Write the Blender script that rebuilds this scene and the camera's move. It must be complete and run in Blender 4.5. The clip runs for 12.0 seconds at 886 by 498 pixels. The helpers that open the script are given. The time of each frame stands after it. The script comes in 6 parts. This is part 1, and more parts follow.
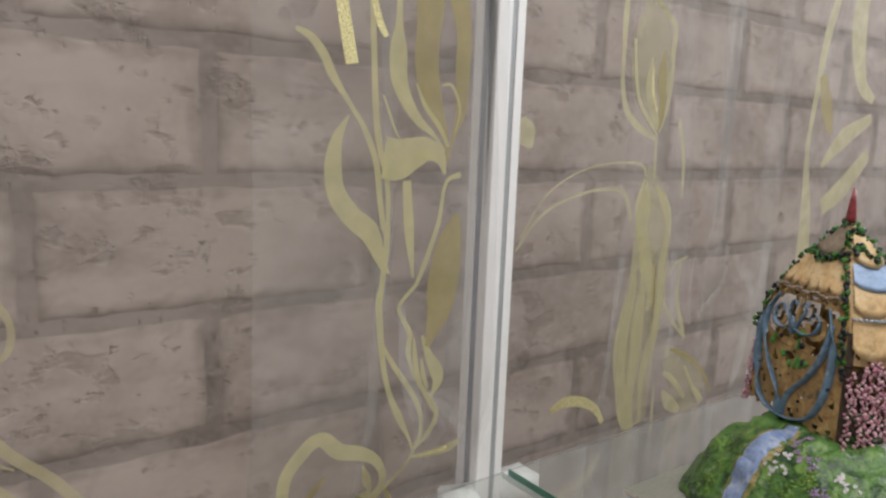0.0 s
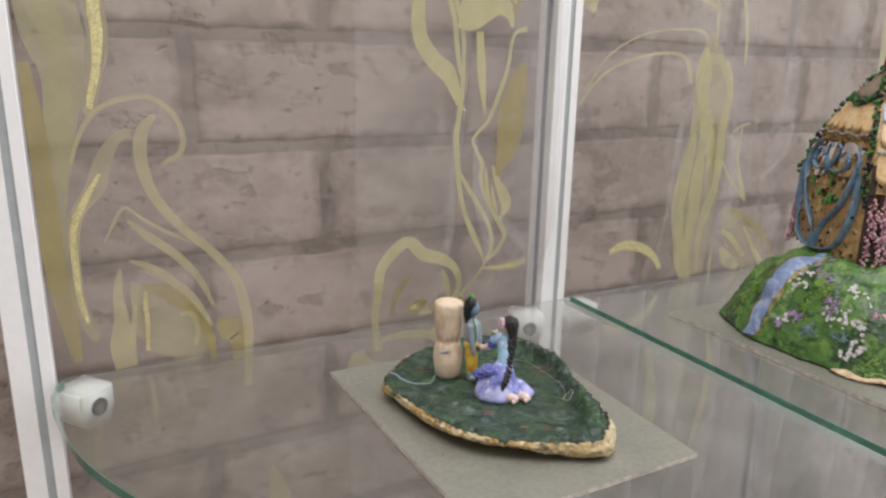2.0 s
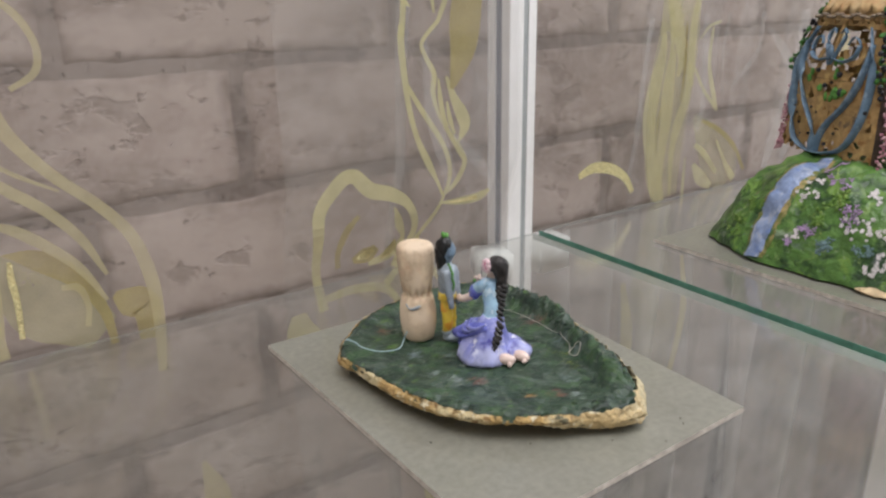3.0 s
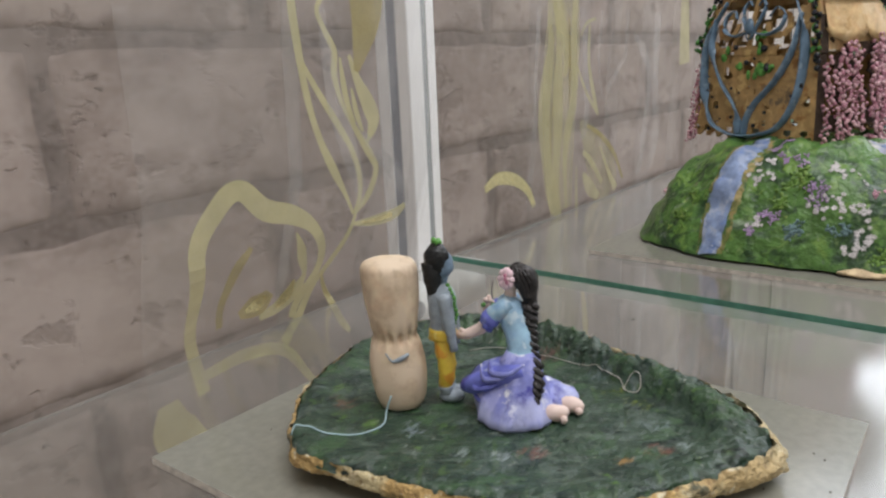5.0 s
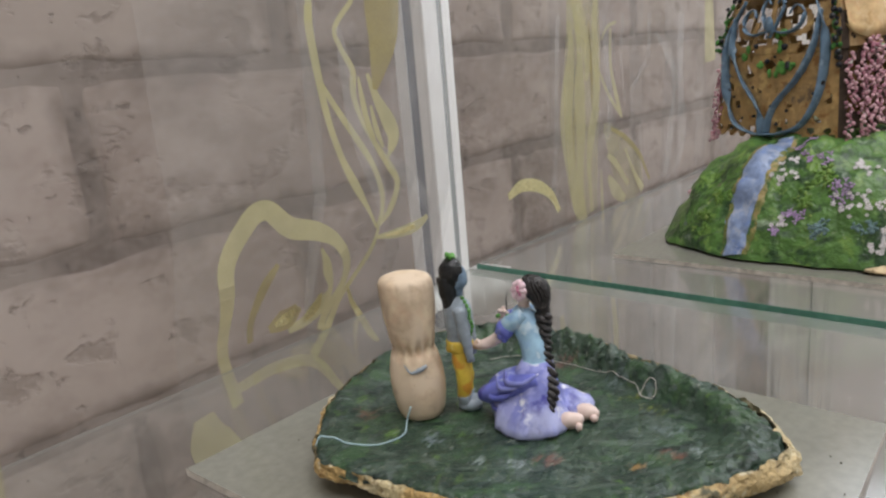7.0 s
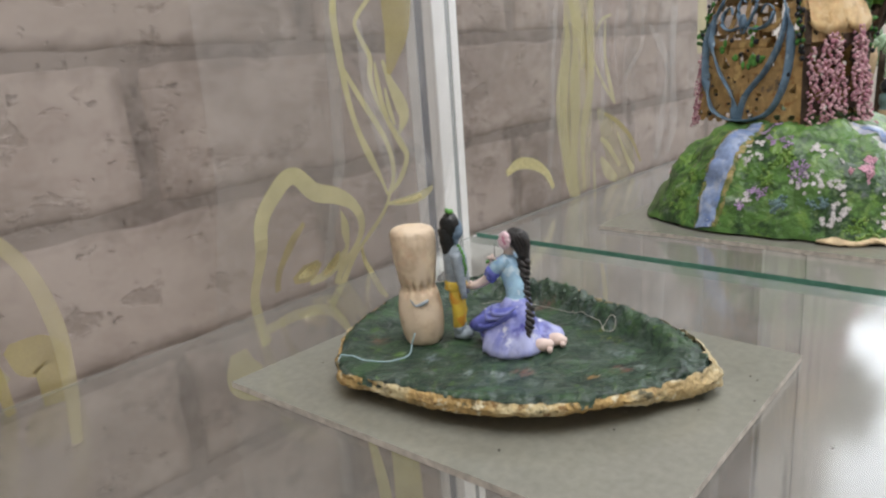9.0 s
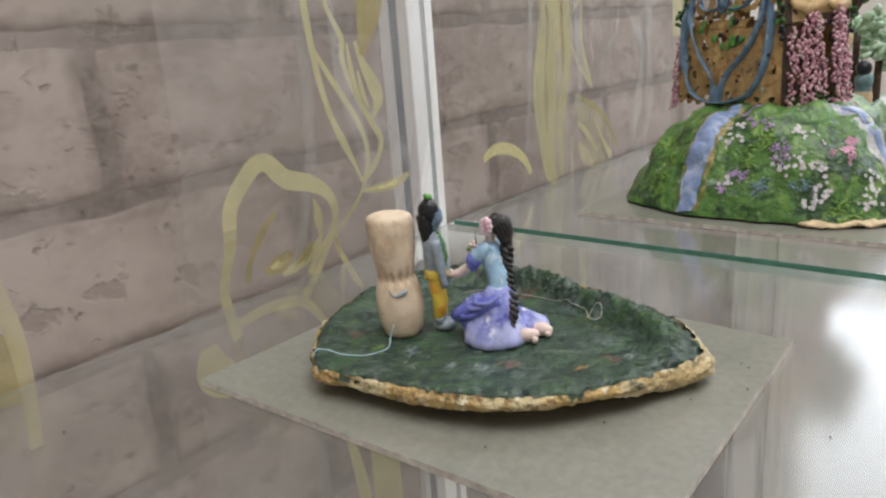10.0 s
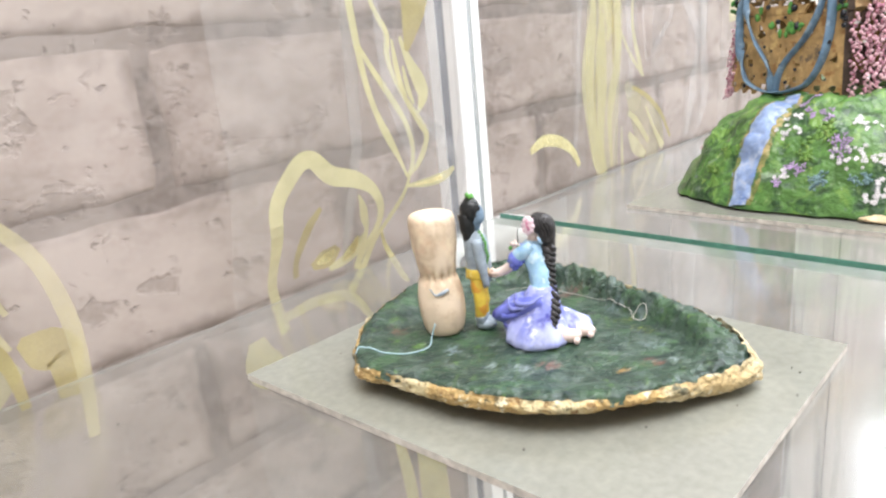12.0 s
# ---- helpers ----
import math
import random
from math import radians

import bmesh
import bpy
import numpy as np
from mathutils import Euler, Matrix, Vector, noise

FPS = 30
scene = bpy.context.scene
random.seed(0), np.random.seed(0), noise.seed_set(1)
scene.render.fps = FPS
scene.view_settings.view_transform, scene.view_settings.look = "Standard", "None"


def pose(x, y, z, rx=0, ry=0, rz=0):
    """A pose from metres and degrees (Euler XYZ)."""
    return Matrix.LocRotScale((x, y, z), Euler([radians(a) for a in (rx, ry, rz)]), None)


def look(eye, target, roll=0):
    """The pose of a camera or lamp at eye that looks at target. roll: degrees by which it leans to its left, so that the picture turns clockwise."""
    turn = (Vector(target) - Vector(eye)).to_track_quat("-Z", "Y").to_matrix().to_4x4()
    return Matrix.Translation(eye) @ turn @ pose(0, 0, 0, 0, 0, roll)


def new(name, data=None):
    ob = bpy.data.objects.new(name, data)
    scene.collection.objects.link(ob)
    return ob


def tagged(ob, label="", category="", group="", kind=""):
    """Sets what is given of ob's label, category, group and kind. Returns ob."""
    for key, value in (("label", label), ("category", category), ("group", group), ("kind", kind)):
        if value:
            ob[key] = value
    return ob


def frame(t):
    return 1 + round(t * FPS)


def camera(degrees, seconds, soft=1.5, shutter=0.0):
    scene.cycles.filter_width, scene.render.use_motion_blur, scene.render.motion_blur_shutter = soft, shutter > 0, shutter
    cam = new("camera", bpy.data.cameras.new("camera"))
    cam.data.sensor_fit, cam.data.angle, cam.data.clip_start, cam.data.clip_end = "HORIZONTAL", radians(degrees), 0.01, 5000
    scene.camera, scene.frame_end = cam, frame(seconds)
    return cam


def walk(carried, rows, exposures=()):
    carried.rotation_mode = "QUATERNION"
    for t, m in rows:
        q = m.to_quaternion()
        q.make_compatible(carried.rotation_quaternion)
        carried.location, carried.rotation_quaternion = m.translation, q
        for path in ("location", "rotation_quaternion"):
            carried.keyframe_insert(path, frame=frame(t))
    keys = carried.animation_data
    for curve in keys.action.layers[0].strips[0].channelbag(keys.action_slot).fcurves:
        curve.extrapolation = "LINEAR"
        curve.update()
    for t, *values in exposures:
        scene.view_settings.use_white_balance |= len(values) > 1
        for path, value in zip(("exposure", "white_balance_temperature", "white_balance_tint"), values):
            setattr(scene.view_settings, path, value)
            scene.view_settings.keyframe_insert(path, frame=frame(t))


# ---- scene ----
cam = camera(63.9, 12.0, soft=2.4)
PATH = [
    (0, (-0.096, -0.084, 0.258), (1.07, 1.506, -0.071), 2.2),
    (0.5, (-0.113, -0.122, 0.227), (0.999, 1.507, -0.107), 2.2),
    (1, (-0.128, -0.166, 0.219), (0.933, 1.488, -0.153), 1.7),
    (1.5, (-0.141, -0.197, 0.216), (0.857, 1.482, -0.217), 2.0),
    (2, (-0.131, -0.192, 0.207), (0.761, 1.522, -0.309), 1.2),
    (2.5, (-0.105, -0.159, 0.191), (0.803, 1.512, -0.431), 0.0),
    (4.5, (-0.106, 0.032, 0.127), (1.425, 1.199, -0.416), -1.5),
    (5, (-0.095, 0.026, 0.123), (1.418, 1.231, -0.387), -2.5),
    (5.5, (-0.09, 0.024, 0.126), (1.389, 1.274, -0.373), -4.2),
    (6, (-0.085, 0.024, 0.125), (1.406, 1.264, -0.364), -4.4),
    (6.5, (-0.09, 0.022, 0.127), (1.373, 1.293, -0.368), -4.5),
    (7, (-0.095, 0.016, 0.128), (1.355, 1.302, -0.367), -5.0),
    (9, (-0.135, -0.022, 0.13), (1.292, 1.274, -0.403), -4.1),
    (9.5, (-0.134, -0.015, 0.13), (1.313, 1.248, -0.43), -4.0),
    (10, (-0.127, -0.012, 0.126), (1.339, 1.224, -0.442), -4.3),
    (10.5, (-0.124, -0.011, 0.125), (1.34, 1.225, -0.447), -4.4),
    (11, (-0.127, -0.01, 0.127), (1.28, 1.288, -0.452), -4.8),
    (11.5, (-0.125, -0.009, 0.128), (1.248, 1.32, -0.462), -5.0),
    (12, (-0.123, -0.014, 0.13), (1.239, 1.326, -0.461), -5.4),
]

EXPOSURES = [(0, -0.26, 6550, 11), (1, -0.12, 6500, 12), (2, 0.0, 6500, 13), (2.5, 0.02, 6500, 13), (4.5, -0.12, 6450, 11), (7, -0.14, 6450, 11), (9, 0.0, 6450, 10), (9.5, 0.02, 6450, 10), (10, 0.0, 6450, 10), (10.5, 0.76, 6350, 10), (11, 1.04, 6250, 10), (11.5, 1.14, 6250, 10), (12, 1.12, 6250, 10)]
walk(cam, [(t, look(eye, target, roll)) for t, eye, target, roll in PATH], EXPOSURES)

# ---- world and light ----
world = bpy.data.worlds.new("world")
scene.world = world
world.use_nodes = True
wn = world.node_tree
sky = wn.nodes.new("ShaderNodeTexSky")
sky.sky_type = "NISHITA"
sky.sun_disc = False
sky.sun_elevation, sky.sun_rotation = radians(40), radians(200)
wn.nodes["Background"].inputs["Strength"].default_value = 0.12
wn.links.new(sky.outputs[0], wn.nodes["Background"].inputs["Color"])


def area_lamp(name, m, sx, sy, watts, colour):
    data = bpy.data.lights.new(name, "AREA")
    data.shape, data.size, data.size_y, data.energy, data.color = "RECTANGLE", sx, sy, watts, colour
    ob = new(name, data)
    ob.matrix_world = m
    return ob


area_lamp("window_daylight", look((1.36, -0.37, 0.88), (0.36, -0.37, 0.88)), 1.30, 0.90, 17, (0.93, 0.97, 1.0))
area_lamp("ceiling_panel_light", look((-0.05, -0.36, 1.66), (-0.05, -0.359, 0.0)), 1.5, 0.9, 29.5, (0.985, 0.98, 0.985))


# ---- materials ----
def material(name, base, rough=0.6, metal=0.0, var=0.12, scale=60.0, bump=0.15, bump_scale=300.0, spec=0.4, coat=0.0, dist=0.001):
    """A painted or plain surface: two scales of tone and a fine relief."""
    m = bpy.data.materials.new(name)
    m.use_nodes = True
    t = m.node_tree
    b = t.nodes["Principled BSDF"]
    b.inputs["Roughness"].default_value = rough
    b.inputs["Metallic"].default_value = metal
    b.inputs["Specular IOR Level"].default_value = spec
    b.inputs["Coat Weight"].default_value = coat
    co = t.nodes.new("ShaderNodeTexCoord")
    n1 = t.nodes.new("ShaderNodeTexNoise")
    n1.inputs["Scale"].default_value, n1.inputs["Detail"].default_value = scale, 4
    n2 = t.nodes.new("ShaderNodeTexNoise")
    n2.inputs["Scale"].default_value, n2.inputs["Detail"].default_value = bump_scale, 3
    t.links.new(co.outputs["Object"], n1.inputs["Vector"])
    t.links.new(co.outputs["Object"], n2.inputs["Vector"])
    mix = t.nodes.new("ShaderNodeMixRGB")
    lo = [max(0, c * (1 - 2.2 * var)) for c in base]
    hi = [min(1, c * (1 + 2.2 * var)) for c in base]
    mix.inputs[1].default_value, mix.inputs[2].default_value = (*lo, 1), (*hi, 1)
    t.links.new(n1.outputs["Fac"], mix.inputs[0])
    fine = t.nodes.new("ShaderNodeMixRGB")
    fine.blend_type = "OVERLAY"
    fine.inputs[0].default_value = min(1, var * 2)
    t.links.new(mix.outputs[0], fine.inputs[1])
    t.links.new(n2.outputs["Fac"], fine.inputs[2])
    t.links.new(fine.outputs[0], b.inputs["Base Color"])
    bp = t.nodes.new("ShaderNodeBump")
    bp.inputs["Strength"].default_value, bp.inputs["Distance"].default_value = bump, dist
    t.links.new(n2.outputs["Fac"], bp.inputs["Height"])
    t.links.new(bp.outputs[0], b.inputs["Normal"])
    return m


def patched(name, ground, patches, rough=0.5, bump=0.5, dist=0.001, relief=260.0, coat=0.0):
    """Brush-dabbed paint: a ground colour with dabs (colour, scale, threshold, seed) over it."""
    m = material(name, ground, rough, var=0.22, scale=140, bump=bump, bump_scale=relief, dist=dist, coat=coat)
    t = m.node_tree
    b = t.nodes["Principled BSDF"]
    last = b.inputs["Base Color"].links[0].from_socket
    co = t.nodes["Texture Coordinate"]
    for colour, scale, threshold, seed in patches:
        mp = t.nodes.new("ShaderNodeMapping")
        mp.inputs["Location"].default_value = (seed * 1.7, seed * 3.1, seed * 0.7)
        t.links.new(co.outputs["Object"], mp.inputs["Vector"])
        n = t.nodes.new("ShaderNodeTexNoise")
        n.inputs["Scale"].default_value, n.inputs["Detail"].default_value = scale, 5
        n.inputs["Roughness"].default_value = 0.62
        t.links.new(mp.outputs[0], n.inputs["Vector"])
        r = t.nodes.new("ShaderNodeValToRGB")
        r.color_ramp.elements[0].position, r.color_ramp.elements[1].position = threshold, threshold + 0.07
        t.links.new(n.outputs["Fac"], r.inputs[0])
        mx = t.nodes.new("ShaderNodeMixRGB")
        mx.inputs[2].default_value = (*colour, 1)
        t.links.new(r.outputs[0], mx.inputs[0])
        t.links.new(last, mx.inputs[1])
        last = mx.outputs[0]
    t.links.new(last, b.inputs["Base Color"])
    return m


def glass(name, tint, gloss=1.0, dust=0.0):
    """Clear sheet glass: lets light through, reflects more the flatter one looks."""
    m = bpy.data.materials.new(name)
    m.use_nodes = True
    t = m.node_tree
    t.nodes.remove(t.nodes["Principled BSDF"])
    out = t.nodes["Material Output"]
    tr = t.nodes.new("ShaderNodeBsdfTransparent")
    tr.inputs[0].default_value = (*tint, 1)
    gl = t.nodes.new("ShaderNodeBsdfGlossy")
    gl.inputs["Roughness"].default_value = 0.14
    lw = t.nodes.new("ShaderNodeLayerWeight")
    pw = t.nodes.new("ShaderNodeMath")
    pw.operation, pw.inputs[1].default_value = "POWER", 3.4
    ma = t.nodes.new("ShaderNodeMath")
    ma.operation, ma.inputs[1].default_value, ma.inputs[2].default_value = "MULTIPLY_ADD", 1.25 * gloss, 0.05 * gloss
    t.links.new(lw.outputs["Facing"], pw.inputs[0])
    t.links.new(pw.outputs[0], ma.inputs[0])
    mx = t.nodes.new("ShaderNodeMixShader")
    t.links.new(ma.outputs[0], mx.inputs[0])
    t.links.new(tr.outputs[0], mx.inputs[1])
    t.links.new(gl.outputs[0], mx.inputs[2])
    t.links.new(mx.outputs[0], out.inputs[0])
    if dust:
        # cloudy smears: dust, and the milky haze of reflections put in as pale colour
        co = t.nodes.new("ShaderNodeTexCoord")
        n = t.nodes.new("ShaderNodeTexNoise")
        n.inputs["Scale"].default_value, n.inputs["Detail"].default_value, n.inputs["Distortion"].default_value = 7.0, 5, 1.6
        fine = t.nodes.new("ShaderNodeTexNoise")
        fine.inputs["Scale"].default_value, fine.inputs["Detail"].default_value = 900.0, 2
        t.links.new(co.outputs["Object"], n.inputs["Vector"])
        t.links.new(co.outputs["Object"], fine.inputs["Vector"])
        mr = t.nodes.new("ShaderNodeMapRange")
        mr.inputs["From Min"].default_value, mr.inputs["From Max"].default_value = 0.30, 0.72
        mr.inputs["To Min"].default_value, mr.inputs["To Max"].default_value = dust * 0.25, dust * 1.6
        t.links.new(n.outputs["Fac"], mr.inputs["Value"])
        mul = t.nodes.new("ShaderNodeMath")
        mul.operation = "MULTIPLY"
        mr2 = t.nodes.new("ShaderNodeMapRange")
        mr2.inputs["To Min"].default_value, mr2.inputs["To Max"].default_value = 0.75, 1.25
        t.links.new(fine.outputs["Fac"], mr2.inputs["Value"])
        # stronger towards high x, where a bright hazy reflection is painted in
        sep = t.nodes.new("ShaderNodeSeparateXYZ")
        t.links.new(co.outputs["Object"], sep.inputs[0])
        thick = t.nodes.new("ShaderNodeMapRange")
        thick.inputs["From Min"].default_value, thick.inputs["From Max"].default_value = 0.02, 0.24
        thick.inputs["To Min"].default_value, thick.inputs["To Max"].default_value = 0.5, 1.3
        t.links.new(sep.outputs["X"], thick.inputs["Value"])
        haze_along = t.nodes.new("ShaderNodeMath")
        haze_along.operation = "MULTIPLY"
        t.links.new(mr.outputs[0], haze_along.inputs[0])
        t.links.new(thick.outputs[0], haze_along.inputs[1])
        t.links.new(haze_along.outputs[0], mul.inputs[0])
        t.links.new(mr2.outputs[0], mul.inputs[1])
        dust_haze = t.nodes.new("ShaderNodeBsdfDiffuse")
        dust_haze.inputs[0].default_value = (0.74, 0.74, 0.72, 1)
        top = t.nodes.new("ShaderNodeMixShader")
        t.links.new(mul.outputs[0], top.inputs[0])
        t.links.new(mx.outputs[0], top.inputs[1])
        t.links.new(dust_haze.outputs[0], top.inputs[2])
        t.links.new(top.outputs[0], out.inputs[0])
    return m


def sheer(name, colour, opacity, grain=0.0, rough=0.7):
    """Thin cloth or print that lets part of the light through."""
    m = material(name, colour, rough, var=0.1, scale=90, bump=0.1, bump_scale=900)
    t = m.node_tree
    b = t.nodes["Principled BSDF"]
    out = t.nodes["Material Output"]
    tl = t.nodes.new("ShaderNodeBsdfTranslucent")
    tl.inputs[0].default_value = (*colour, 1)
    half = t.nodes.new("ShaderNodeMixShader")
    half.inputs[0].default_value = 0.35
    t.links.new(b.outputs[0], half.inputs[1])
    t.links.new(tl.outputs[0], half.inputs[2])
    tr = t.nodes.new("ShaderNodeBsdfTransparent")
    mx = t.nodes.new("ShaderNodeMixShader")
    mx.inputs[0].default_value = opacity
    if grain:
        n = t.nodes.new("ShaderNodeTexNoise")
        n.inputs["Scale"].default_value, n.inputs["Detail"].default_value = 25, 3
        mr = t.nodes.new("ShaderNodeMapRange")
        mr.inputs["To Min"].default_value, mr.inputs["To Max"].default_value = opacity - grain, opacity + grain
        t.links.new(t.nodes["Texture Coordinate"].outputs["Object"], n.inputs["Vector"])
        t.links.new(n.outputs["Fac"], mr.inputs["Value"])
        t.links.new(mr.outputs[0], mx.inputs[0])
    t.links.new(tr.outputs[0], mx.inputs[1])
    t.links.new(half.outputs[0], mx.inputs[2])
    t.links.new(mx.outputs[0], out.inputs[0])
    return m


def brick_material(name, base, hi, spread, k0=1.0, worn=False):
    """Whitewashed brick as printed on the wall: streaks, blotches and pits run across the whole wall."""
    m = material(name, base, 0.82, var=0.05, scale=22, bump=0.0)
    t = m.node_tree
    b = t.nodes["Principled BSDF"]
    info = t.nodes.new("ShaderNodeObjectInfo")
    first = t.nodes.new("ShaderNodeMixRGB")
    first.inputs[1].default_value, first.inputs[2].default_value = (*base, 1), (*hi, 1)
    sc = t.nodes.new("ShaderNodeMath")
    sc.operation, sc.inputs[1].default_value = "MULTIPLY", spread
    t.links.new(info.outputs["Random"], sc.inputs[0])
    t.links.new(sc.outputs[0], first.inputs[0])
    last = first.outputs[0]
    geo = t.nodes.new("ShaderNodeNewGeometry")
    height = None
    layers = ((8, 0.50, 0.14, (0.425, 0.362, 0.322), 0.75, 1.3, (0.8, 1, 1.1)), (24, 0.52, 0.09, (0.45, 0.382, 0.345), 0.6, 9.1, (0.75, 1, 1.2)), (13, 0.55, 0.16, (0.205, 0.164, 0.140), 0.55, 4.4, (0.75, 1, 1.2)), (44, 0.60, 0.07, (0.19, 0.150, 0.128), 0.5, 7.7, (0.8, 1, 1.1)), (60, 0.55, 0.08, (0.40, 0.338, 0.304), 0.4, 3.3, (0.8, 1, 1.1)), (38, 0.67, 0.06, (0.14, 0.108, 0.092), 0.22, 6.1, (0.8, 1, 1.2)), (130, 0.66, 0.06, (0.10, 0.077, 0.064), 0.5, 2.9, (0.85, 1, 1.0)), (300, 0.55, 0.18, (0.42, 0.36, 0.325), 0.35, 5.2, (0.8, 1, 1.1)))
    for scale, threshold, soft, colour, amount, seed, stretch in layers:
        mp = t.nodes.new("ShaderNodeMapping")
        mp.inputs["Location"].default_value = (seed, seed * 2, seed)
        mp.inputs["Scale"].default_value = stretch
        t.links.new(geo.outputs["Position"], mp.inputs["Vector"])
        n = t.nodes.new("ShaderNodeTexNoise")
        n.inputs["Scale"].default_value, n.inputs["Detail"].default_value, n.inputs["Roughness"].default_value = scale, 6, 0.62
        n.inputs["Distortion"].default_value = 0.1
        t.links.new(mp.outputs[0], n.inputs["Vector"])
        r = t.nodes.new("ShaderNodeValToRGB")
        r.color_ramp.elements[0].position, r.color_ramp.elements[1].position = threshold - soft / 2, threshold + soft / 2
        r.color_ramp.elements[1].color = (amount, amount, amount, 1)
        t.links.new(n.outputs["Fac"], r.inputs[0])
        k = t.nodes.new("ShaderNodeMixRGB")
        k.inputs[2].default_value = (*[c * k0 for c in colour], 1)
        t.links.new(r.outputs[0], k.inputs[0])
        t.links.new(last, k.inputs[1])
        last = k.outputs[0]
        if scale in (38, 44, 130):
            bp = t.nodes.new("ShaderNodeBump")
            bp.inputs["Strength"].default_value, bp.inputs["Distance"].default_value = 0.6, -0.0014
            t.links.new(r.outputs[0], bp.inputs["Height"])
            if height:
                t.links.new(height.outputs[0], bp.inputs["Normal"])
            height = bp
    t.links.new(height.outputs[0], b.inputs["Normal"])
    if worn:
        # worn rim: the print runs into the mortar along a ragged line
        co = t.nodes["Texture Coordinate"]
        sep = t.nodes.new("ShaderNodeSeparateXYZ")
        t.links.new(co.outputs["Generated"], sep.inputs[0])
        near = []
        for axis, length in (("X", 0.2145), ("Z", 0.0757)):
            ping = t.nodes.new("ShaderNodeMath")
            ping.operation, ping.inputs[1].default_value = "PINGPONG", 0.5
            t.links.new(sep.outputs[axis], ping.inputs[0])
            mul = t.nodes.new("ShaderNodeMath")
            mul.operation, mul.inputs[1].default_value = "MULTIPLY", length
            t.links.new(ping.outputs[0], mul.inputs[0])
            near.append(mul)
        low = t.nodes.new("ShaderNodeMath")
        low.operation = "MINIMUM"
        t.links.new(near[0].outputs[0], low.inputs[0])
        t.links.new(near[1].outputs[0], low.inputs[1])
        n = t.nodes.new("ShaderNodeTexNoise")
        n.inputs["Scale"].default_value, n.inputs["Detail"].default_value = 70, 5
        t.links.new(geo.outputs["Position"], n.inputs["Vector"])
        add = t.nodes.new("ShaderNodeMath")
        add.operation, add.inputs[1].default_value = "MULTIPLY_ADD", -0.022
        t.links.new(n.outputs["Fac"], add.inputs[0])
        t.links.new(low.outputs[0], add.inputs[2])
        mr = t.nodes.new("ShaderNodeMapRange")
        mr.inputs["From Min"].default_value, mr.inputs["From Max"].default_value = -0.0135, -0.0005
        mr.inputs["To Min"].default_value, mr.inputs["To Max"].default_value = 0.9, 0.0
        t.links.new(add.outputs[0], mr.inputs["Value"])
        k = t.nodes.new("ShaderNodeMixRGB")
        k.inputs[2].default_value = (0.178, 0.142, 0.122, 1)
        t.links.new(mr.outputs[0], k.inputs[0])
        t.links.new(last, k.inputs[1])
        last = k.outputs[0]
    t.links.new(last, b.inputs["Base Color"])
    return m


BRICK = brick_material("brick_print", (0.264, 0.211, 0.186), (0.372, 0.303, 0.270), 1.0, worn=True)
MORTAR = brick_material("mortar_print", (0.170, 0.136, 0.117), (0.18, 0.144, 0.124), 0.0, 0.72)
PLASTER = material("plaster", (0.72, 0.69, 0.65), 0.85, var=0.05, scale=8, bump=0.1)
FLOOR = material("floor_tiles", (0.34, 0.28, 0.22), 0.5, var=0.12, scale=6)
WHITE_ALU = material("white_aluminium", (0.90, 0.90, 0.90), 0.35, metal=0.0, var=0.03, scale=120, bump=0.03)
GREY_GROOVE = material("grey_rubber", (0.27, 0.29, 0.34), 0.6, var=0.08)
EDGE_GREY = material("grey_green_glass_edge", (0.40, 0.43, 0.44), 0.25, var=0.06)
CLEAR = glass("clear_glass", (0.86, 0.885, 0.865), 1.0, 0.09)
DUSTY_HAZED = glass("dusty_hazed_glass", (0.88, 0.90, 0.885), 0.85, 0.05)
GREEN_EDGE = material("green_glass_edge", (0.085, 0.23, 0.17), 0.15, var=0.2, scale=40, bump=0.02, coat=0.5)
EDGE_CLEAR = sheer("pale_glass_edge", (0.62, 0.72, 0.68), 0.5)
EDGE_FAINT = sheer("faint_glass_edge", (0.50, 0.56, 0.53), 0.16)
PLASTIC = material("white_plastic", (0.78, 0.79, 0.77), 0.4, var=0.03, bump=0.03)
HOLE_SHADE = material("screw_hole_shade", (0.09, 0.09, 0.09), 0.5, var=0.1)
CARD = material("grey_card", (0.225, 0.225, 0.19), 0.2, var=0.10, scale=22, bump=0.05, spec=0.9)
CARD_EDGE = material("worn_card_edge", (0.50, 0.46, 0.41), 0.7, var=0.25, scale=260)
VEIL = sheer("organza", (0.90, 0.88, 0.85), 0.055, 0.03)
VEIL_THIN = sheer("thin_organza", (0.88, 0.87, 0.85), 0.05, 0.03)
VEIL_GATHERED = sheer("gathered_organza", (0.92, 0.91, 0.89), 0.36, 0.20)
VEIL_DOUBLE = sheer("doubled_organza", (0.90, 0.88, 0.84), 0.12, 0.05)
FOLD = sheer("organza_fold", (0.90, 0.90, 0.89), 0.17, 0.14)
PRINT = sheer("yellow_green_print", (0.74, 0.70, 0.38), 0.62, 0.22)
PRINT_FAINT = sheer("faded_yellow_print", (0.74, 0.70, 0.42), 0.56, 0.32)
PRINT_DARK = sheer("olive_gold_print", (0.50, 0.43, 0.17), 0.60, 0.22)
PRINT_WASH = sheer("washed_olive_print", (0.66, 0.62, 0.36), 0.34, 0.16)
PRINT_PALE = sheer("pale_olive_print", (0.60, 0.57, 0.34), 0.44, 0.16)
PRINT_SOFT = sheer("soft_yellow_print", (0.72, 0.66, 0.38), 0.48, 0.18)
GOLD = material("gold_glitter", (0.66, 0.58, 0.30), 0.28, metal=0.65, var=0.25, scale=700, bump=1.0, bump_scale=900, dist=0.002)
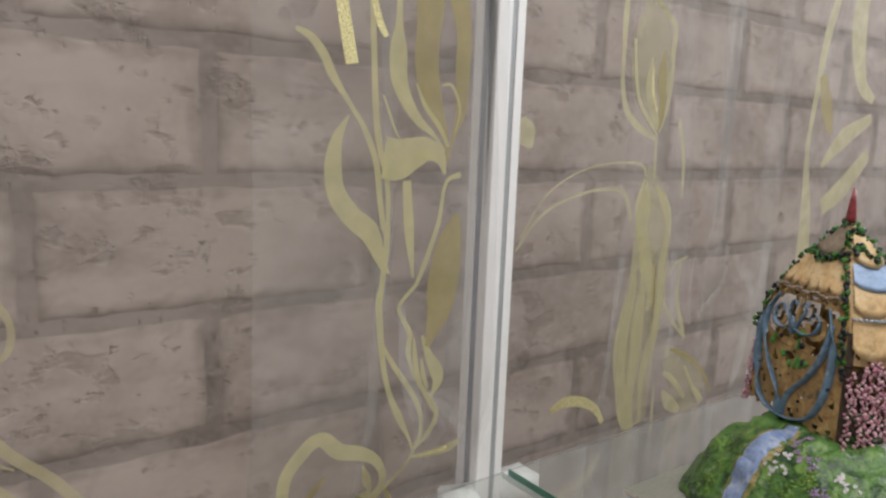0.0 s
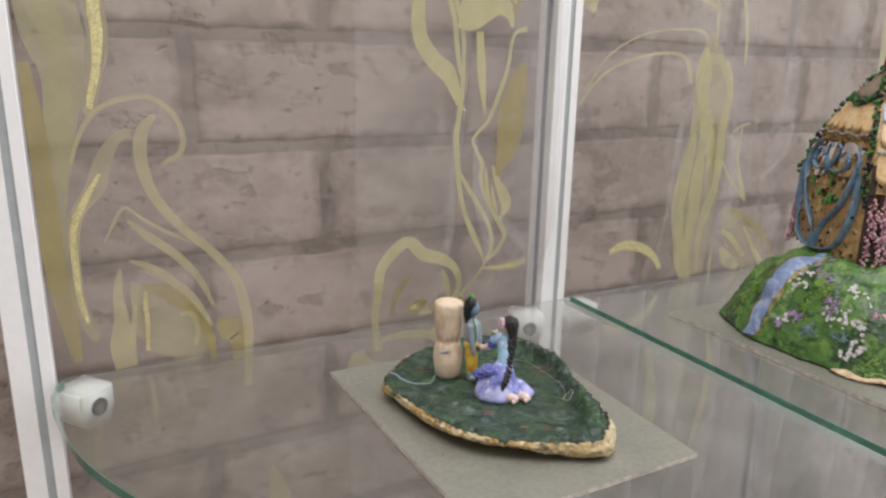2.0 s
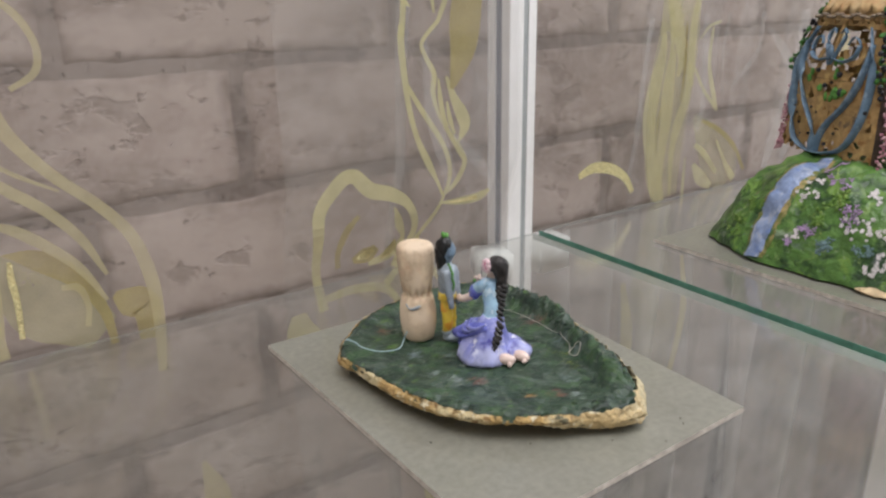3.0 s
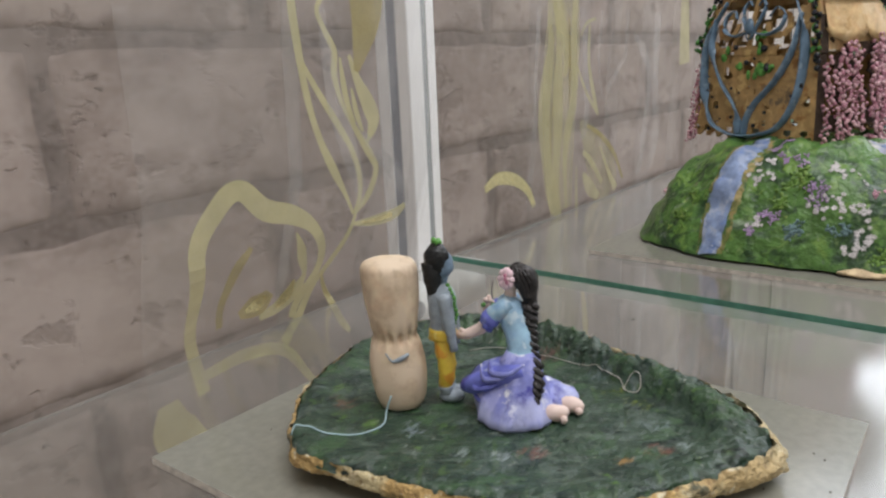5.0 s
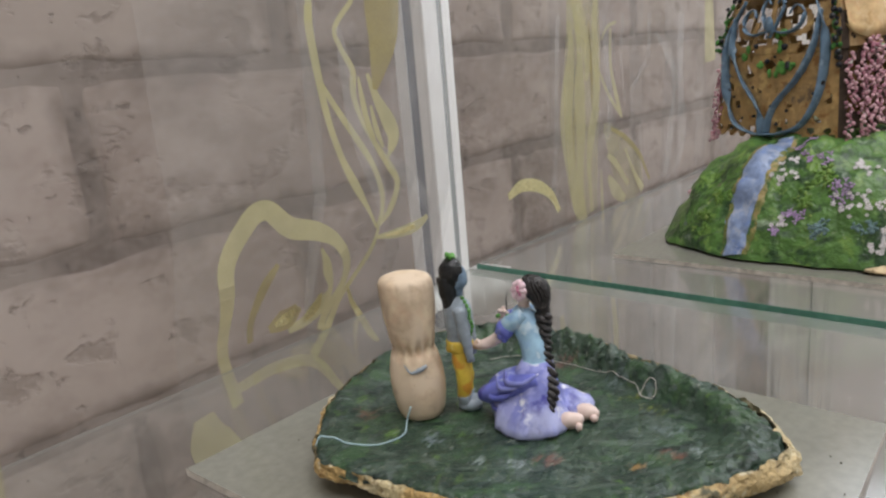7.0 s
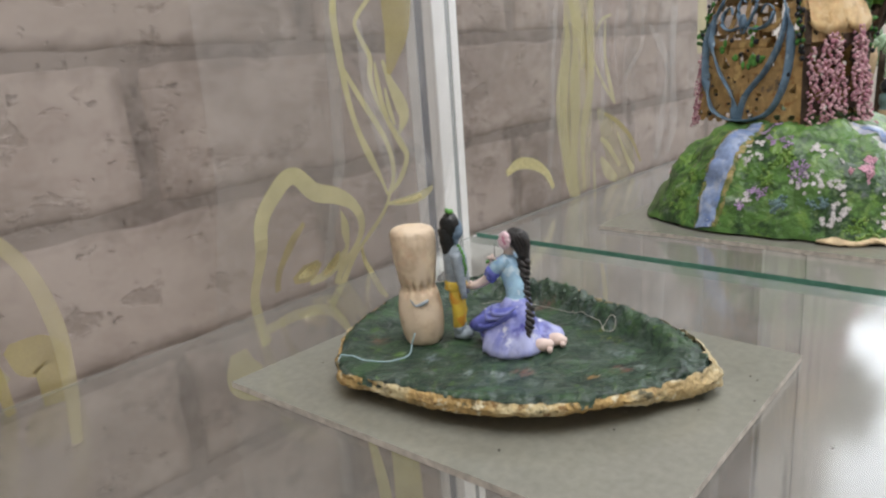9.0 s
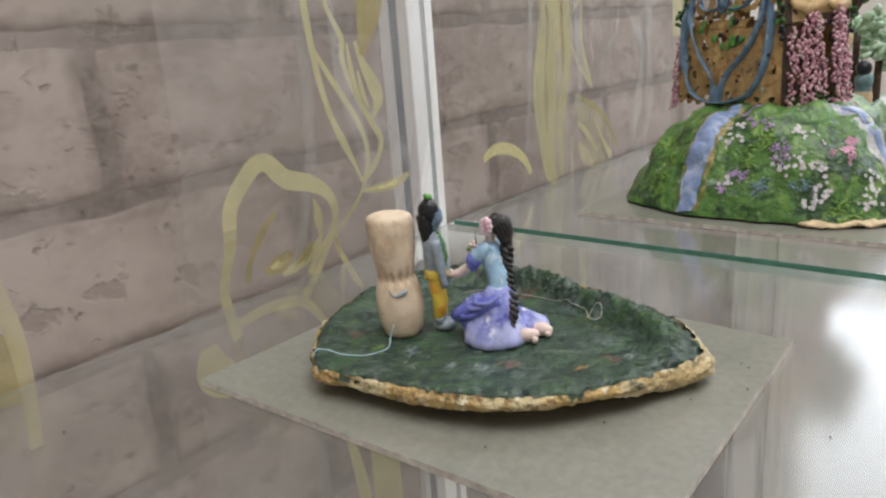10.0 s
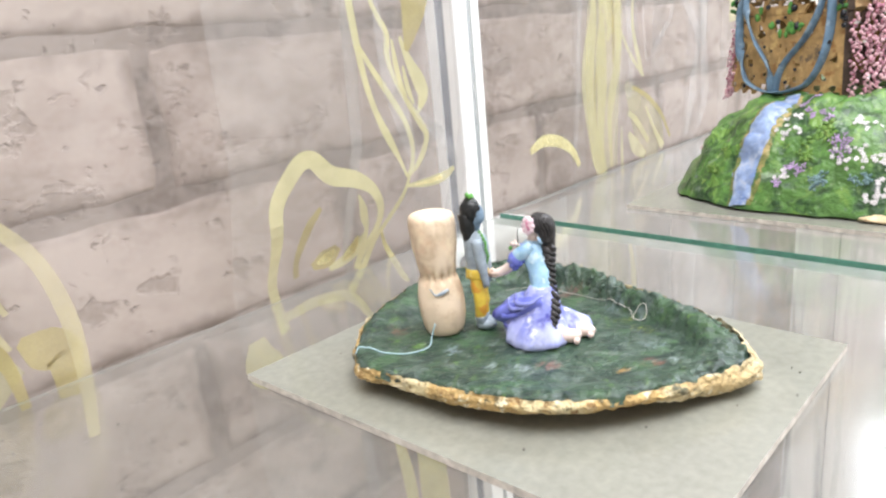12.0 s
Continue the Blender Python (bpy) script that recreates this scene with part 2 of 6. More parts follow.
DISH_GREEN = patched("dark_green_paint", (0.036, 0.064, 0.041), [((0.022, 0.039, 0.030), 70, 0.50, 1), ((0.046, 0.092, 0.044), 60, 0.54, 12), ((0.070, 0.098, 0.080), 100, 0.56, 31), ((0.026, 0.050, 0.034), 130, 0.55, 33), ((0.09, 0.17, 0.040), 120, 0.635, 2), ((0.12, 0.070, 0.055), 42, 0.68, 3), ((0.10, 0.135, 0.125), 90, 0.63, 9), ((0.30, 0.35, 0.36), 230, 0.69, 5), ((0.22, 0.25, 0.05), 190, 0.72, 8), ((0.012, 0.018, 0.016), 200, 0.64, 21)], 0.42, 1.0, 0.0014, 330)
DABS = [((0.052, 0.188), 0.0085, (0.15, 0.075, 0.055)), ((0.058, 0.196), 0.006, (0.11, 0.19, 0.04)), ((0.046, 0.182), 0.006, (0.09, 0.17, 0.03)), ((0.052, 0.158), 0.007, (0.20, 0.25, 0.28)), ((0.060, 0.152), 0.006, (0.07, 0.14, 0.04)), ((0.062, 0.122), 0.0075, (0.18, 0.09, 0.07)), ((0.122, 0.153), 0.0120, (0.14, 0.075, 0.065)), ((0.055, 0.128), 0.0070, (0.26, 0.30, 0.31)), ((0.050, 0.138), 0.0055, (0.22, 0.27, 0.26)), ((0.105, 0.108), 0.006, (0.15, 0.19, 0.03)), ((0.110, 0.118), 0.007, (0.15, 0.18, 0.03)), ((0.096, 0.098), 0.007, (0.17, 0.22, 0.22)), ((0.072, 0.098), 0.004, (0.34, 0.20, 0.07)), ((0.083, 0.092), 0.008, (0.20, 0.085, 0.065)), ((0.068, 0.134), 0.005, (0.24, 0.29, 0.27)), ((0.100, 0.185), 0.009, (0.06, 0.12, 0.04)), ((0.042, 0.150), 0.006, (0.13, 0.16, 0.14)), ((0.088, 0.086), 0.006, (0.28, 0.33, 0.32)), ((0.118, 0.128), 0.008, (0.11, 0.15, 0.15))]


def dabbed(m, dabs):
    """Brush dabs of paint at places on a top seen from above: each breaks up raggedly towards its rim."""
    t = m.node_tree
    b = t.nodes["Principled BSDF"]
    last = b.inputs["Base Color"].links[0].from_socket
    co = t.nodes["Texture Coordinate"].outputs["Object"]
    grain = t.nodes.new("ShaderNodeTexNoise")
    grain.inputs["Scale"].default_value, grain.inputs["Detail"].default_value, grain.inputs["Roughness"].default_value = 420.0, 5, 0.7
    squash = t.nodes.new("ShaderNodeMapping")
    squash.inputs["Rotation"].default_value, squash.inputs["Scale"].default_value = (0, 0, 0.9), (0.45, 1.3, 1.0)
    t.links.new(co, squash.inputs["Vector"])
    t.links.new(squash.outputs[0], grain.inputs["Vector"])
    for (x, y), r, colour in dabs:
        away = t.nodes.new("ShaderNodeVectorMath")
        away.operation = "DISTANCE"
        away.inputs[1].default_value = (x, y, 0.0137)
        t.links.new(co, away.inputs[0])
        near = t.nodes.new("ShaderNodeMapRange")
        near.inputs["From Min"].default_value, near.inputs["From Max"].default_value = 0.0, r
        near.inputs["To Min"].default_value, near.inputs["To Max"].default_value = 0.15, -0.10
        t.links.new(away.outputs["Value"], near.inputs["Value"])
        add = t.nodes.new("ShaderNodeMath")
        add.operation = "ADD"
        t.links.new(near.outputs[0], add.inputs[0])
        t.links.new(grain.outputs["Fac"], add.inputs[1])
        ramp = t.nodes.new("ShaderNodeMapRange")
        ramp.inputs["From Min"].default_value, ramp.inputs["From Max"].default_value = 0.54, 0.66
        ramp.inputs["To Max"].default_value = 0.75
        t.links.new(add.outputs[0], ramp.inputs["Value"])
        mx = t.nodes.new("ShaderNodeMixRGB")
        mx.inputs[2].default_value = (*colour, 1)
        t.links.new(ramp.outputs[0], mx.inputs[0])
        t.links.new(last, mx.inputs[1])
        last = mx.outputs[0]
    t.links.new(last, b.inputs["Base Color"])


def brushed(m, strokes):
    """Dragged strokes of a dry brush over the paint: (colour, scale, threshold, turn, amount), drawn out along the turn."""
    t = m.node_tree
    b = t.nodes["Principled BSDF"]
    last = b.inputs["Base Color"].links[0].from_socket
    co = t.nodes["Texture Coordinate"].outputs["Object"]
    for n, (colour, scale, threshold, turn, amount) in enumerate(strokes):
        mp = t.nodes.new("ShaderNodeMapping")
        mp.vector_type = "TEXTURE"
        mp.inputs["Location"].default_value = (n * 1.3, n * 0.7, n * 2.1)
        mp.inputs["Rotation"].default_value = turn
        mp.inputs["Scale"].default_value = (3.2, 0.75, 0.75)
        t.links.new(co, mp.inputs["Vector"])
        noise_node = t.nodes.new("ShaderNodeTexNoise")
        noise_node.inputs["Scale"].default_value, noise_node.inputs["Detail"].default_value, noise_node.inputs["Roughness"].default_value = scale, 5, 0.6
        noise_node.inputs["Distortion"].default_value = 0.5
        t.links.new(mp.outputs[0], noise_node.inputs["Vector"])
        r = t.nodes.new("ShaderNodeMapRange")
        r.inputs["From Min"].default_value, r.inputs["From Max"].default_value = threshold, threshold + 0.09
        r.inputs["To Max"].default_value = amount
        t.links.new(noise_node.outputs["Fac"], r.inputs["Value"])
        mx = t.nodes.new("ShaderNodeMixRGB")
        mx.inputs[2].default_value = (*colour, 1)
        t.links.new(r.outputs[0], mx.inputs[0])
        t.links.new(last, mx.inputs[1])
        last = mx.outputs[0]
    t.links.new(last, b.inputs["Base Color"])


brushed(DISH_GREEN, [((0.095, 0.130, 0.105), 170, 0.56, (0, 0, -0.9), 0.6), ((0.010, 0.018, 0.015), 150, 0.57, (0, 0, -0.8), 0.85), ((0.070, 0.125, 0.040), 190, 0.60, (0, 0, 0.5), 0.7), ((0.16, 0.20, 0.19), 260, 0.65, (0, 0, -1.1), 0.7)])
dabbed(DISH_GREEN, DABS)
DISH_OCHRE = patched("ochre_bark", (0.47, 0.32, 0.13), [((0.60, 0.51, 0.30), 26, 0.50, 2), ((0.68, 0.62, 0.44), 240, 0.58, 3), ((0.25, 0.15, 0.06), 170, 0.57, 7), ((0.05, 0.055, 0.035), 100, 0.585, 6)], 0.85, 1.0, 0.0022, 520)
ot = DISH_OCHRE.node_tree
sep = ot.nodes.new("ShaderNodeSeparateXYZ")
ot.links.new(ot.nodes["Texture Coordinate"].outputs["Object"], sep.inputs[0])
bare = ot.nodes.new("ShaderNodeMapRange")
bare.inputs["From Min"].default_value, bare.inputs["From Max"].default_value = 0.062, 0.112
bare.inputs["To Max"].default_value = 0.65
ot.links.new(sep.outputs["X"], bare.inputs["Value"])
cream = ot.nodes.new("ShaderNodeMixRGB")
cream.inputs[2].default_value = (0.58, 0.51, 0.33, 1)
ob_ = ot.nodes["Principled BSDF"].inputs["Base Color"]
ot.links.new(ob_.links[0].from_socket, cream.inputs[1])
ot.links.new(bare.outputs[0], cream.inputs[0])
ot.links.new(cream.outputs[0], ob_)
brushed(DISH_OCHRE, [((0.70, 0.62, 0.42), 160, 0.57, (0, 0, -0.9), 0.7), ((0.16, 0.11, 0.05), 190, 0.61, (0, 0, -0.8), 0.8), ((0.045, 0.060, 0.040), 110, 0.63, (0, 0, -0.9), 0.85)])
CRUMB = patched("cream_crumb", (0.53, 0.45, 0.27), [((0.62, 0.55, 0.37), 160, 0.5, 2), ((0.34, 0.22, 0.08), 120, 0.56, 7), ((0.05, 0.06, 0.035), 150, 0.6, 6)], 0.75, 0.8, 0.001, 400)
CORK = patched("cork_wood", (0.61, 0.475, 0.335), [((0.68, 0.55, 0.41), 50, 0.5, 1), ((0.54, 0.40, 0.26), 90, 0.62, 4), ((0.33, 0.21, 0.12), 300, 0.73, 6)], 0.6, 0.25, 0.0004)
SLATE = material("grey_blue_clay", (0.30, 0.35, 0.40), 0.5, var=0.15, scale=300)


# ---- mesh helpers ----
def finish(name, bm, mats, smooth=True):
    me = bpy.data.meshes.new(name)
    bmesh.ops.recalc_face_normals(bm, faces=bm.faces[:])
    bm.to_mesh(me)
    bm.free()
    for m in mats if isinstance(mats, (list, tuple)) else [mats]:
        me.materials.append(m)
    for p in me.polygons:
        p.use_smooth = smooth
    return me


def thing(name, bm, mats, label, category, group="", kind="", smooth=True):
    return tagged(new(name, finish(name, bm, mats, smooth)), label, category, group, kind)


def holder(name, place, label, category, group=""):
    ob = tagged(new(name), label, category, group)
    ob.location = place
    ob.empty_display_size = 0.02
    return ob


def part(name, bm, mats, parent, label="", smooth=True):
    """One mesh under a thing or a part, drawn in world places."""
    ob = new(name, finish(name, bm, mats, smooth))
    ob.parent = parent
    if not parent.parent:
        ob.matrix_parent_inverse = Matrix.Translation(-Vector(parent.location))
    if label:
        ob["label"] = label
    return ob


def box(bm, x0, x1, y0, y1, z0, z1, bevel=0.0, mi=0):
    vs = [bm.verts.new(p) for p in ((x0, y0, z0), (x1, y0, z0), (x1, y1, z0), (x0, y1, z0), (x0, y0, z1), (x1, y0, z1), (x1, y1, z1), (x0, y1, z1))]
    fs = [bm.faces.new([vs[i] for i in q]) for q in ((3, 2, 1, 0), (4, 5, 6, 7), (0, 1, 5, 4), (1, 2, 6, 5), (2, 3, 7, 6), (3, 0, 4, 7))]
    for f in fs:
        f.material_index = mi
    if bevel:
        es = list({e for f in fs for e in f.edges})
        bmesh.ops.bevel(bm, geom=es, offset=bevel, segments=2, affect="EDGES", profile=0.5)
    return bm


def spline(points, n):
    """Catmull-Rom through the points (any length of tuple), n steps a span."""
    pts = [np.array(p, float) for p in points]
    pts = [2 * pts[0] - pts[1]] + pts + [2 * pts[-1] - pts[-2]]
    out = []
    for i in range(1, len(pts) - 2):
        a, b, c, d = pts[i - 1:i + 3]
        for k in range(n):
            u = k / n
            out.append(0.5 * (2 * b + (c - a) * u + (2 * a - 5 * b + 4 * c - d) * u * u + (3 * b - a - 3 * c + d) * u ** 3))
    out.append(pts[-2])
    return out


def tube(bm, points, seg=8, n=4, mi=0, flat=1.0):
    """A tapering limb through points (x, y, z, radius)."""
    path = spline(points, n)
    rings = []
    for i, p in enumerate(path):
        a, b = path[max(0, i - 1)], path[min(len(path) - 1, i + 1)]
        way = Vector(b[:3] - a[:3])
        if way.length < 1e-9:
            way = Vector((0, 0, 1))
        way.normalize()
        side = way.cross(Vector((0.31, 0.17, 0.93))).normalized()
        up = side.cross(way)
        r = max(p[3], 1e-5)
        rings.append([bm.verts.new(Vector(p[:3]) + side * r * math.cos(2 * math.pi * k / seg) + up * r * flat * math.sin(2 * math.pi * k / seg)) for k in range(seg)])
    for a, b in zip(rings, rings[1:]):
        for k in range(seg):
            bm.faces.new((a[k], a[(k + 1) % seg], b[(k + 1) % seg], b[k])).material_index = mi
    for ring, flip in ((rings[0], True), (rings[-1], False)):
        bm.faces.new(ring[::-1] if flip else ring).material_index = mi
    return bm


def blob(bm, place, radii, turn=(0, 0, 0), mi=0, u=10, v=7, rough=0.0):
    m = Matrix.LocRotScale(place, Euler([radians(a) for a in turn]), radii)
    made = bmesh.ops.create_uvsphere(bm, u_segments=u, v_segments=v, radius=1.0, matrix=m)["verts"]
    for w in made:
        if rough:
            w.co += noise.noise_vector(w.co * 150) * rough
        for f in w.link_faces:
            f.material_index = mi
    return bm


def lathe(bm, centre, profile, seg=28, mi=0, wobble=0.0):
    rings = []
    for r, z in profile:
        ring = []
        for k in range(seg):
            a = 2 * math.pi * k / seg
            q = r * (1 + wobble * noise.noise(Vector((math.cos(a) * 2, math.sin(a) * 2, z * 90))))
            ring.append(bm.verts.new((centre[0] + q * math.cos(a), centre[1] + q * math.sin(a), centre[2] + z)))
        rings.append(ring)
    for a, b in zip(rings, rings[1:]):
        for k in range(seg):
            bm.faces.new((a[k], a[(k + 1) % seg], b[(k + 1) % seg], b[k])).material_index = mi
    bm.faces.new(rings[0][::-1]).material_index = mi
    bm.faces.new(rings[-1]).material_index = mi
    return bm


def ribbon(bm, points, y, n=7, mi=0):
    """A printed stroke in the plane of the cloth, through points (x, z, width)."""
    path = spline(points, n)
    pairs = []
    for i, p in enumerate(path):
        a, b = path[max(0, i - 1)], path[min(len(path) - 1, i + 1)]
        dx, dz = b[0] - a[0], b[1] - a[1]
        d = math.hypot(dx, dz) or 1
        w = max(p[2], 0.0004) / 2
        pairs.append((bm.verts.new((p[0] - dz / d * w, y(p[0], p[1]), p[1] + dx / d * w)), bm.verts.new((p[0] + dz / d * w, y(p[0], p[1]), p[1] - dx / d * w))))
    for (a, b), (c, d) in zip(pairs, pairs[1:]):
        bm.faces.new((a, b, d, c)).material_index = mi
    return bm


# ---- room ----
WALL_Y = 0.357
thing("floor", box(bmesh.new(), -1.7, 1.48, -2.3, WALL_Y + 0.1, -1.1, -1.0), FLOOR, "brown stone floor", "floor", kind="structure", smooth=False)
thing("ceiling", box(bmesh.new(), -1.7, 1.48, -2.3, WALL_Y + 0.1, 1.7, 1.8), PLASTER, "white plaster ceiling", "ceiling", kind="structure", smooth=False)
thing("wall_south", box(bmesh.new(), -1.7, 1.48, -2.3, -2.2, -1.0, 1.7), PLASTER, "plain pale plaster wall", "wall", kind="structure", smooth=False)
thing("wall_west", box(bmesh.new(), -1.7, -1.6, -2.2, WALL_Y, -1.0, 1.7), PLASTER, "plain pale plaster wall", "wall", kind="structure", smooth=False)
bm = bmesh.new()
box(bm, 1.38, 1.48, -2.2, -1.02, -1.0, 1.7)
box(bm, 1.38, 1.48, 0.28, WALL_Y, -1.0, 1.7)
box(bm, 1.38, 1.48, -1.02, 0.28, -1.0, 0.43)
box(bm, 1.38, 1.48, -1.02, 0.28, 1.33, 1.7)
thing("wall_east", bm, PLASTER, "pale plaster wall round a window", "wall", kind="structure", smooth=False)
brick_wall = thing("wall_north", box(bmesh.new(), -1.7, 1.10, WALL_Y + 0.0008, WALL_Y + 0.1, -1.0, 1.7), MORTAR, "wall covered with printed whitewashed brick", "wall", kind="structure", smooth=False)

thing("wall_north_plain", box(bmesh.new(), 1.10, 1.48, WALL_Y + 0.003, WALL_Y + 0.1, -1.0, 1.7), PLASTER, "plain white plaster beside the printed brick", "wall", kind="structure", smooth=False)

# ---- showcase: posts, panes, clips, shelves ----
POST_TOP, POST_FOOT = 1.2, -1.0


def post(x0):
    """Square aluminium post, slotted on the face beside the bay and on the front."""
    h = holder("showcase_post", (x0 + 0.0125, 0.3125, POST_FOOT), "white aluminium showcase post with dark slots", "post", "showcase posts")
    y0, y1 = 0.300, 0.325
    x1 = x0 + 0.025
    g = 0.0022
    outline = [(x0 + 0.0006, y0), (x0 + 0.0125, y0), (x0 + 0.0125, y0 + g), (x0 + 0.0175, y0 + g), (x0 + 0.0175, y0), (x1 - 0.0006, y0), (x1, y0 + 0.0006), (x1, y0 + 0.009), (x1 - g, y0 + 0.009), (x1 - g, y0 + 0.0165), (x1, y0 + 0.0165), (x1, y1), (x0, y1), (x0, y0 + 0.0165), (x0 + g, y0 + 0.0165), (x0 + g, y0 + 0.009), (x0, y0 + 0.009), (x0, y0 + 0.0006)]
    bm = bmesh.new()
    low = [bm.verts.new((x, y, POST_FOOT)) for x, y in outline]
    top = [bm.verts.new((x, y, POST_TOP)) for x, y in outline]
    for i in range(len(outline)):
        bm.faces.new((low[i], low[(i + 1) % len(outline)], top[(i + 1) % len(outline)], top[i]))
    bm.faces.new(top)
    bm.faces.new(low[::-1])
    part("profile", bm, WHITE_ALU, h, smooth=False)
    part("slot_rubber", box(bmesh.new(), x0 + 0.0008, x0 + 0.0021, y0 + 0.0091, y0 + 0.0164, POST_FOOT, POST_TOP), GREY_GROOVE, h, "dark grey rubber strip", smooth=False)
    part("slot_rubber", box(bmesh.new(), x1 - 0.0021, x1 - 0.0008, y0 + 0.0091, y0 + 0.0164, POST_FOOT, POST_TOP), GREY_GROOVE, h, "dark grey rubber strip", smooth=False)
    part("front_strip", box(bmesh.new(), x0 + 0.0126, x0 + 0.0174, y0 + 0.0008, y0 + 0.0021, POST_FOOT, POST_TOP), EDGE_GREY, h, "grey-green strip in the front slot", smooth=False)
    return h


POSTS = (-0.183, 0.225)
for x0 in POSTS:
    post(x0)


def clip(x, y, z, turn, drilled=True):
    """Chunky plastic shelf support; a flat dark disc gives the shade of its screw hole."""
    h = holder("shelf_clip", (x, y, z), "white plastic shelf clip with a round screw hole", "clip", "shelf clips")
    bm = bmesh.new()
    prof = [(-0.0132, 0.0), (0.0132, 0.0), (0.0132, -0.017), (0.009, -0.026), (-0.009, -0.026), (-0.0132, -0.017)]
    front = [bm.verts.new((u, -0.0145, w)) for u, w in prof]
    back = [bm.verts.new((u, 0.0125, w)) for u, w in prof]
    bm.faces.new(front)
    bm.faces.new(back[::-1])
    for i in range(6):
        bm.faces.new((front[i], back[i], back[(i + 1) % 6], front[(i + 1) % 6]))
    if not drilled:
        bm.free()
        bm = box(bmesh.new(), -0.0145, 0.0165, -0.0125, 0.0125, -0.026, 0.0)
    bmesh.ops.bevel(bm, geom=bm.edges[:], offset=0.0014 if drilled else 0.0005, segments=2, affect="EDGES")
    # nothing is bored: the hole's shade is a dark-coloured disc on the face
    hole = bmesh.new()
    lathe(hole, (0, 0, 0), [(0.0, 0.0), (0.0052, 0.0), (0.0060, 0.0006), (0.0060, -0.001)], 18)
    m = Matrix.Translation((x, y, z)) @ Matrix.Rotation(radians(turn), 4, "Z")
    bm.transform(m)
    hole.transform(m @ Matrix.Translation((0, -0.0150, -0.0125)) @ Matrix.Rotation(radians(90), 4, "X"))
    body = part("body", bm, PLASTIC, h)
    if drilled:
        part("hole_disc", hole, HOLE_SHADE, body, "dark grey disc for the shade in the screw hole")
    return h


clip(0.2105, 0.302, -0.0065, -18)
clip(0.2645, 0.302, -0.0065, 0, False)
clip(-0.1435, 0.300, -0.0065, 40)


def shelf(outline, name_label, mat, proud=-0.0002):
    """Glass shelf 5 mm thick with green edges; outline runs from the back corner round the near end to the far end."""
    h = holder("glass_shelf", (sum(p[0] for p in outline) / len(outline), sum(p[1] for p in outline) / len(outline), 0), name_label, "shelf", "glass shelves")
    bm = bmesh.new()
    bm.faces.new([bm.verts.new((x, y, 0)) for x, y in outline])
    sheet = part("glass_sheet", bm, mat, h, smooth=False)
    sheet.visible_shadow = False

    def edge_strip(run, thick, z0, m, name, label):
        bm = bmesh.new()
        rows = []
        for i, (x, y) in enumerate(run):
            a, b = run[max(0, i - 1)], run[min(len(run) - 1, i + 1)]
            d = Vector((b[1] - a[1], a[0] - b[0], 0)).normalized() * thick
            rows.append([bm.verts.new((x + k * d.x, y + k * d.y, z)) for k, z in ((0, z0), (0, proud), (-1, proud), (-1, z0))])
        for a, b in zip(rows, rows[1:]):
            for k in range(4):
                bm.faces.new((a[k], a[(k + 1) % 4], b[(k + 1) % 4], b[k]))
        part(name, bm, m, sheet, label, smooth=False)

    edge_strip(outline[:-2], 0.0004, -0.0060, GREEN_EDGE, "polished_edge", "green polished glass edge")
    edge_strip(outline[-2:], 0.0004, -0.005, EDGE_CLEAR, "polished_edge", "pale polished glass edge")
    edge_strip([outline[-1], outline[0]], 0.0004, -0.0012, EDGE_FAINT, "back_edge", "pale polished glass edge")
    return h


END = [tuple(p) for p in spline([(-0.157, 0.292), (-0.160, 0.272), (-0.1550, 0.235), (-0.1440, 0.188), (-0.1220, 0.140), (-0.095, 0.090), (-0.064, 0.030), (-0.030, -0.030), (0.010, -0.090)], 5)]
shelf([(-0.153, 0.2985)] + END + [(0.2495, -0.09), (0.2495, 0.2985)], "clear glass shelf with a curved end on white clips", CLEAR)
shelf([(0.2555, 0.2985), (0.2555, -0.09), (1.04, -0.09), (1.04, 0.2985)], "clear glass shelf with dust and painted haze on white clips", DUSTY_HAZED, 0.0011)

# ---- sheer printed panels ----


def cloth(x0, x1, z0, z1, y, pleats):
    """Sheet of organza; each pleat (x, width, lean) doubles the cloth over itself, slanting and thinning out upwards."""
    bm = bmesh.new()
    rows = []
    for k in range(29):
        w = k / 28
        z = z0 + (z1 - z0) * w
        plan = []
        x = x0
        for n, (px, pw, lean) in enumerate(pleats):
            open_ = pw * (0.35 + 0.65 * abs(math.sin(z * (5 + n % 3) + n)))
            bx = px + lean * z
            for q in range(4):
                u = x + (bx - x) * q / 4
                plan.append((u, y(u, z)))
            plan += [(bx, y(bx, z)), (bx + open_ * 0.6, y(bx, z) + 0.0012), (bx + open_, y(bx, z) + 0.0016), (bx + 0.55 * open_, y(bx, z) + 0.0028), (bx + 0.15 * open_, y(bx, z) + 0.0040), (bx + 0.6 * open_, y(bx, z) + 0.0055)]
            x = bx + 1.02 * open_
        for q in range(5):
            u = x + (x1 - x) * q / 4
            plan.append((u, y(u, z)))
        rows.append([bm.verts.new((px + 0.004 * noise.noise(Vector((px * 9, z * 7, 1))), py + 0.0012 * noise.noise(Vector((px * 20, z * 9, 5))), z)) for px, py in plan])
    for a, b in zip(rows, rows[1:]):
        for i in range(len(a) - 1):
            bm.faces.new((a[i], a[i + 1], b[i + 1], b[i]))
    return bm


h = holder("sheer_panel", (0.02, 0.305, -0.3), "sheer organza panel with yellow-green flower print", "curtain", "sheer panels")
bm = bmesh.new()
STROKES = []


def ease(u):
    u = max(0.0, min(1.0, u))
    return u * u * (3 - 2 * u)


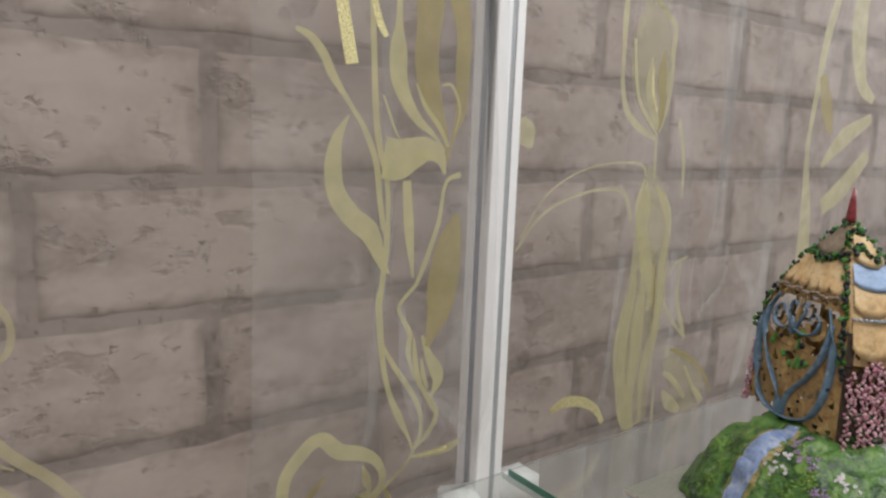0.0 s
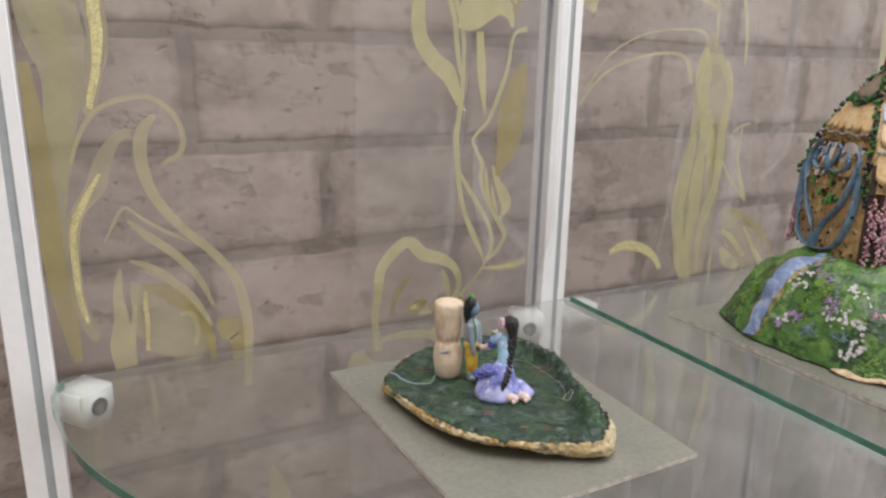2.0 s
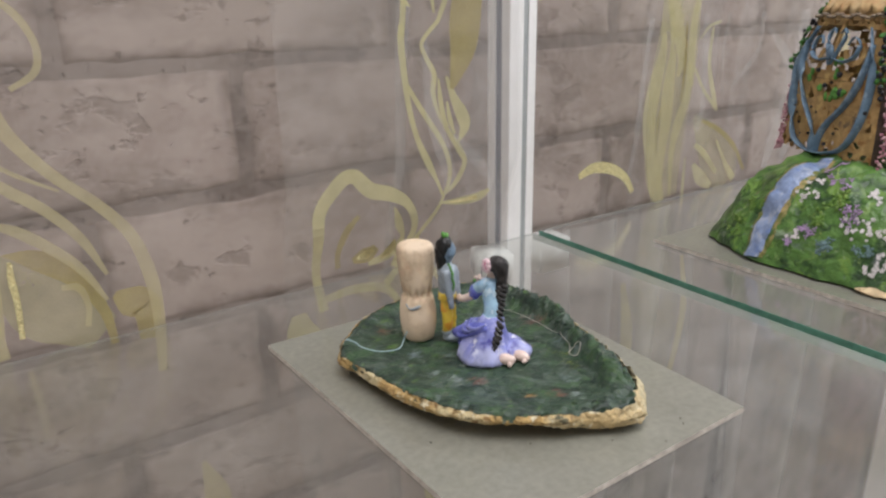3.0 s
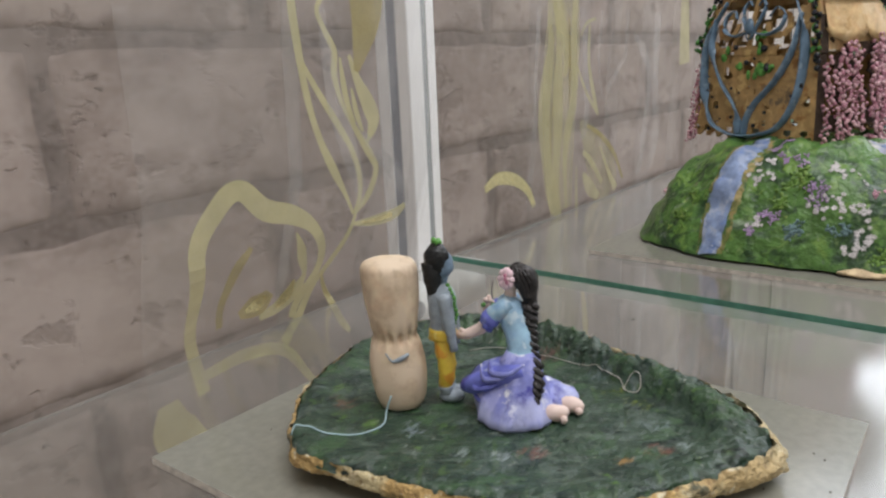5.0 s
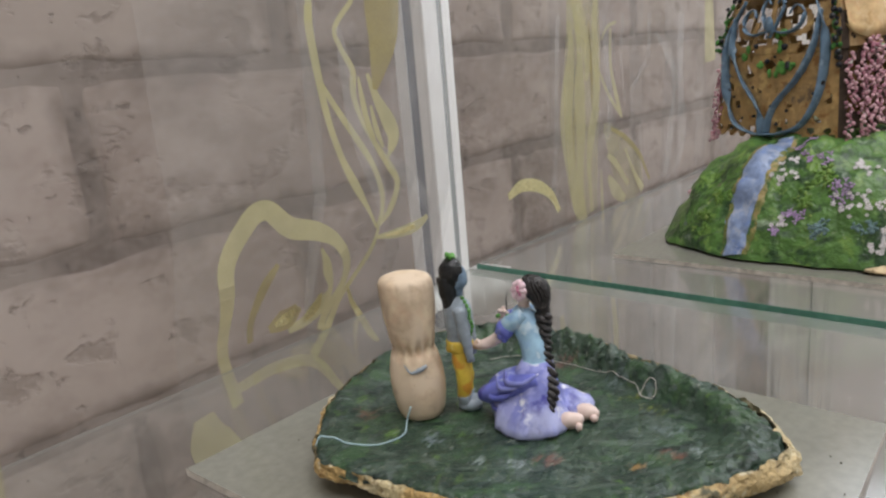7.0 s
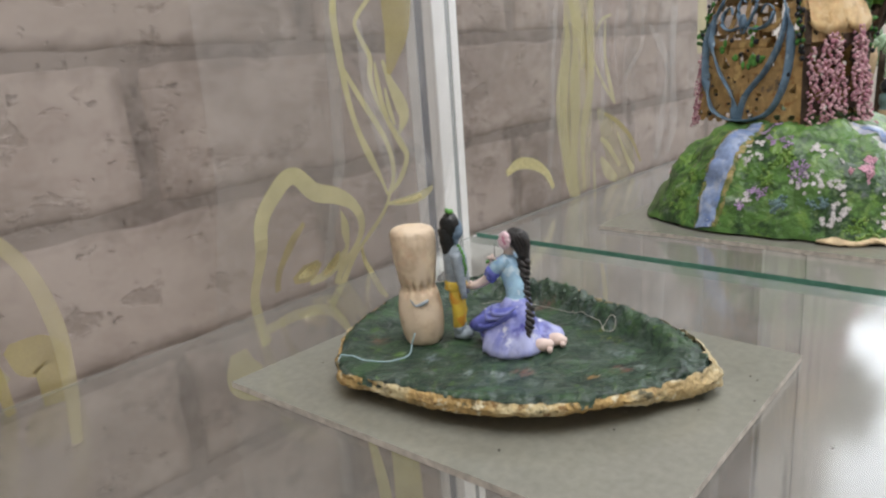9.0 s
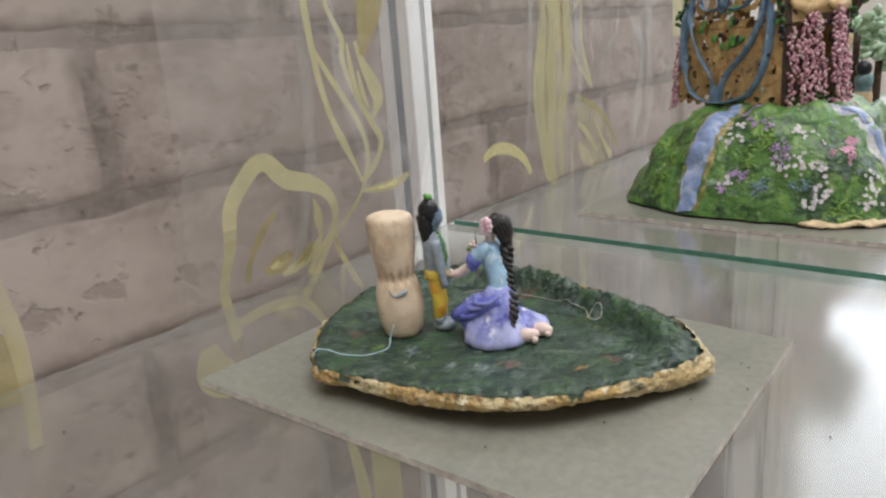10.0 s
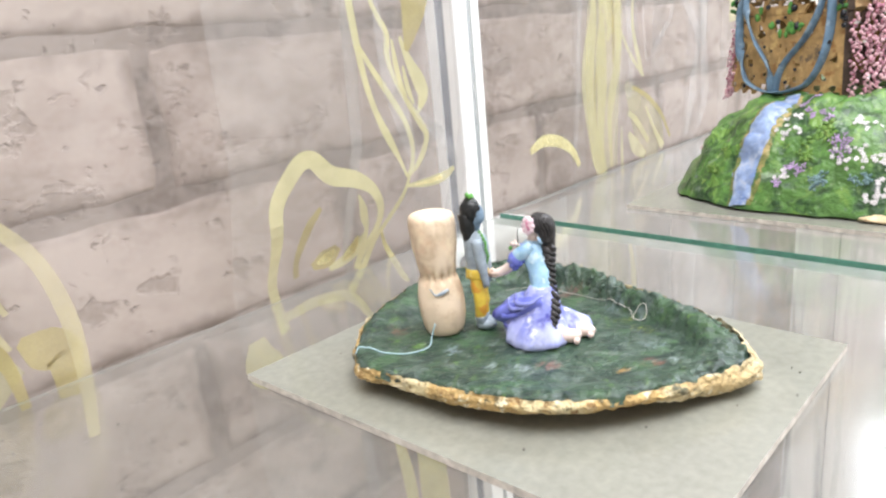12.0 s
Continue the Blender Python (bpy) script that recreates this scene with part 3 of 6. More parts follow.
def drape(x, z):
    """The cloth bellies forward beside the post and slips behind the shelf."""
    return 0.304 - 0.024 * ease((z - 0.002) / 0.045) * ease((x + 0.03) / 0.10)


DRAPE = drape
film = part("organza", cloth(-0.156, 0.224, -0.5, 1.1, lambda x, z: drape(x, z) + 0.001, [(0.172, 0.022, 0.05), (0.203, 0.016, 0.0)]), VEIL_THIN, h)


def stroke(mi, *pts):
    ribbon(bm, pts, lambda x, z: DRAPE(x, z) - 0.0010 - 0.0002 * (len(STROKES) % 12), mi=mi)
    STROKES.append(1)


# spray beside the post
stroke(0, (0.1010, 0.2650, 0.0006), (0.0940, 0.2530, 0.0063), (0.0910, 0.2390, 0.0104), (0.0930, 0.2210, 0.0117), (0.1040, 0.2060, 0.0126), (0.1160, 0.1960, 0.0128), (0.1250, 0.1760, 0.0050), (0.1310, 0.1700, 0.0006))
stroke(0, (0.0680, 0.3090, 0.0023), (0.0770, 0.3050, 0.0047), (0.0850, 0.2960, 0.0055), (0.0900, 0.2860, 0.0052), (0.1010, 0.2710, 0.0028), (0.1110, 0.2570, 0.0036), (0.1190, 0.2380, 0.0041), (0.1220, 0.2170, 0.0039), (0.1250, 0.2000, 0.0038), (0.1276, 0.1908, 0.0042), (0.1237, 0.1528, 0.0037))
stroke(2, (0.0930, 0.3380, 0.0072), (0.0980, 0.3120, 0.0081), (0.1020, 0.2930, 0.0081))
stroke(0, (0.1140, 0.3390, 0.0042), (0.1160, 0.2990, 0.0037), (0.1180, 0.2670, 0.0045), (0.1210, 0.2470, 0.0042), (0.1270, 0.2240, 0.0034), (0.1280, 0.1930, 0.0030))
stroke(2, (0.1130, 0.3380, 0.0039), (0.1190, 0.3180, 0.0046), (0.1240, 0.3100, 0.0034))
stroke(0, (0.1320, 0.3410, 0.0035), (0.1320, 0.3190, 0.0049), (0.1320, 0.3030, 0.0119), (0.1330, 0.2870, 0.0112), (0.1390, 0.2740, 0.0084), (0.1480, 0.2630, 0.0060), (0.1590, 0.2550, 0.0030), (0.1680, 0.2450, 0.0016))
stroke(1, (0.1540, 0.3470, 0.0231), (0.1530, 0.3180, 0.0175), (0.1520, 0.2990, 0.0173), (0.1560, 0.2790, 0.0150), (0.1630, 0.2640, 0.0090), (0.1690, 0.2500, 0.0032), (0.1680, 0.2340, 0.0016))
stroke(0, (0.1450, 0.2850, 0.0011), (0.1520, 0.2720, 0.0030), (0.1630, 0.2600, 0.0032), (0.1700, 0.2480, 0.0024))
stroke(1, (0.1720, 0.3470, 0.0165), (0.1790, 0.3180, 0.0112), (0.1790, 0.2940, 0.0112), (0.1790, 0.2700, 0.0080), (0.1740, 0.2550, 0.0032), (0.1700, 0.2380, 0.0011))
stroke(0, (0.1640, 0.2850, 0.0015), (0.1700, 0.2860, 0.0020), (0.1750, 0.2800, 0.0020), (0.1780, 0.2700, 0.0016), (0.1750, 0.2570, 0.0008))
stroke(0, (0.1230, 0.2410, 0.0247), (0.1330, 0.2400, 0.0247), (0.1450, 0.2440, 0.0188), (0.1550, 0.2460, 0.0143), (0.1640, 0.2410, 0.0082), (0.1680, 0.2310, 0.0020))
stroke(0, (0.1220, 0.2770, 0.0011), (0.1260, 0.2670, 0.0018), (0.1310, 0.2560, 0.0015), (0.1340, 0.2520, 0.0004))
stroke(2, (0.1460, 0.2400, 0.0017), (0.1540, 0.2430, 0.0041), (0.1620, 0.2400, 0.0016))
stroke(0, (0.1409, 0.2270, 0.0060), (0.1437, 0.1956, 0.0070), (0.1475, 0.1661, 0.0010))
stroke(0, (0.1817, 0.2308, 0.0039), (0.1703, 0.2251, 0.0026), (0.1656, 0.2003, 0.0033), (0.1570, 0.1766, 0.0039), (0.1504, 0.1623, 0.0029))
stroke(0, (0.1237, 0.1600, 0.0041), (0.1230, 0.1500, 0.0047), (0.1250, 0.1270, 0.0044), (0.1280, 0.1070, 0.0038), (0.1330, 0.0900, 0.0038), (0.1400, 0.0750, 0.0051), (0.1470, 0.0610, 0.0024), (0.1510, 0.0510, 0.0017))
stroke(0, (0.1260, 0.1250, 0.0024), (0.1340, 0.1120, 0.0034), (0.1450, 0.0960, 0.0038), (0.1530, 0.0830, 0.0034), (0.1570, 0.0700, 0.0034), (0.1560, 0.0590, 0.0030), (0.1510, 0.0510, 0.0017))
stroke(0, (0.1504, 0.1623, 0.0027), (0.1380, 0.1500, 0.0027), (0.1400, 0.1410, 0.0030), (0.1460, 0.1300, 0.0038), (0.1450, 0.1190, 0.0038), (0.1490, 0.1050, 0.0024), (0.1570, 0.0920, 0.0034), (0.1650, 0.0800, 0.0047), (0.1690, 0.0710, 0.0038), (0.1620, 0.0590, 0.0038), (0.1510, 0.0510, 0.0021))
stroke(0, (0.1553, 0.1279, 0.0022), (0.1604, 0.1151, 0.0056), (0.1668, 0.1034, 0.0096), (0.1691, 0.0950, 0.0080), (0.1636, 0.0851, 0.0011))
stroke(0, (0.1490, 0.1270, 0.0013), (0.1500, 0.1160, 0.0034), (0.1520, 0.1050, 0.0034), (0.1560, 0.0960, 0.0013))
stroke(0, (0.1551, 0.1124, 0.0015), (0.1572, 0.1011, 0.0034), (0.1606, 0.0910, 0.0019))
stroke(1, (0.1790, 0.2050, 0.0060), (0.1735, 0.1850, 0.0200), (0.1700, 0.1620, 0.0240), (0.1680, 0.1450, 0.0200), (0.1625, 0.1290, 0.0100), (0.1590, 0.1200, 0.0030))
stroke(0, (0.1510, 0.0510, 0.0017), (0.1420, 0.0350, 0.0030), (0.1370, 0.0200, 0.0034), (0.1317, 0.0040, 0.0044), (0.1177, -0.0118, 0.0060))
stroke(0, (0.0698, -0.0198, 0.0065), (0.0650, 0.0110, 0.0060), (0.0604, 0.0499, 0.0080), (0.0734, 0.0692, 0.0090), (0.0848, 0.0739, 0.0090), (0.0962, 0.0635, 0.0100), (0.1123, 0.0578, 0.0090), (0.1246, 0.0477, 0.0059), (0.1322, 0.0234, 0.0052), (0.1237, 0.0002, 0.0044))
stroke(1, (0.0930, 0.0105, 0.0040), (0.1023, 0.0136, 0.0110), (0.1080, 0.0190, 0.0050))
stroke(2, (0.0960, 0.0120, 0.0020), (0.1023, 0.0140, 0.0060), (0.1065, 0.0178, 0.0030))
stroke(0, (0.1139, 0.0490, 0.0012), (0.1184, 0.0370, 0.0064), (0.1260, 0.0242, 0.0036), (0.1240, 0.0150, 0.0090), (0.1160, 0.0080, 0.0060), (0.1050, 0.0060, 0.0040))
stroke(2, (0.1150, 0.0075, 0.0020), (0.1202, 0.0142, 0.0066), (0.1205, 0.0227, 0.0020))
stroke(1, (0.0878, 0.0482, 0.0024), (0.0800, 0.0390, 0.0050), (0.0785, 0.0241, 0.0045), (0.0818, 0.0078, 0.0036))
stroke(0, (0.1502, 0.0461, 0.0018), (0.1646, 0.0449, 0.0050), (0.1798, 0.0454, 0.0062), (0.1900, 0.0490, 0.0026))
stroke(2, (0.1560, 0.0455, 0.0010), (0.1680, 0.0450, 0.0026), (0.1790, 0.0456, 0.0030))
stroke(2, (0.1372, 0.0235, 0.0019), (0.1509, 0.0022, 0.0036), (0.1587, -0.0133, 0.0045), (0.1644, -0.0209, 0.0025))
stroke(0, (0.0518, -0.0178, 0.0100), (0.0548, -0.0348, 0.0220), (0.0748, -0.0497, 0.0060), (0.0948, -0.0447, 0.0010))
stroke(0, (0.0718, -0.0118, 0.0052), (0.0948, -0.0098, 0.0065), (0.1177, -0.0158, 0.0060), (0.1347, -0.0398, 0.0039))
stroke(0, (0.1497, -0.0897, 0.0052), (0.1647, -0.1297, 0.0220), (0.1677, -0.1896, 0.0260), (0.1747, -0.2595, 0.0140))
stroke(0, (0.1347, -0.0997, 0.0039), (0.1447, -0.1596, 0.0100), (0.1497, -0.2395, 0.0060))
# spray on the far side of the bay
stroke(3, (-0.1551, 0.310, 0.0124), (-0.1440, 0.2349, 0.0220), (-0.1415, 0.2167, 0.0230), (-0.1370, 0.1910, 0.0165), (-0.1393, 0.1539, 0.0150), (-0.1438, 0.1263, 0.0109), (-0.1480, 0.0943, 0.0150), (-0.1505, 0.0576, 0.0100))
stroke(3, (-0.1290, 0.2900, 0.0020), (-0.1328, 0.2297, 0.0230), (-0.1301, 0.2041, 0.0215), (-0.1366, 0.1709, 0.0190), (-0.1379, 0.1470, 0.0125), (-0.1404, 0.1225, 0.0050))
stroke(1, (-0.1534, 0.2005, 0.0060), (-0.1511, 0.1645, 0.0100), (-0.1505, 0.1372, 0.0110), (-0.1500, 0.1089, 0.0120), (-0.1500, 0.0799, 0.0120), (-0.1463, 0.0413, 0.0113), (-0.1430, 0.0090, 0.0053))
stroke(3, (-0.1080, 0.2900, 0.0090), (-0.1126, 0.2371, 0.0118), (-0.1123, 0.2177, 0.0118), (-0.1148, 0.1978, 0.0094), (-0.1196, 0.1809, 0.0085), (-0.1217, 0.1690, 0.0068))
stroke(2, (-0.1085, 0.2900, 0.0055), (-0.1130, 0.2371, 0.0070), (-0.1127, 0.2177, 0.0068), (-0.1150, 0.1978, 0.0050), (-0.1194, 0.1809, 0.0045), (-0.1210, 0.1730, 0.0030))
stroke(4, (-0.1346, 0.1399, 0.0021), (-0.1282, 0.1571, 0.0026), (-0.1190, 0.1707, 0.0030), (-0.1056, 0.1781, 0.0031), (-0.0874, 0.1801, 0.0031), (-0.0745, 0.1718, 0.0036), (-0.0679, 0.1571, 0.0034), (-0.0702, 0.1443, 0.0034), (-0.0823, 0.1367, 0.0025))
stroke(4, (-0.0842, 0.1691, 0.0030), (-0.0925, 0.1578, 0.0078), (-0.0942, 0.1380, 0.0080), (-0.0875, 0.1153, 0.0070), (-0.0714, 0.0928, 0.0060), (-0.0540, 0.0751, 0.0060), (-0.0397, 0.0549, 0.0066), (-0.0331, 0.0285, 0.0075), (-0.0324, 0.0020, 0.0064), (-0.0350, -0.0300, 0.0050))
stroke(3, (-0.0985, 0.1580, 0.0050), (-0.1077, 0.1547, 0.0067), (-0.1164, 0.1408, 0.0100), (-0.1218, 0.1249, 0.0109), (-0.1321, 0.1111, 0.0084), (-0.1374, 0.0969, 0.0076), (-0.1390, 0.0748, 0.0077), (-0.1387, 0.0518, 0.0078), (-0.1341, 0.0315, 0.0070), (-0.1309, 0.0222, 0.0053))
stroke(2, (-0.1190, 0.1330, 0.0020), (-0.1321, 0.1111, 0.0050), (-0.1374, 0.0969, 0.0042), (-0.1385, 0.0748, 0.0040), (-0.1380, 0.0518, 0.0034), (-0.1345, 0.0345, 0.0020))
stroke(4, (-0.1204, 0.0878, 0.0012), (-0.1122, 0.1040, 0.0022), (-0.1060, 0.1099, 0.0018), (-0.0971, 0.1028, 0.0022), (-0.0856, 0.0941, 0.0022), (-0.0701, 0.0848, 0.0012))
stroke(4, (-0.1057, 0.1016, 0.0024), (-0.0930, 0.0890, 0.0058), (-0.0780, 0.0757, 0.0056), (-0.0645, 0.0580, 0.0050), (-0.0552, 0.0360, 0.0022))
stroke(4, (-0.1070, 0.0750, 0.0016), (-0.0930, 0.0675, 0.0056), (-0.0795, 0.0558, 0.0058), (-0.0675, 0.0419, 0.0050), (-0.0573, 0.0214, 0.0020))
stroke(3, (-0.1070, 0.0593, 0.0017), (-0.1000, 0.0440, 0.0180), (-0.0880, 0.0250, 0.0360), (-0.0740, 0.0140, 0.0330), (-0.0620, 0.0020, 0.0220))
stroke(1, (-0.1010, 0.0560, 0.0010), (-0.0860, 0.0500, 0.0110), (-0.0700, 0.0360, 0.0100), (-0.0600, 0.0160, 0.0060), (-0.0570, -0.0060, 0.0040))
stroke(1, (-0.0533, 0.0229, 0.0045), (-0.0458, 0.0174, 0.0179), (-0.0380, 0.0118, 0.0162), (-0.0400, -0.0080, 0.0080))
stroke(4, (-0.0780, 0.0330, 0.0030), (-0.0700, 0.0310, 0.0040), (-0.0670, 0.0200, 0.0030), (-0.0690, 0.0080, 0.0030))
stroke(4, (-0.1129, 0.0698, 0.0017), (-0.1158, 0.0526, 0.0061), (-0.1149, 0.0365, 0.0085), (-0.1160, 0.0165, 0.0150), (-0.1146, -0.0004, 0.0140))
stroke(4, (-0.1056, 0.0432, 0.0017), (-0.1083, 0.0274, 0.0045), (-0.1109, 0.0135, 0.0062))
stroke(2, (-0.0988, 0.0521, 0.0020), (-0.0995, 0.0420, 0.0034), (-0.0992, 0.0299, 0.0030), (-0.1005, 0.0096, 0.0026))
stroke(4, (-0.02, -0.10, 0.003), (-0.015, -0.135, 0.018), (-0.03, -0.17, 0.003))
part("flower_print", bm, [PRINT, PRINT_DARK, GOLD, PRINT_PALE, PRINT_SOFT], film, "yellow-green flower print with gold glitter", smooth=False)
part("doubled_cloth", cloth(0.047, 0.223, -0.5, 1.1, lambda x, z: drape(x, z) + 0.0045, [(0.120, 0.012, 0.02)]), VEIL_DOUBLE, film, "second layer of organza")
bm = bmesh.new()
stroke(0, (0.158, 0.094, 0.001), (0.166, 0.084, 0.006), (0.176, 0.074, 0.009), (0.186, 0.063, 0.008), (0.191, 0.052, 0.004), (0.189, 0.046, 0.001))
stroke(0, (0.139, 0.150, 0.004), (0.143, 0.110, 0.010), (0.150, 0.085, 0.012), (0.156, 0.062, 0.008), (0.151, 0.050, 0.002))
part("folds", bm, FOLD, film, "whitish doubled folds of organza", smooth=False)

DRAPE = lambda x, z: 0.304
h = holder("sheer_panel", (0.5, 0.305, -0.3), "crumpled sheer organza panel with yellow-green flower print", "curtain", "sheer panels")
# beyond x 0.80 the cloth is an unseen addition that whitens the view through the shelf
film = part("organza", cloth(0.252, 1.330, -0.9, 1.1, lambda x, z: 0.3075 + 0.003 * math.sin(x * 60), [(0.366, 0.050, 0.02), (0.436, 0.042, 0.03), (0.492, 0.012, 0.08), (0.520, 0.020, -0.05), (0.565, 0.050, 0.08), (0.660, 0.030, 0.05), (0.725, 0.045, -0.02), (0.81, 0.060, 0.06), (0.90, 0.045, -0.05), (0.97, 0.070, 0.04), (1.07, 0.060, -0.06), (1.16, 0.070, 0.05), (1.25, 0.050, 0.0)]), VEIL, h)
bm = bmesh.new()
stroke(2, (0.299, 0.037, 0.005), (0.316, 0.042, 0.009), (0.337, 0.038, 0.009), (0.354, 0.028, 0.007), (0.364, 0.014, 0.005))
stroke(3, (0.4000, 0.2360, 0.0060), (0.4080, 0.1950, 0.0420), (0.4100, 0.1500, 0.0500), (0.4060, 0.1100, 0.0560), (0.4020, 0.0700, 0.0520), (0.4030, 0.0300, 0.0440), (0.4060, 0.0020, 0.0340))
stroke(3, (0.3960, 0.3700, 0.0300), (0.3930, 0.3200, 0.0520), (0.4000, 0.2850, 0.0340), (0.4070, 0.2620, 0.0060))
stroke(3, (0.4420, 0.0700, 0.0060), (0.4700, 0.0420, 0.0400), (0.4900, 0.0180, 0.0440), (0.5000, 0.0010, 0.0300))
stroke(0, (0.252, 0.268, 0.010), (0.258, 0.258, 0.020), (0.264, 0.248, 0.004))
stroke(0, (0.254, 0.172, 0.002), (0.275, 0.195, 0.0025), (0.301, 0.208, 0.0025), (0.34, 0.216, 0.0025), (0.370, 0.213, 0.004), (0.382, 0.190, 0.004))
stroke(0, (0.258, 0.182, 0.002), (0.285, 0.215, 0.0015), (0.33, 0.234, 0.0015), (0.385, 0.237, 0.0025), (0.399, 0.225, 0.003))
stroke(0, (0.3960, 0.2240, 0.0039), (0.3960, 0.2030, 0.0202), (0.3970, 0.1810, 0.0148), (0.4060, 0.1530, 0.0154), (0.4170, 0.1250, 0.0126), (0.4130, 0.1080, 0.0042))
stroke(0, (0.4110, 0.2170, 0.0027), (0.4250, 0.2030, 0.0112), (0.4330, 0.1810, 0.0074), (0.4290, 0.1530, 0.0094), (0.4290, 0.1240, 0.0102), (0.4330, 0.0980, 0.0029))
stroke(0, (0.3870, 0.1950, 0.0027), (0.3950, 0.1700, 0.0052), (0.4020, 0.1420, 0.0056), (0.4010, 0.1220, 0.0027))
stroke(0, (0.3890, 0.1540, 0.0027), (0.3910, 0.1310, 0.0091), (0.3840, 0.1030, 0.0162), (0.3800, 0.0750, 0.0168), (0.3840, 0.0450, 0.0140), (0.3940, 0.0140, 0.0182), (0.4040, -0.0020, 0.0075))
stroke(0, (0.4040, 0.1310, 0.0070), (0.4010, 0.0970, 0.0154), (0.4010, 0.0670, 0.0140), (0.3980, 0.0380, 0.0101), (0.4000, 0.0050, 0.0043))
stroke(0, (0.4260, 0.1190, 0.0058), (0.4260, 0.0890, 0.0102), (0.4170, 0.0660, 0.0116), (0.4120, 0.0430, 0.0075), (0.4140, 0.0030, 0.0030))
stroke(1, (0.4180, 0.1530, 0.0014), (0.4200, 0.1190, 0.0036), (0.4190, 0.0870, 0.0015))
stroke(1, (0.3980, 0.0910, 0.0014), (0.3930, 0.0680, 0.0028), (0.3940, 0.0320, 0.0014))
stroke(0, (0.4570, 0.1470, 0.0029), (0.4560, 0.1170, 0.0043), (0.4670, 0.0870, 0.0060), (0.4740, 0.0730, 0.0023))
stroke(0, (0.4350, 0.1150, 0.0022), (0.4510, 0.0940, 0.0038), (0.4720, 0.0750, 0.0030))
stroke(0, (0.4400, 0.1380, 0.0014), (0.4510, 0.1480, 0.0029), (0.4670, 0.1520, 0.0022))
stroke(0, (0.4360, 0.2740, 0.0039), (0.4460, 0.2420, 0.0040), (0.4490, 0.2070, 0.0028))
stroke(1, (0.4530, 0.0660, 0.0029), (0.4790, 0.0550, 0.0047), (0.5050, 0.0370, 0.0048), (0.5250, 0.0110, 0.0034))
stroke(0, (0.4450, 0.0450, 0.0045), (0.4600, 0.0350, 0.0062), (0.4810, 0.0140, 0.0050))
stroke(0, (0.4450, 0.0270, 0.0045), (0.4570, 0.0130, 0.0139), (0.4740, 0.0020, 0.0064))
stroke(0, (0.4760, 0.0460, 0.0023), (0.4930, 0.0220, 0.0048), (0.5090, 0.0040, 0.0085))
stroke(0, (0.4320, 0.0350, 0.0015), (0.4320, 0.0100, 0.0038), (0.4330, -0.0090, 0.0023))
stroke(0, (0.3560, 0.3770, 0.0053), (0.3550, 0.3470, 0.0063), (0.3560, 0.3210, 0.0042), (0.3570, 0.3000, 0.0046), (0.3640, 0.2800, 0.0058), (0.3800, 0.2670, 0.0058), (0.4030, 0.2580, 0.0036))
stroke(0, (0.3680, 0.3360, 0.0035), (0.3720, 0.3100, 0.0035), (0.3790, 0.2880, 0.0036), (0.3940, 0.2720, 0.0040), (0.4050, 0.2610, 0.0025))
stroke(0, (0.3760, 0.3800, 0.0046), (0.4070, 0.3600, 0.0060), (0.4200, 0.3500, 0.0060), (0.4200, 0.3270, 0.0060), (0.4190, 0.3040, 0.0091), (0.4150, 0.2800, 0.0072), (0.4100, 0.2630, 0.0024))
stroke(0, (0.3940, 0.3230, 0.0018), (0.3930, 0.3020, 0.0108), (0.3990, 0.2840, 0.0120), (0.4080, 0.2660, 0.0038))
stroke(2, (0.3950, 0.3160, 0.0018), (0.3970, 0.2980, 0.0024), (0.4040, 0.2800, 0.0019))
stroke(1, (0.4090, 0.3310, 0.0018), (0.4080, 0.3080, 0.0100), (0.4110, 0.2820, 0.0072), (0.4090, 0.2660, 0.0026))
stroke(0, (0.4060, 0.2610, 0.0032), (0.4070, 0.2420, 0.0032), (0.4080, 0.2230, 0.0025))
stroke(0, (0.700, 0.45, 0.012), (0.672, 0.37, 0.014), (0.663, 0.31, 0.010), (0.657, 0.25, 0.008), (0.668, 0.19, 0.020), (0.675, 0.11, 0.030))
stroke(0, (0.690, 0.235, 0.006), (0.73, 0.265, 0.022), (0.792, 0.290, 0.012))
stroke(0, (0.700, 0.19, 0.020), (0.745, 0.212, 0.026), (0.795, 0.25, 0.018))
stroke(1, (0.67, 0.33, 0.012), (0.685, 0.30, 0.022), (0.70, 0.27, 0.010))
stroke(0, (0.745, 0.45, 0.02), (0.735, 0.39, 0.034), (0.755, 0.33, 0.022), (0.79, 0.31, 0.01))
stroke(0, (0.36, -0.07, 0.006), (0.37, -0.13, 0.016), (0.365, -0.21, 0.012))
stroke(0, (0.44, -0.06, 0.004), (0.45, -0.12, 0.010), (0.435, -0.2, 0.008))
part("flower_print", bm, [PRINT_FAINT, PRINT_DARK, GOLD, PRINT_WASH], film, "yellow-green flower print with gold glitter", smooth=False)
bm = bmesh.new()
stroke(0, (0.5420, 0.1440, 0.0037), (0.5670, 0.1250, 0.0114), (0.5830, 0.1080, 0.0117), (0.5850, 0.0880, 0.0088), (0.5770, 0.0610, 0.0120), (0.5720, 0.0380, 0.0137), (0.5610, 0.0080, 0.0080))
stroke(0, (0.5310, 0.1590, 0.0070), (0.5270, 0.1230, 0.0077), (0.5110, 0.1090, 0.0061), (0.4900, 0.0920, 0.0025))
stroke(0, (0.4460, 0.1590, 0.0090), (0.4500, 0.1120, 0.0085), (0.4520, 0.0780, 0.0070), (0.4460, 0.0560, 0.0039))
stroke(0, (0.3760, 0.1580, 0.0060), (0.3700, 0.1070, 0.0050), (0.3670, 0.0630, 0.0054), (0.3570, 0.0190, 0.0061))
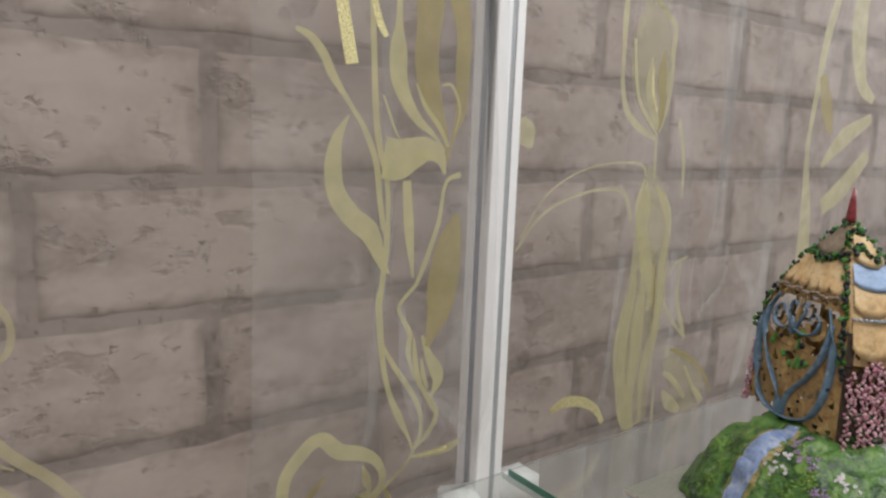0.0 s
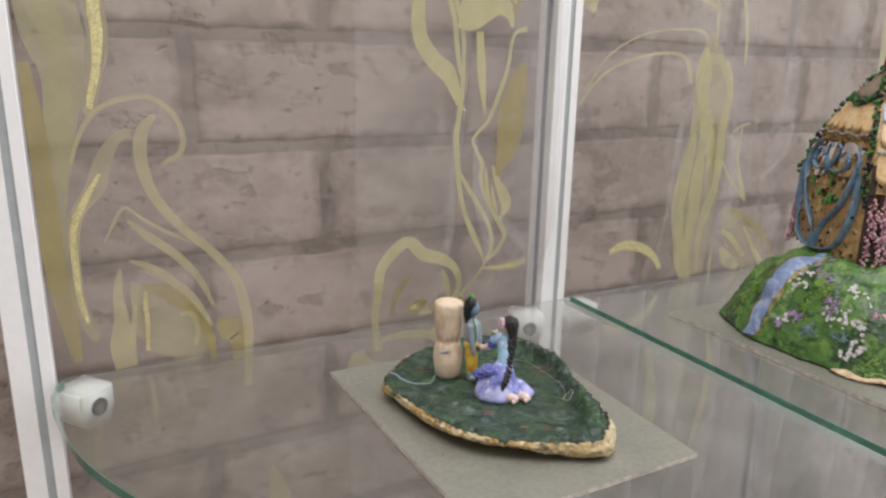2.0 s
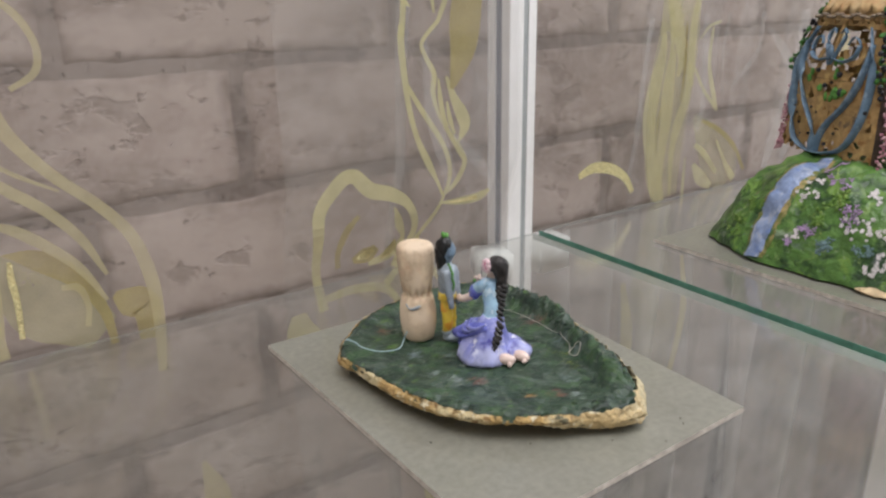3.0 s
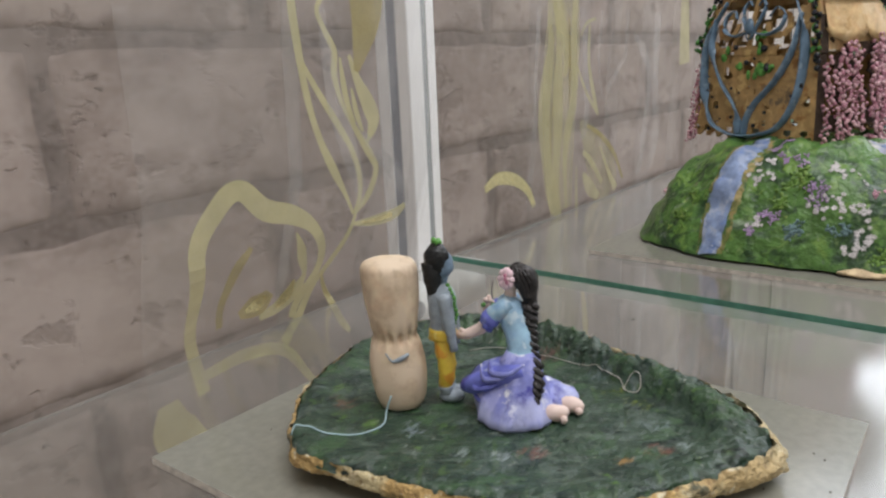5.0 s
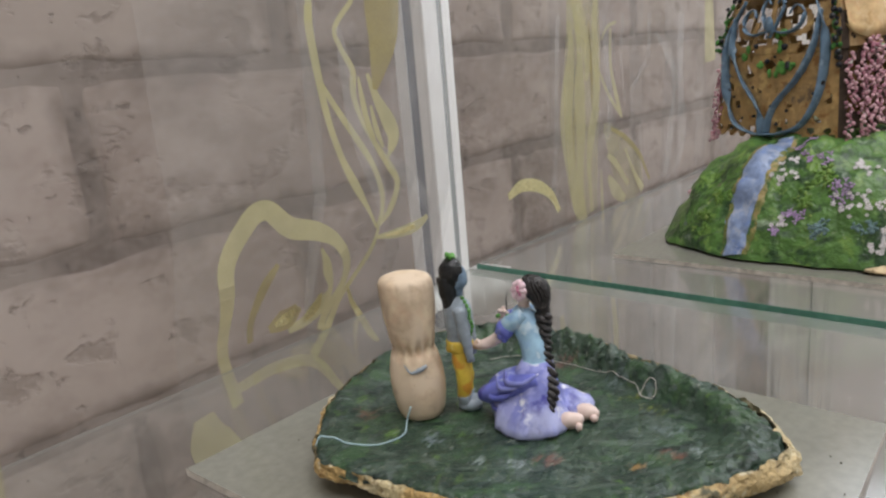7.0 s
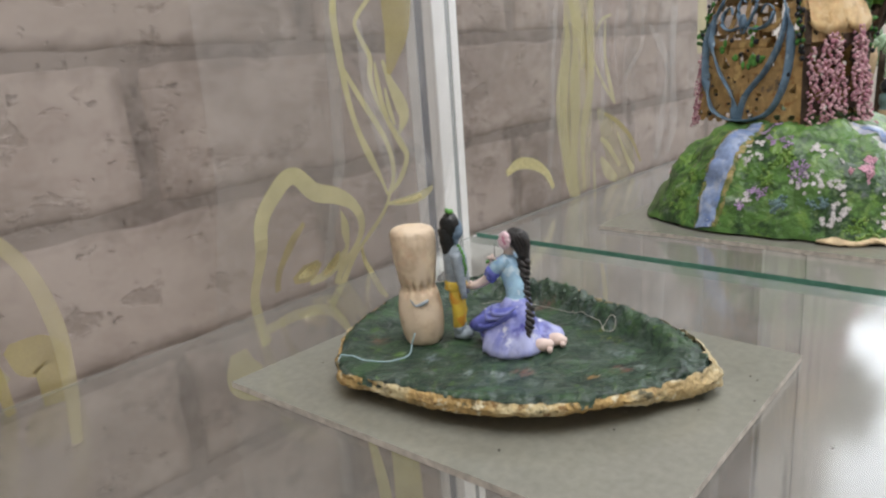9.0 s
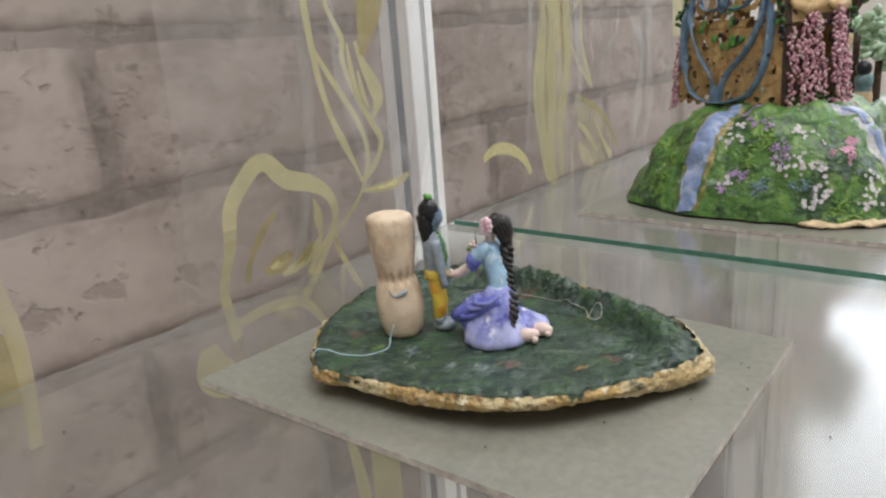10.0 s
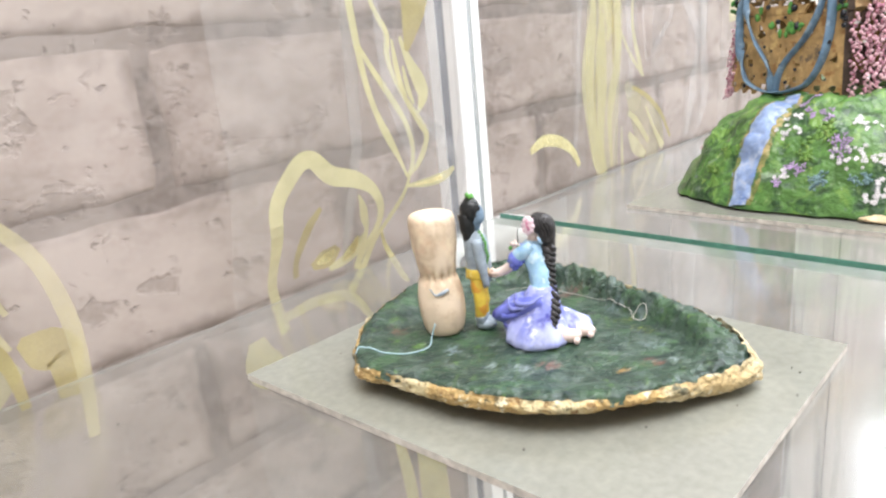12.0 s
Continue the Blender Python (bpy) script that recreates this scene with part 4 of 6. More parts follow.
stroke(0, (0.6000, 0.1590, 0.0156), (0.5970, 0.1040, 0.0140), (0.6030, 0.0460, 0.0168), (0.5890, 0.0120, 0.0084))
stroke(0, (0.4780, 0.1590, 0.0040), (0.4730, 0.1210, 0.0032), (0.4790, 0.0860, 0.0025))
part("folds", bm, FOLD, film, "whitish doubled folds of organza", smooth=False)
part("gathered_cloth", cloth(0.256, 0.80, -0.6, -0.012, lambda x, z: 0.3125 + 0.002 * math.sin(x * 45), [(0.30, 0.020, 0.03), (0.35, 0.014, -0.04), (0.41, 0.026, 0.05), (0.47, 0.016, 0.0), (0.53, 0.030, -0.05), (0.61, 0.022, 0.04), (0.70, 0.030, 0.0)]), VEIL_GATHERED, film, "gathered layers of organza below the shelf")

# ---- grey cards ----


def card(corners, label):
    h = holder("card", (sum(c[0] for c in corners) / 4, sum(c[1] for c in corners) / 4, 0.0), label, "card", "grey cards")
    bm = bmesh.new()
    lo = [bm.verts.new((x, y, 0.0004)) for x, y in corners]
    hi = [bm.verts.new((x, y, 0.0030)) for x, y in corners]
    bm.faces.new(hi)
    bm.faces.new(lo[::-1])
    sheet = part("sheet", bm, CARD, h, smooth=False)
    bm = bmesh.new()
    lo = [bm.verts.new((x, y, 0.0004)) for x, y in corners]
    hi = [bm.verts.new((x, y, 0.0030)) for x, y in corners]
    for i in range(4):
        bm.faces.new((lo[i], lo[(i + 1) % 4], hi[(i + 1) % 4], hi[i]))
    part("worn_edge", bm, CARD_EDGE, sheet, "pale scuffed edge", smooth=False)
    return h


card([(0.013, 0.047), (0.153, 0.049), (0.158, 0.230), (0.006, 0.231)], "grey board with worn edges on the glass shelf")
card([(0.303, 0.014), (0.520, 0.014), (0.520, 0.226), (0.305, 0.226)], "grey board under the painted hill")

# ---- clay dish with the two figurines ----
from mathutils.bvhtree import BVHTree

RIM = [(0.0240, 0.1800, 0.0145), (0.035, 0.1925, 0.0155), (0.050, 0.204, 0.0165), (0.072, 0.2125, 0.017), (0.096, 0.217, 0.017), (0.120, 0.2095, 0.018), (0.133, 0.190, 0.020), (0.1355, 0.163, 0.0215), (0.1335, 0.145, 0.022), (0.126, 0.127, 0.022), (0.1215, 0.112, 0.0225), (0.120, 0.100, 0.0215), (0.1170, 0.087, 0.0200), (0.1115, 0.0755, 0.0180), (0.099, 0.0670, 0.0158), (0.0815, 0.0730, 0.0146), (0.068, 0.0805, 0.0148), (0.058, 0.0865, 0.015), (0.047, 0.0955, 0.015), (0.038, 0.109, 0.015), (0.031, 0.128, 0.015), (0.0272, 0.149, 0.0148), (0.0245, 0.167, 0.0145)]
MID = (0.084, 0.142)


def closed(points, n):
    pts = [np.array(p, float) for p in points]
    out = []
    for i in range(len(pts)):
        a, b, c, d = (pts[(i + j - 1) % len(pts)] for j in range(4))
        for k in range(n):
            u = k / n
            out.append(0.5 * (2 * b + (c - a) * u + (2 * a - 5 * b + 4 * c - d) * u * u + (3 * b - a - 3 * c + d) * u ** 3))
    return out



dish = holder("clay_dish", (*MID, 0.003), "dark green painted dish with an ochre broken rim", "dish")
edge = closed(RIM, 30)
N = len(edge)


def soft_step(a, b, x):
    u = max(0.0, min(1.0, (x - a) / (b - a)))
    return u * u * (3 - 2 * u)


def tip(p):
    """How near the broken tip of the dish a rim place lies, 0 to 1."""
    return 1 - soft_step(0.010, 0.034, math.hypot(p[0] - 0.111, p[1] - 0.080))


def surface(p, f):
    """Height of the painted top at the fraction f from the middle to the rim place p: a flat floor, a wall, a crest, a fall to the edge."""
    raised = soft_step(0.0165, 0.021, p[2])
    w = tip(p)
    crest = 0.95 - 0.10 * w
    top = p[2] + 0.0004 + 0.0014 * w
    start = 0.66 + 0.10 * max(raised, w)
    if f < crest:
        return 0.0135 + (top - 0.0135) * soft_step(start, crest, f) ** 1.15
    return top + (p[2] - top) * soft_step(crest, 1.0, f)


def out_from(p, f, z):
    return Vector((MID[0] + (p[0] - MID[0]) * f, MID[1] + (p[1] - MID[1]) * f, z))


bm = bmesh.new()
rings = []
for f in (0.06, 0.14, 0.22, 0.30, 0.38, 0.46, 0.54, 0.60, 0.65, 0.69, 0.73, 0.76, 0.79, 0.82, 0.845, 0.87, 0.89, 0.91, 0.93, 0.95, 0.965, 0.98, 0.992, 1.003, 1.012, 1.014):
    ring = []
    for p in edge:
        rugged = max(soft_step(0.0165, 0.021, p[2]), tip(p)) * soft_step(0.74, 0.86, f)
        q = out_from(p, f, surface(p, min(f, 1.0)))
        q.z += (0.0005 * noise.noise(q * 70) + 0.00035 * noise.noise(q * 210)) * soft_step(0.1, 0.3, f)
        q.z += rugged * (0.0014 * noise.noise(q * 95) + 0.0010 * noise.noise(q * 290) + 0.0009 * noise.noise(q * 720))
        if f > 0.9:
            q += noise.noise_vector(q * 260) * (0.0009 + 0.0007 * rugged)
        if f > 1.0:
            drip = noise.noise(Vector((p[0] * 90, p[1] * 90, 5))) + 0.7 * noise.noise(Vector((p[0] * 260, p[1] * 260, 2)))
            q.z -= (0.0011 if f < 1.01 else 0.0024) * (1 + 0.9 * drip) if drip > -0.5 else 0.0006
            q -= Vector((p[0] - MID[0], p[1] - MID[1], 0)) * 0.012 * soft_step(0.1, -0.4, drip)
        ring.append(bm.verts.new(q))
    rings.append(ring)
bm.faces.new(rings[0])
for a, b in zip(rings, rings[1:]):
    for k in range(N):
        bm.faces.new((a[k], a[(k + 1) % N], b[(k + 1) % N], b[k]))
bm.normal_update()
DISH_TOP = BVHTree.FromBMesh(bm)
top_paint = part("painted_top", bm, DISH_GREEN, dish)



def broken_face(p, u):
    """Place on the ochre face under the rim place p, u from the paint down to the underside."""
    w = tip(p)
    front = soft_step(0.050, 0.075, p[0]) * soft_step(0.110, 0.085, p[1])
    thick = 0.0052 + 0.0018 * soft_step(0.05, 0.02, p[0]) + 0.0016 * front + 0.0062 * w + 0.0030 * soft_step(0.018, 0.022, p[2])
    thick = min(thick * (1 + 0.30 * noise.noise(Vector((p[0] * 40, p[1] * 40, 8)))), p[2] - 0.0050)
    away = Vector((p[0] - MID[0], p[1] - MID[1], 0)).normalized()
    q = out_from(p, 1.0, p[2] - 0.0004 - thick * u)
    swell = 1 - 0.85 * soft_step(0.017, 0.021, p[2]) * (1 - w)
    return q + away * (0.0016 * swell * math.sin(math.pi * min(1, u * 1.1)) - 0.0016 * u * u + (0.0030 * w + 0.0010 * front) * math.sin(1.9 * u)), away


bm = bmesh.new()
rings = []
for k0 in range(17):
    w = k0 / 16
    ring = []
    for p in edge:
        if w <= 0.65:
            u = w / 0.65
            q, away = broken_face(p, u)
            ledge = noise.noise(Vector((q.x * 70, q.y * 70, q.z * 380)))
            q += away * ((0.0015 * ledge + 0.0012 * noise.noise(q * 60)) * (0.4 + 0.6 * min(1.0, 3 * u)) + 0.0006 * abs(noise.noise(q * 230)) * (1 + 1.5 * tip(p)) + 0.0011 * noise.noise(Vector((q.x * 110, q.y * 110, q.z * 900))) * (0.5 + tip(p)))
            q += noise.noise_vector(q * 380) * 0.0007 + noise.noise_vector(Vector((q.x * 420, q.y * 420, q.z * 1200))) * 0.0005
        else:
            u = (w - 0.65) / 0.35
            foot, away = broken_face(p, 1.0)
            q = foot.lerp(Vector((MID[0], MID[1], 0.0036)), 0.62 * u)
            q.z = foot.z + (0.0036 - foot.z) * (1 - (1 - u) ** 2.2)
            q += noise.noise_vector(q * 160) * 0.0006 * (1 - u)
        q.z = max(q.z, 0.0034)
        ring.append(bm.verts.new(q))
    rings.append(ring)
for a, b in zip(rings, rings[1:]):
    for k in range(N):
        bm.faces.new((a[k], a[(k + 1) % N], b[(k + 1) % N], b[k]))
bm.faces.new(rings[-1])
part("bark_rim", bm, DISH_OCHRE, dish, "ochre broken rim")
rng = random.Random(4)
bm = bmesh.new()
for i in range(60):
    p = edge[rng.randrange(N)]
    if max(soft_step(0.017, 0.021, p[2]), tip(p)) < rng.random():
        continue
    f = rng.uniform(0.88, 1.0)
    s = rng.uniform(0.4, 0.9)
    blob(bm, out_from(p, f, surface(p, f) + 0.0002), (0.0020 * s, 0.0013 * s, 0.0005 * s), (rng.uniform(-30, 30), rng.uniform(-30, 30), rng.uniform(0, 180)), 0, 7, 5, 0.0012)
tagged(part("moss", bm, DISH_GREEN, top_paint, "dark green crumbs along the raised rim"), kind="stuff")

bm = bmesh.new()
for i in range(420):
    p = edge[rng.randrange(N)]
    if tip(p) < rng.random() + 0.1:
        continue
    s = rng.uniform(0.4, 1.0)
    blob(bm, broken_face(p, rng.uniform(0.22, 0.95))[0], (0.0018 * s, 0.0012 * s, 0.0009 * s), (rng.uniform(-40, 40), rng.uniform(-40, 40), rng.uniform(0, 180)), 0, 7, 5, 0.0014)
tagged(part("clay_crumbs", bm, CRUMB, top_paint, "cream clay crumbs on the broken rim"), kind="stuff")

# ---- cork drum ----
drum = holder("cork_drum", (0.0642, 0.1730, 0.0139), "pale cork drum with a pinched notched waist", "drum")
bm = bmesh.new()
lathe(bm, (0.0642, 0.1730, 0.0139), [(0.0056, 0.0), (0.0072, 0.0006), (0.0082, 0.003), (0.0090, 0.008), (0.0092, 0.012), (0.0090, 0.016), (0.0083, 0.020), (0.0079, 0.0218), (0.0076, 0.0225), (0.0073, 0.0232), (0.0071, 0.0240), (0.0072, 0.0248), (0.0074, 0.0256), (0.0076, 0.0264), (0.0079, 0.030), (0.0088, 0.035), (0.0092, 0.040), (0.0093, 0.0440), (0.0091, 0.0462), (0.0084, 0.0476), (0.0070, 0.0482), (0.004, 0.0484)], 96, wobble=0.04)
for v in bm.verts:
    d = Vector((v.co.x - 0.0642, v.co.y - 0.1730, 0))
    turn = math.atan2(d.y, d.x) * 14 / (2 * math.pi)
    h0 = v.co.z - 0.0139
    if 0.0221 < h0 < 0.0260 and turn % 1 < 0.45 + 0.25 * noise.noise(Vector((turn // 1, 3, 1))):
        v.co -= d.normalized() * 0.0011
    if abs(h0 - 0.0462) < 0.0004 and (turn * 0.8) % 1 < 0.12:
        v.co -= d.normalized() * 0.0007
for v in bm.verts:
    v.co += Vector((0.035, 0.085, 0)) * (v.co.z - 0.0139)
barrel = part("body", bm, CORK, drum)
bm = bmesh.new()
tube(bm, [(0.0650 + 0.0092 * math.cos(radians(a)), 0.1748 + 0.0092 * math.sin(radians(a)), 0.0139 + h0, r) for a, h0, r in ((-160, 0.0206, 0.0002), (-147, 0.0180, 0.0004), (-130, 0.0186, 0.0008), (-113, 0.0198, 0.0005))], 7, 5)
part("clay_smear", bm, SLATE, barrel, "small grey-green smear")

# ---- figurines ----
HAIR = patched("black_painted_clay", (0.028, 0.025, 0.025), [((0.16, 0.15, 0.15), 380, 0.62, 3), ((0.012, 0.011, 0.011), 240, 0.55, 5)], 0.38, 0.9, 0.0008, 700)
JET = material("jet_black_clay", (0.011, 0.012, 0.013), 0.34, var=0.3, scale=400, bump=0.9, bump_scale=600, dist=0.0008)
SKIN = material("pale_pink_clay", (0.72, 0.57, 0.51), 0.5, var=0.06, scale=300, bump=0.1)
BLUE_FACE = material("blue_grey_clay", (0.15, 0.22, 0.30), 0.45, var=0.2, scale=300)
SKY_CLAY = patched("light_blue_painted_clay", (0.29, 0.46, 0.60), [((0.48, 0.60, 0.68), 130, 0.52, 1), ((0.20, 0.33, 0.52), 160, 0.62, 4)], 0.42, 0.2, 0.0004)
VIOLET = patched("blue_violet_painted_clay", (0.13, 0.15, 0.48), [((0.36, 0.40, 0.64), 110, 0.57, 2), ((0.05, 0.055, 0.30), 90, 0.53, 6)], 0.42, 0.25, 0.0005)
SKIRT = patched("skirt_paint", (0.20, 0.22, 0.52), [((0.34, 0.36, 0.68), 120, 0.52, 2), ((0.06, 0.06, 0.30), 120, 0.58, 6), ((0.70, 0.71, 0.78), 130, 0.56, 9)], 0.42, 0.3, 0.0005)
st = SKIRT.node_tree
pale = st.nodes.new("ShaderNodeMixRGB")
sep = st.nodes.new("ShaderNodeSeparateXYZ")
st.links.new(st.nodes["Texture Coordinate"].outputs["Object"], sep.inputs[0])
brush = st.nodes.new("ShaderNodeTexNoise")
brush.inputs["Scale"].default_value, brush.inputs["Detail"].default_value = 210.0, 4
stretch = st.nodes.new("ShaderNodeMapping")
stretch.inputs["Scale"].default_value = (1.0, 1.0, 0.35)
st.links.new(st.nodes["Texture Coordinate"].outputs["Object"], stretch.inputs["Vector"])
st.links.new(stretch.outputs[0], brush.inputs["Vector"])
wave = st.nodes.new("ShaderNodeMath")
wave.operation, wave.inputs[1].default_value = "MULTIPLY_ADD", 0.026
st.links.new(brush.outputs["Fac"], wave.inputs[0])
st.links.new(sep.outputs["Z"], wave.inputs[2])
low = st.nodes.new("ShaderNodeMapRange")
low.inputs["From Min"].default_value, low.inputs["From Max"].default_value = 0.0285, 0.0360
low.inputs["To Min"].default_value, low.inputs["To Max"].default_value = 0.62, 0.0
st.links.new(wave.outputs[0], low.inputs["Value"])
st.links.new(low.outputs[0], pale.inputs[0])
sb = st.nodes["Principled BSDF"]
st.links.new(sb.inputs["Base Color"].links[0].from_socket, pale.inputs[1])
pale.inputs[2].default_value = (0.50, 0.53, 0.74, 1)
st.links.new(pale.outputs[0], sb.inputs["Base Color"])
YELLOW = patched("yellow_painted_clay", (0.70, 0.48, 0.06), [((0.62, 0.30, 0.04), 150, 0.55, 1), ((0.75, 0.62, 0.20), 220, 0.6, 5)], 0.45, 0.2, 0.0004)
PINK = material("pink_clay", (0.62, 0.24, 0.36), 0.5, var=0.3, scale=900)
PALE_PINK = material("pale_rose_clay", (0.80, 0.60, 0.66), 0.5, var=0.1)
LEAF = material("bright_green_clay", (0.09, 0.26, 0.05), 0.5, var=0.3, scale=400)
F = Vector((-0.5, 0.866, 0))


def local(origin, ahead, sign=1, grow=1.0):
    side = Vector((-ahead.y, ahead.x, 0))

    def to(u, v, z):
        return Vector(origin) + (ahead * u * sign + side * v + Vector((0, 0, z))) * grow
    return to


# kneeling figurine with a long plait
L = local((0.0803, 0.1385, 0.0138), Vector((-0.27, 0.963, 0)))
bm = bmesh.new()


def limb(points, mi, seg=10, flat=1.0, n=4):
    tube(bm, [(*L(u, v, z), r) for u, v, z, r in points], seg, n, mi, flat)


TURN = 106
rings = []
for z, fore, aft, half, mid, over in ((0.0, 0.0128, 0.0122, 0.0146, -0.001, 0.0), (0.0012, 0.0136, 0.0128, 0.0152, -0.001, 0.0), (0.0030, 0.0140, 0.0120, 0.0144, -0.001, 0.0), (0.0055, 0.0146, 0.0104, 0.0128, -0.001, 0.0), (0.0080, 0.0148, 0.0090, 0.0112, -0.001, -0.0004), (0.0105, 0.0136, 0.0078, 0.0097, -0.001, -0.0008), (0.0130, 0.0094, 0.0070, 0.0083, -0.001, -0.0012), (0.0155, 0.0078, 0.0064, 0.0070, -0.0012, -0.0016), (0.0180, 0.0060, 0.0056, 0.0058, -0.0016, -0.0022), (0.0202, 0.0046, 0.0046, 0.0047, -0.0014, -0.0028)):
    ring = []
    for k in range(96):
        a = 2 * math.pi * k / 96
        c, s = math.cos(a), math.sin(a)
        r = 1 / math.sqrt((c / (fore if c > 0 else aft)) ** 2 + (s / half) ** 2)
        fold = math.sin(9 * a + 40 * z) + 0.6 * math.sin(5 * a + 2 + 120 * z) + 0.5 * math.sin(17 * a - 70 * z)
        r *= 1 + 0.034 * fold * (1 - z / 0.024)
        ring.append(bm.verts.new(L(mid + r * c, over + r * s, z + (0.0005 * math.sin(9 * a) if z < 0.001 else 0))))
    rings.append(ring)
for n, (lower, upper) in enumerate(zip(rings, rings[1:])):
    for k in range(96):
        bm.faces.new((lower[k], lower[(k + 1) % 96], upper[(k + 1) % 96], upper[k])).material_index = 2
bm.faces.new(rings[0][::-1])
bm.faces.new(rings[-1]).material_index = 4
# lap and knees in darker violet, with creases across
for v0, reach in ((0.0034, 0.0), (-0.0050, -0.0010)):
    limb([(-0.0030, v0 * 0.8 - 0.001, 0.0146, 0.0040), (0.0030, v0, 0.0126, 0.0048), (0.0085 + reach, v0, 0.0104, 0.0048), (0.0128 + reach, v0, 0.0090, 0.0040), (0.0160 + reach, v0, 0.0080, 0.0026), (0.0170 + reach, v0, 0.0076, 0.0012)], 1, 16, 0.85)
blob(bm, L(0.0055, -0.0008, 0.0108), (0.0104, 0.0086, 0.0056), (0, 14, TURN), 1, 26, 14, 0.0004)
for k, (u0, z0) in enumerate(((0.0108, 0.0152), (0.0140, 0.0118), (0.0130, 0.0078), (0.0080, 0.0172))):
    limb([(u0, 0.0015, z0, 0.0003), (u0 - 0.003, 0.0078, z0 - 0.0018, 0.0009), (u0 - 0.0085, 0.0090, z0 - 0.0006, 0.0008), (u0 - 0.0130, 0.0070, z0 + 0.0022, 0.0003)], 2 if k in (0, 3) else 1, 7)
# train of the skirt over the feet
blob(bm, L(-0.0085, -0.0075, 0.0026), (0.0105, 0.0085, 0.0050), (0, -6, TURN + 32), 2, 22, 12, 0.0006)
limb([(-0.0040, -0.0105, 0.0060, 0.0026), (-0.0090, -0.0125, 0.0036, 0.0028), (-0.0135, -0.0140, 0.0018, 0.0016)], 2, 10)
for u0, v0, turn in ((-0.0132, 0.0030, 24), (-0.0165, -0.0040, 8)):
    blob(bm, L(u0, v0, 0.0026), (0.0046, 0.0027, 0.0027), (0, 0, TURN + turn), 3, 14, 9, 0.0003)
    for k in range(3):
        blob(bm, L(u0 - 0.0034 + 0.0004 * k, v0 + 0.0018 - 0.0019 * k, 0.0016), (0.0013, 0.0012, 0.0014), (0, 0, TURN), 3, 8, 6)
limb([(-0.0020, -0.0022, 0.0165, 0.0050), (-0.0010, -0.0034, 0.0205, 0.0043), (0.0010, -0.0055, 0.0260, 0.0042), (0.0030, -0.0074, 0.0310, 0.0044), (0.0040, -0.0084, 0.0340, 0.0034), (0.0040, -0.0087, 0.0356, 0.0020)], 4, 16, 1.05)
limb([(0.0040, -0.0086, 0.0340, 0.0021), (0.0038, -0.0088, 0.0372, 0.0018), (0.0034, -0.0090, 0.0395, 0.0020)], 3, 10)
blob(bm, L(0.0036, -0.0090, 0.0412), (0.0034, 0.0033, 0.0044), (0, -14, TURN), 3, 16, 11)
blob(bm, L(0.0069, -0.0090, 0.0408), (0.0008, 0.0007, 0.0010), (0, 0, TURN), 3, 7, 5)
# hair: cap, strands over it and a mass down the nape
blob(bm, L(0.0006, -0.0091, 0.0424), (0.0041, 0.0041, 0.0043), (0, -20, TURN), 5, 18, 12, 0.0004)
limb([(-0.0008, -0.0090, 0.0436, 0.0034), (-0.0022, -0.0088, 0.0400, 0.0031), (-0.0028, -0.0084, 0.0360, 0.0025), (-0.0028, -0.0076, 0.0320, 0.0019)], 5, 12)
for k in range(17):
    a = math.radians(15 + 330 * k / 16)
    c, s = math.cos(a), math.sin(a)
    limb([(0.0020 - 0.0010 * c, -0.0091 + 0.0010 * s, 0.0462, 0.0004), (0.0002 - 0.0033 * c, -0.0091 + 0.0038 * s, 0.0442, 0.0006), (-0.0014 - 0.0030 * c, -0.0090 + 0.0035 * s, 0.0402, 0.0006), (-0.0026 - 0.0014 * c, -0.0084 + 0.0026 * s, 0.0355, 0.0005)], 5, 6)
# sleeves, arms and hands
for v0, lead in ((-0.0040, 0.0), (-0.0128, 0.0006)):
    limb([(0.0034, -0.0086 + 0.6 * (v0 + 0.0086), 0.0338, 0.0026), (0.0060, v0, 0.0322, 0.0028), (0.0084, v0, 0.0302, 0.0029)], 4, 12)
    limb([(0.0074 + lead, v0, 0.0314, 0.0024), (0.0092 + lead, v0, 0.0292, 0.0034), (0.0106 + lead, v0, 0.0272, 0.0025)], 1, 14)
    for k in range(7):
        a = 2 * math.pi * k / 7
        blob(bm, L(0.0105 + lead + 0.0010 * math.cos(a), v0 + 0.0021 * math.sin(a), 0.0274 + 0.0020 * math.cos(a)), (0.0011, 0.0011, 0.0011), (0, 0, 0), 1, 7, 5)
    if lead:
        # the far hand is raised to the posy
        limb([(0.0110, v0, 0.0276, 0.0019), (0.0128, v0 + 0.0008, 0.0290, 0.0017), (0.0120, v0 + 0.0016, 0.0316, 0.0014)], 3, 9)
    else:
        limb([(0.0104, v0, 0.0276, 0.0019), (0.0135, v0 - 0.0003, 0.0246, 0.0020), (0.0172, v0 - 0.0006, 0.0226, 0.0019), (0.0202, v0 - 0.0008, 0.0220, 0.0016), (0.0220, v0 - 0.0008, 0.0216, 0.0009)], 3, 10)
        blob(bm, L(0.0194, v0, 0.0236), (0.0010, 0.0007, 0.0012), (0, 20, TURN), 3, 7, 5)
spine = spline([(-0.0030, -0.0078, 0.0340, 0.0017), (-0.0030, -0.0070, 0.0290, 0.0016), (-0.0032, -0.0056, 0.0245, 0.0015), (-0.0046, -0.0028, 0.0197, 0.0015), (-0.0068, 0.0004, 0.0140, 0.0015), (-0.0080, 0.0040, 0.0095, 0.0013), (-0.0080, 0.0072, 0.0058, 0.0006)], 9)
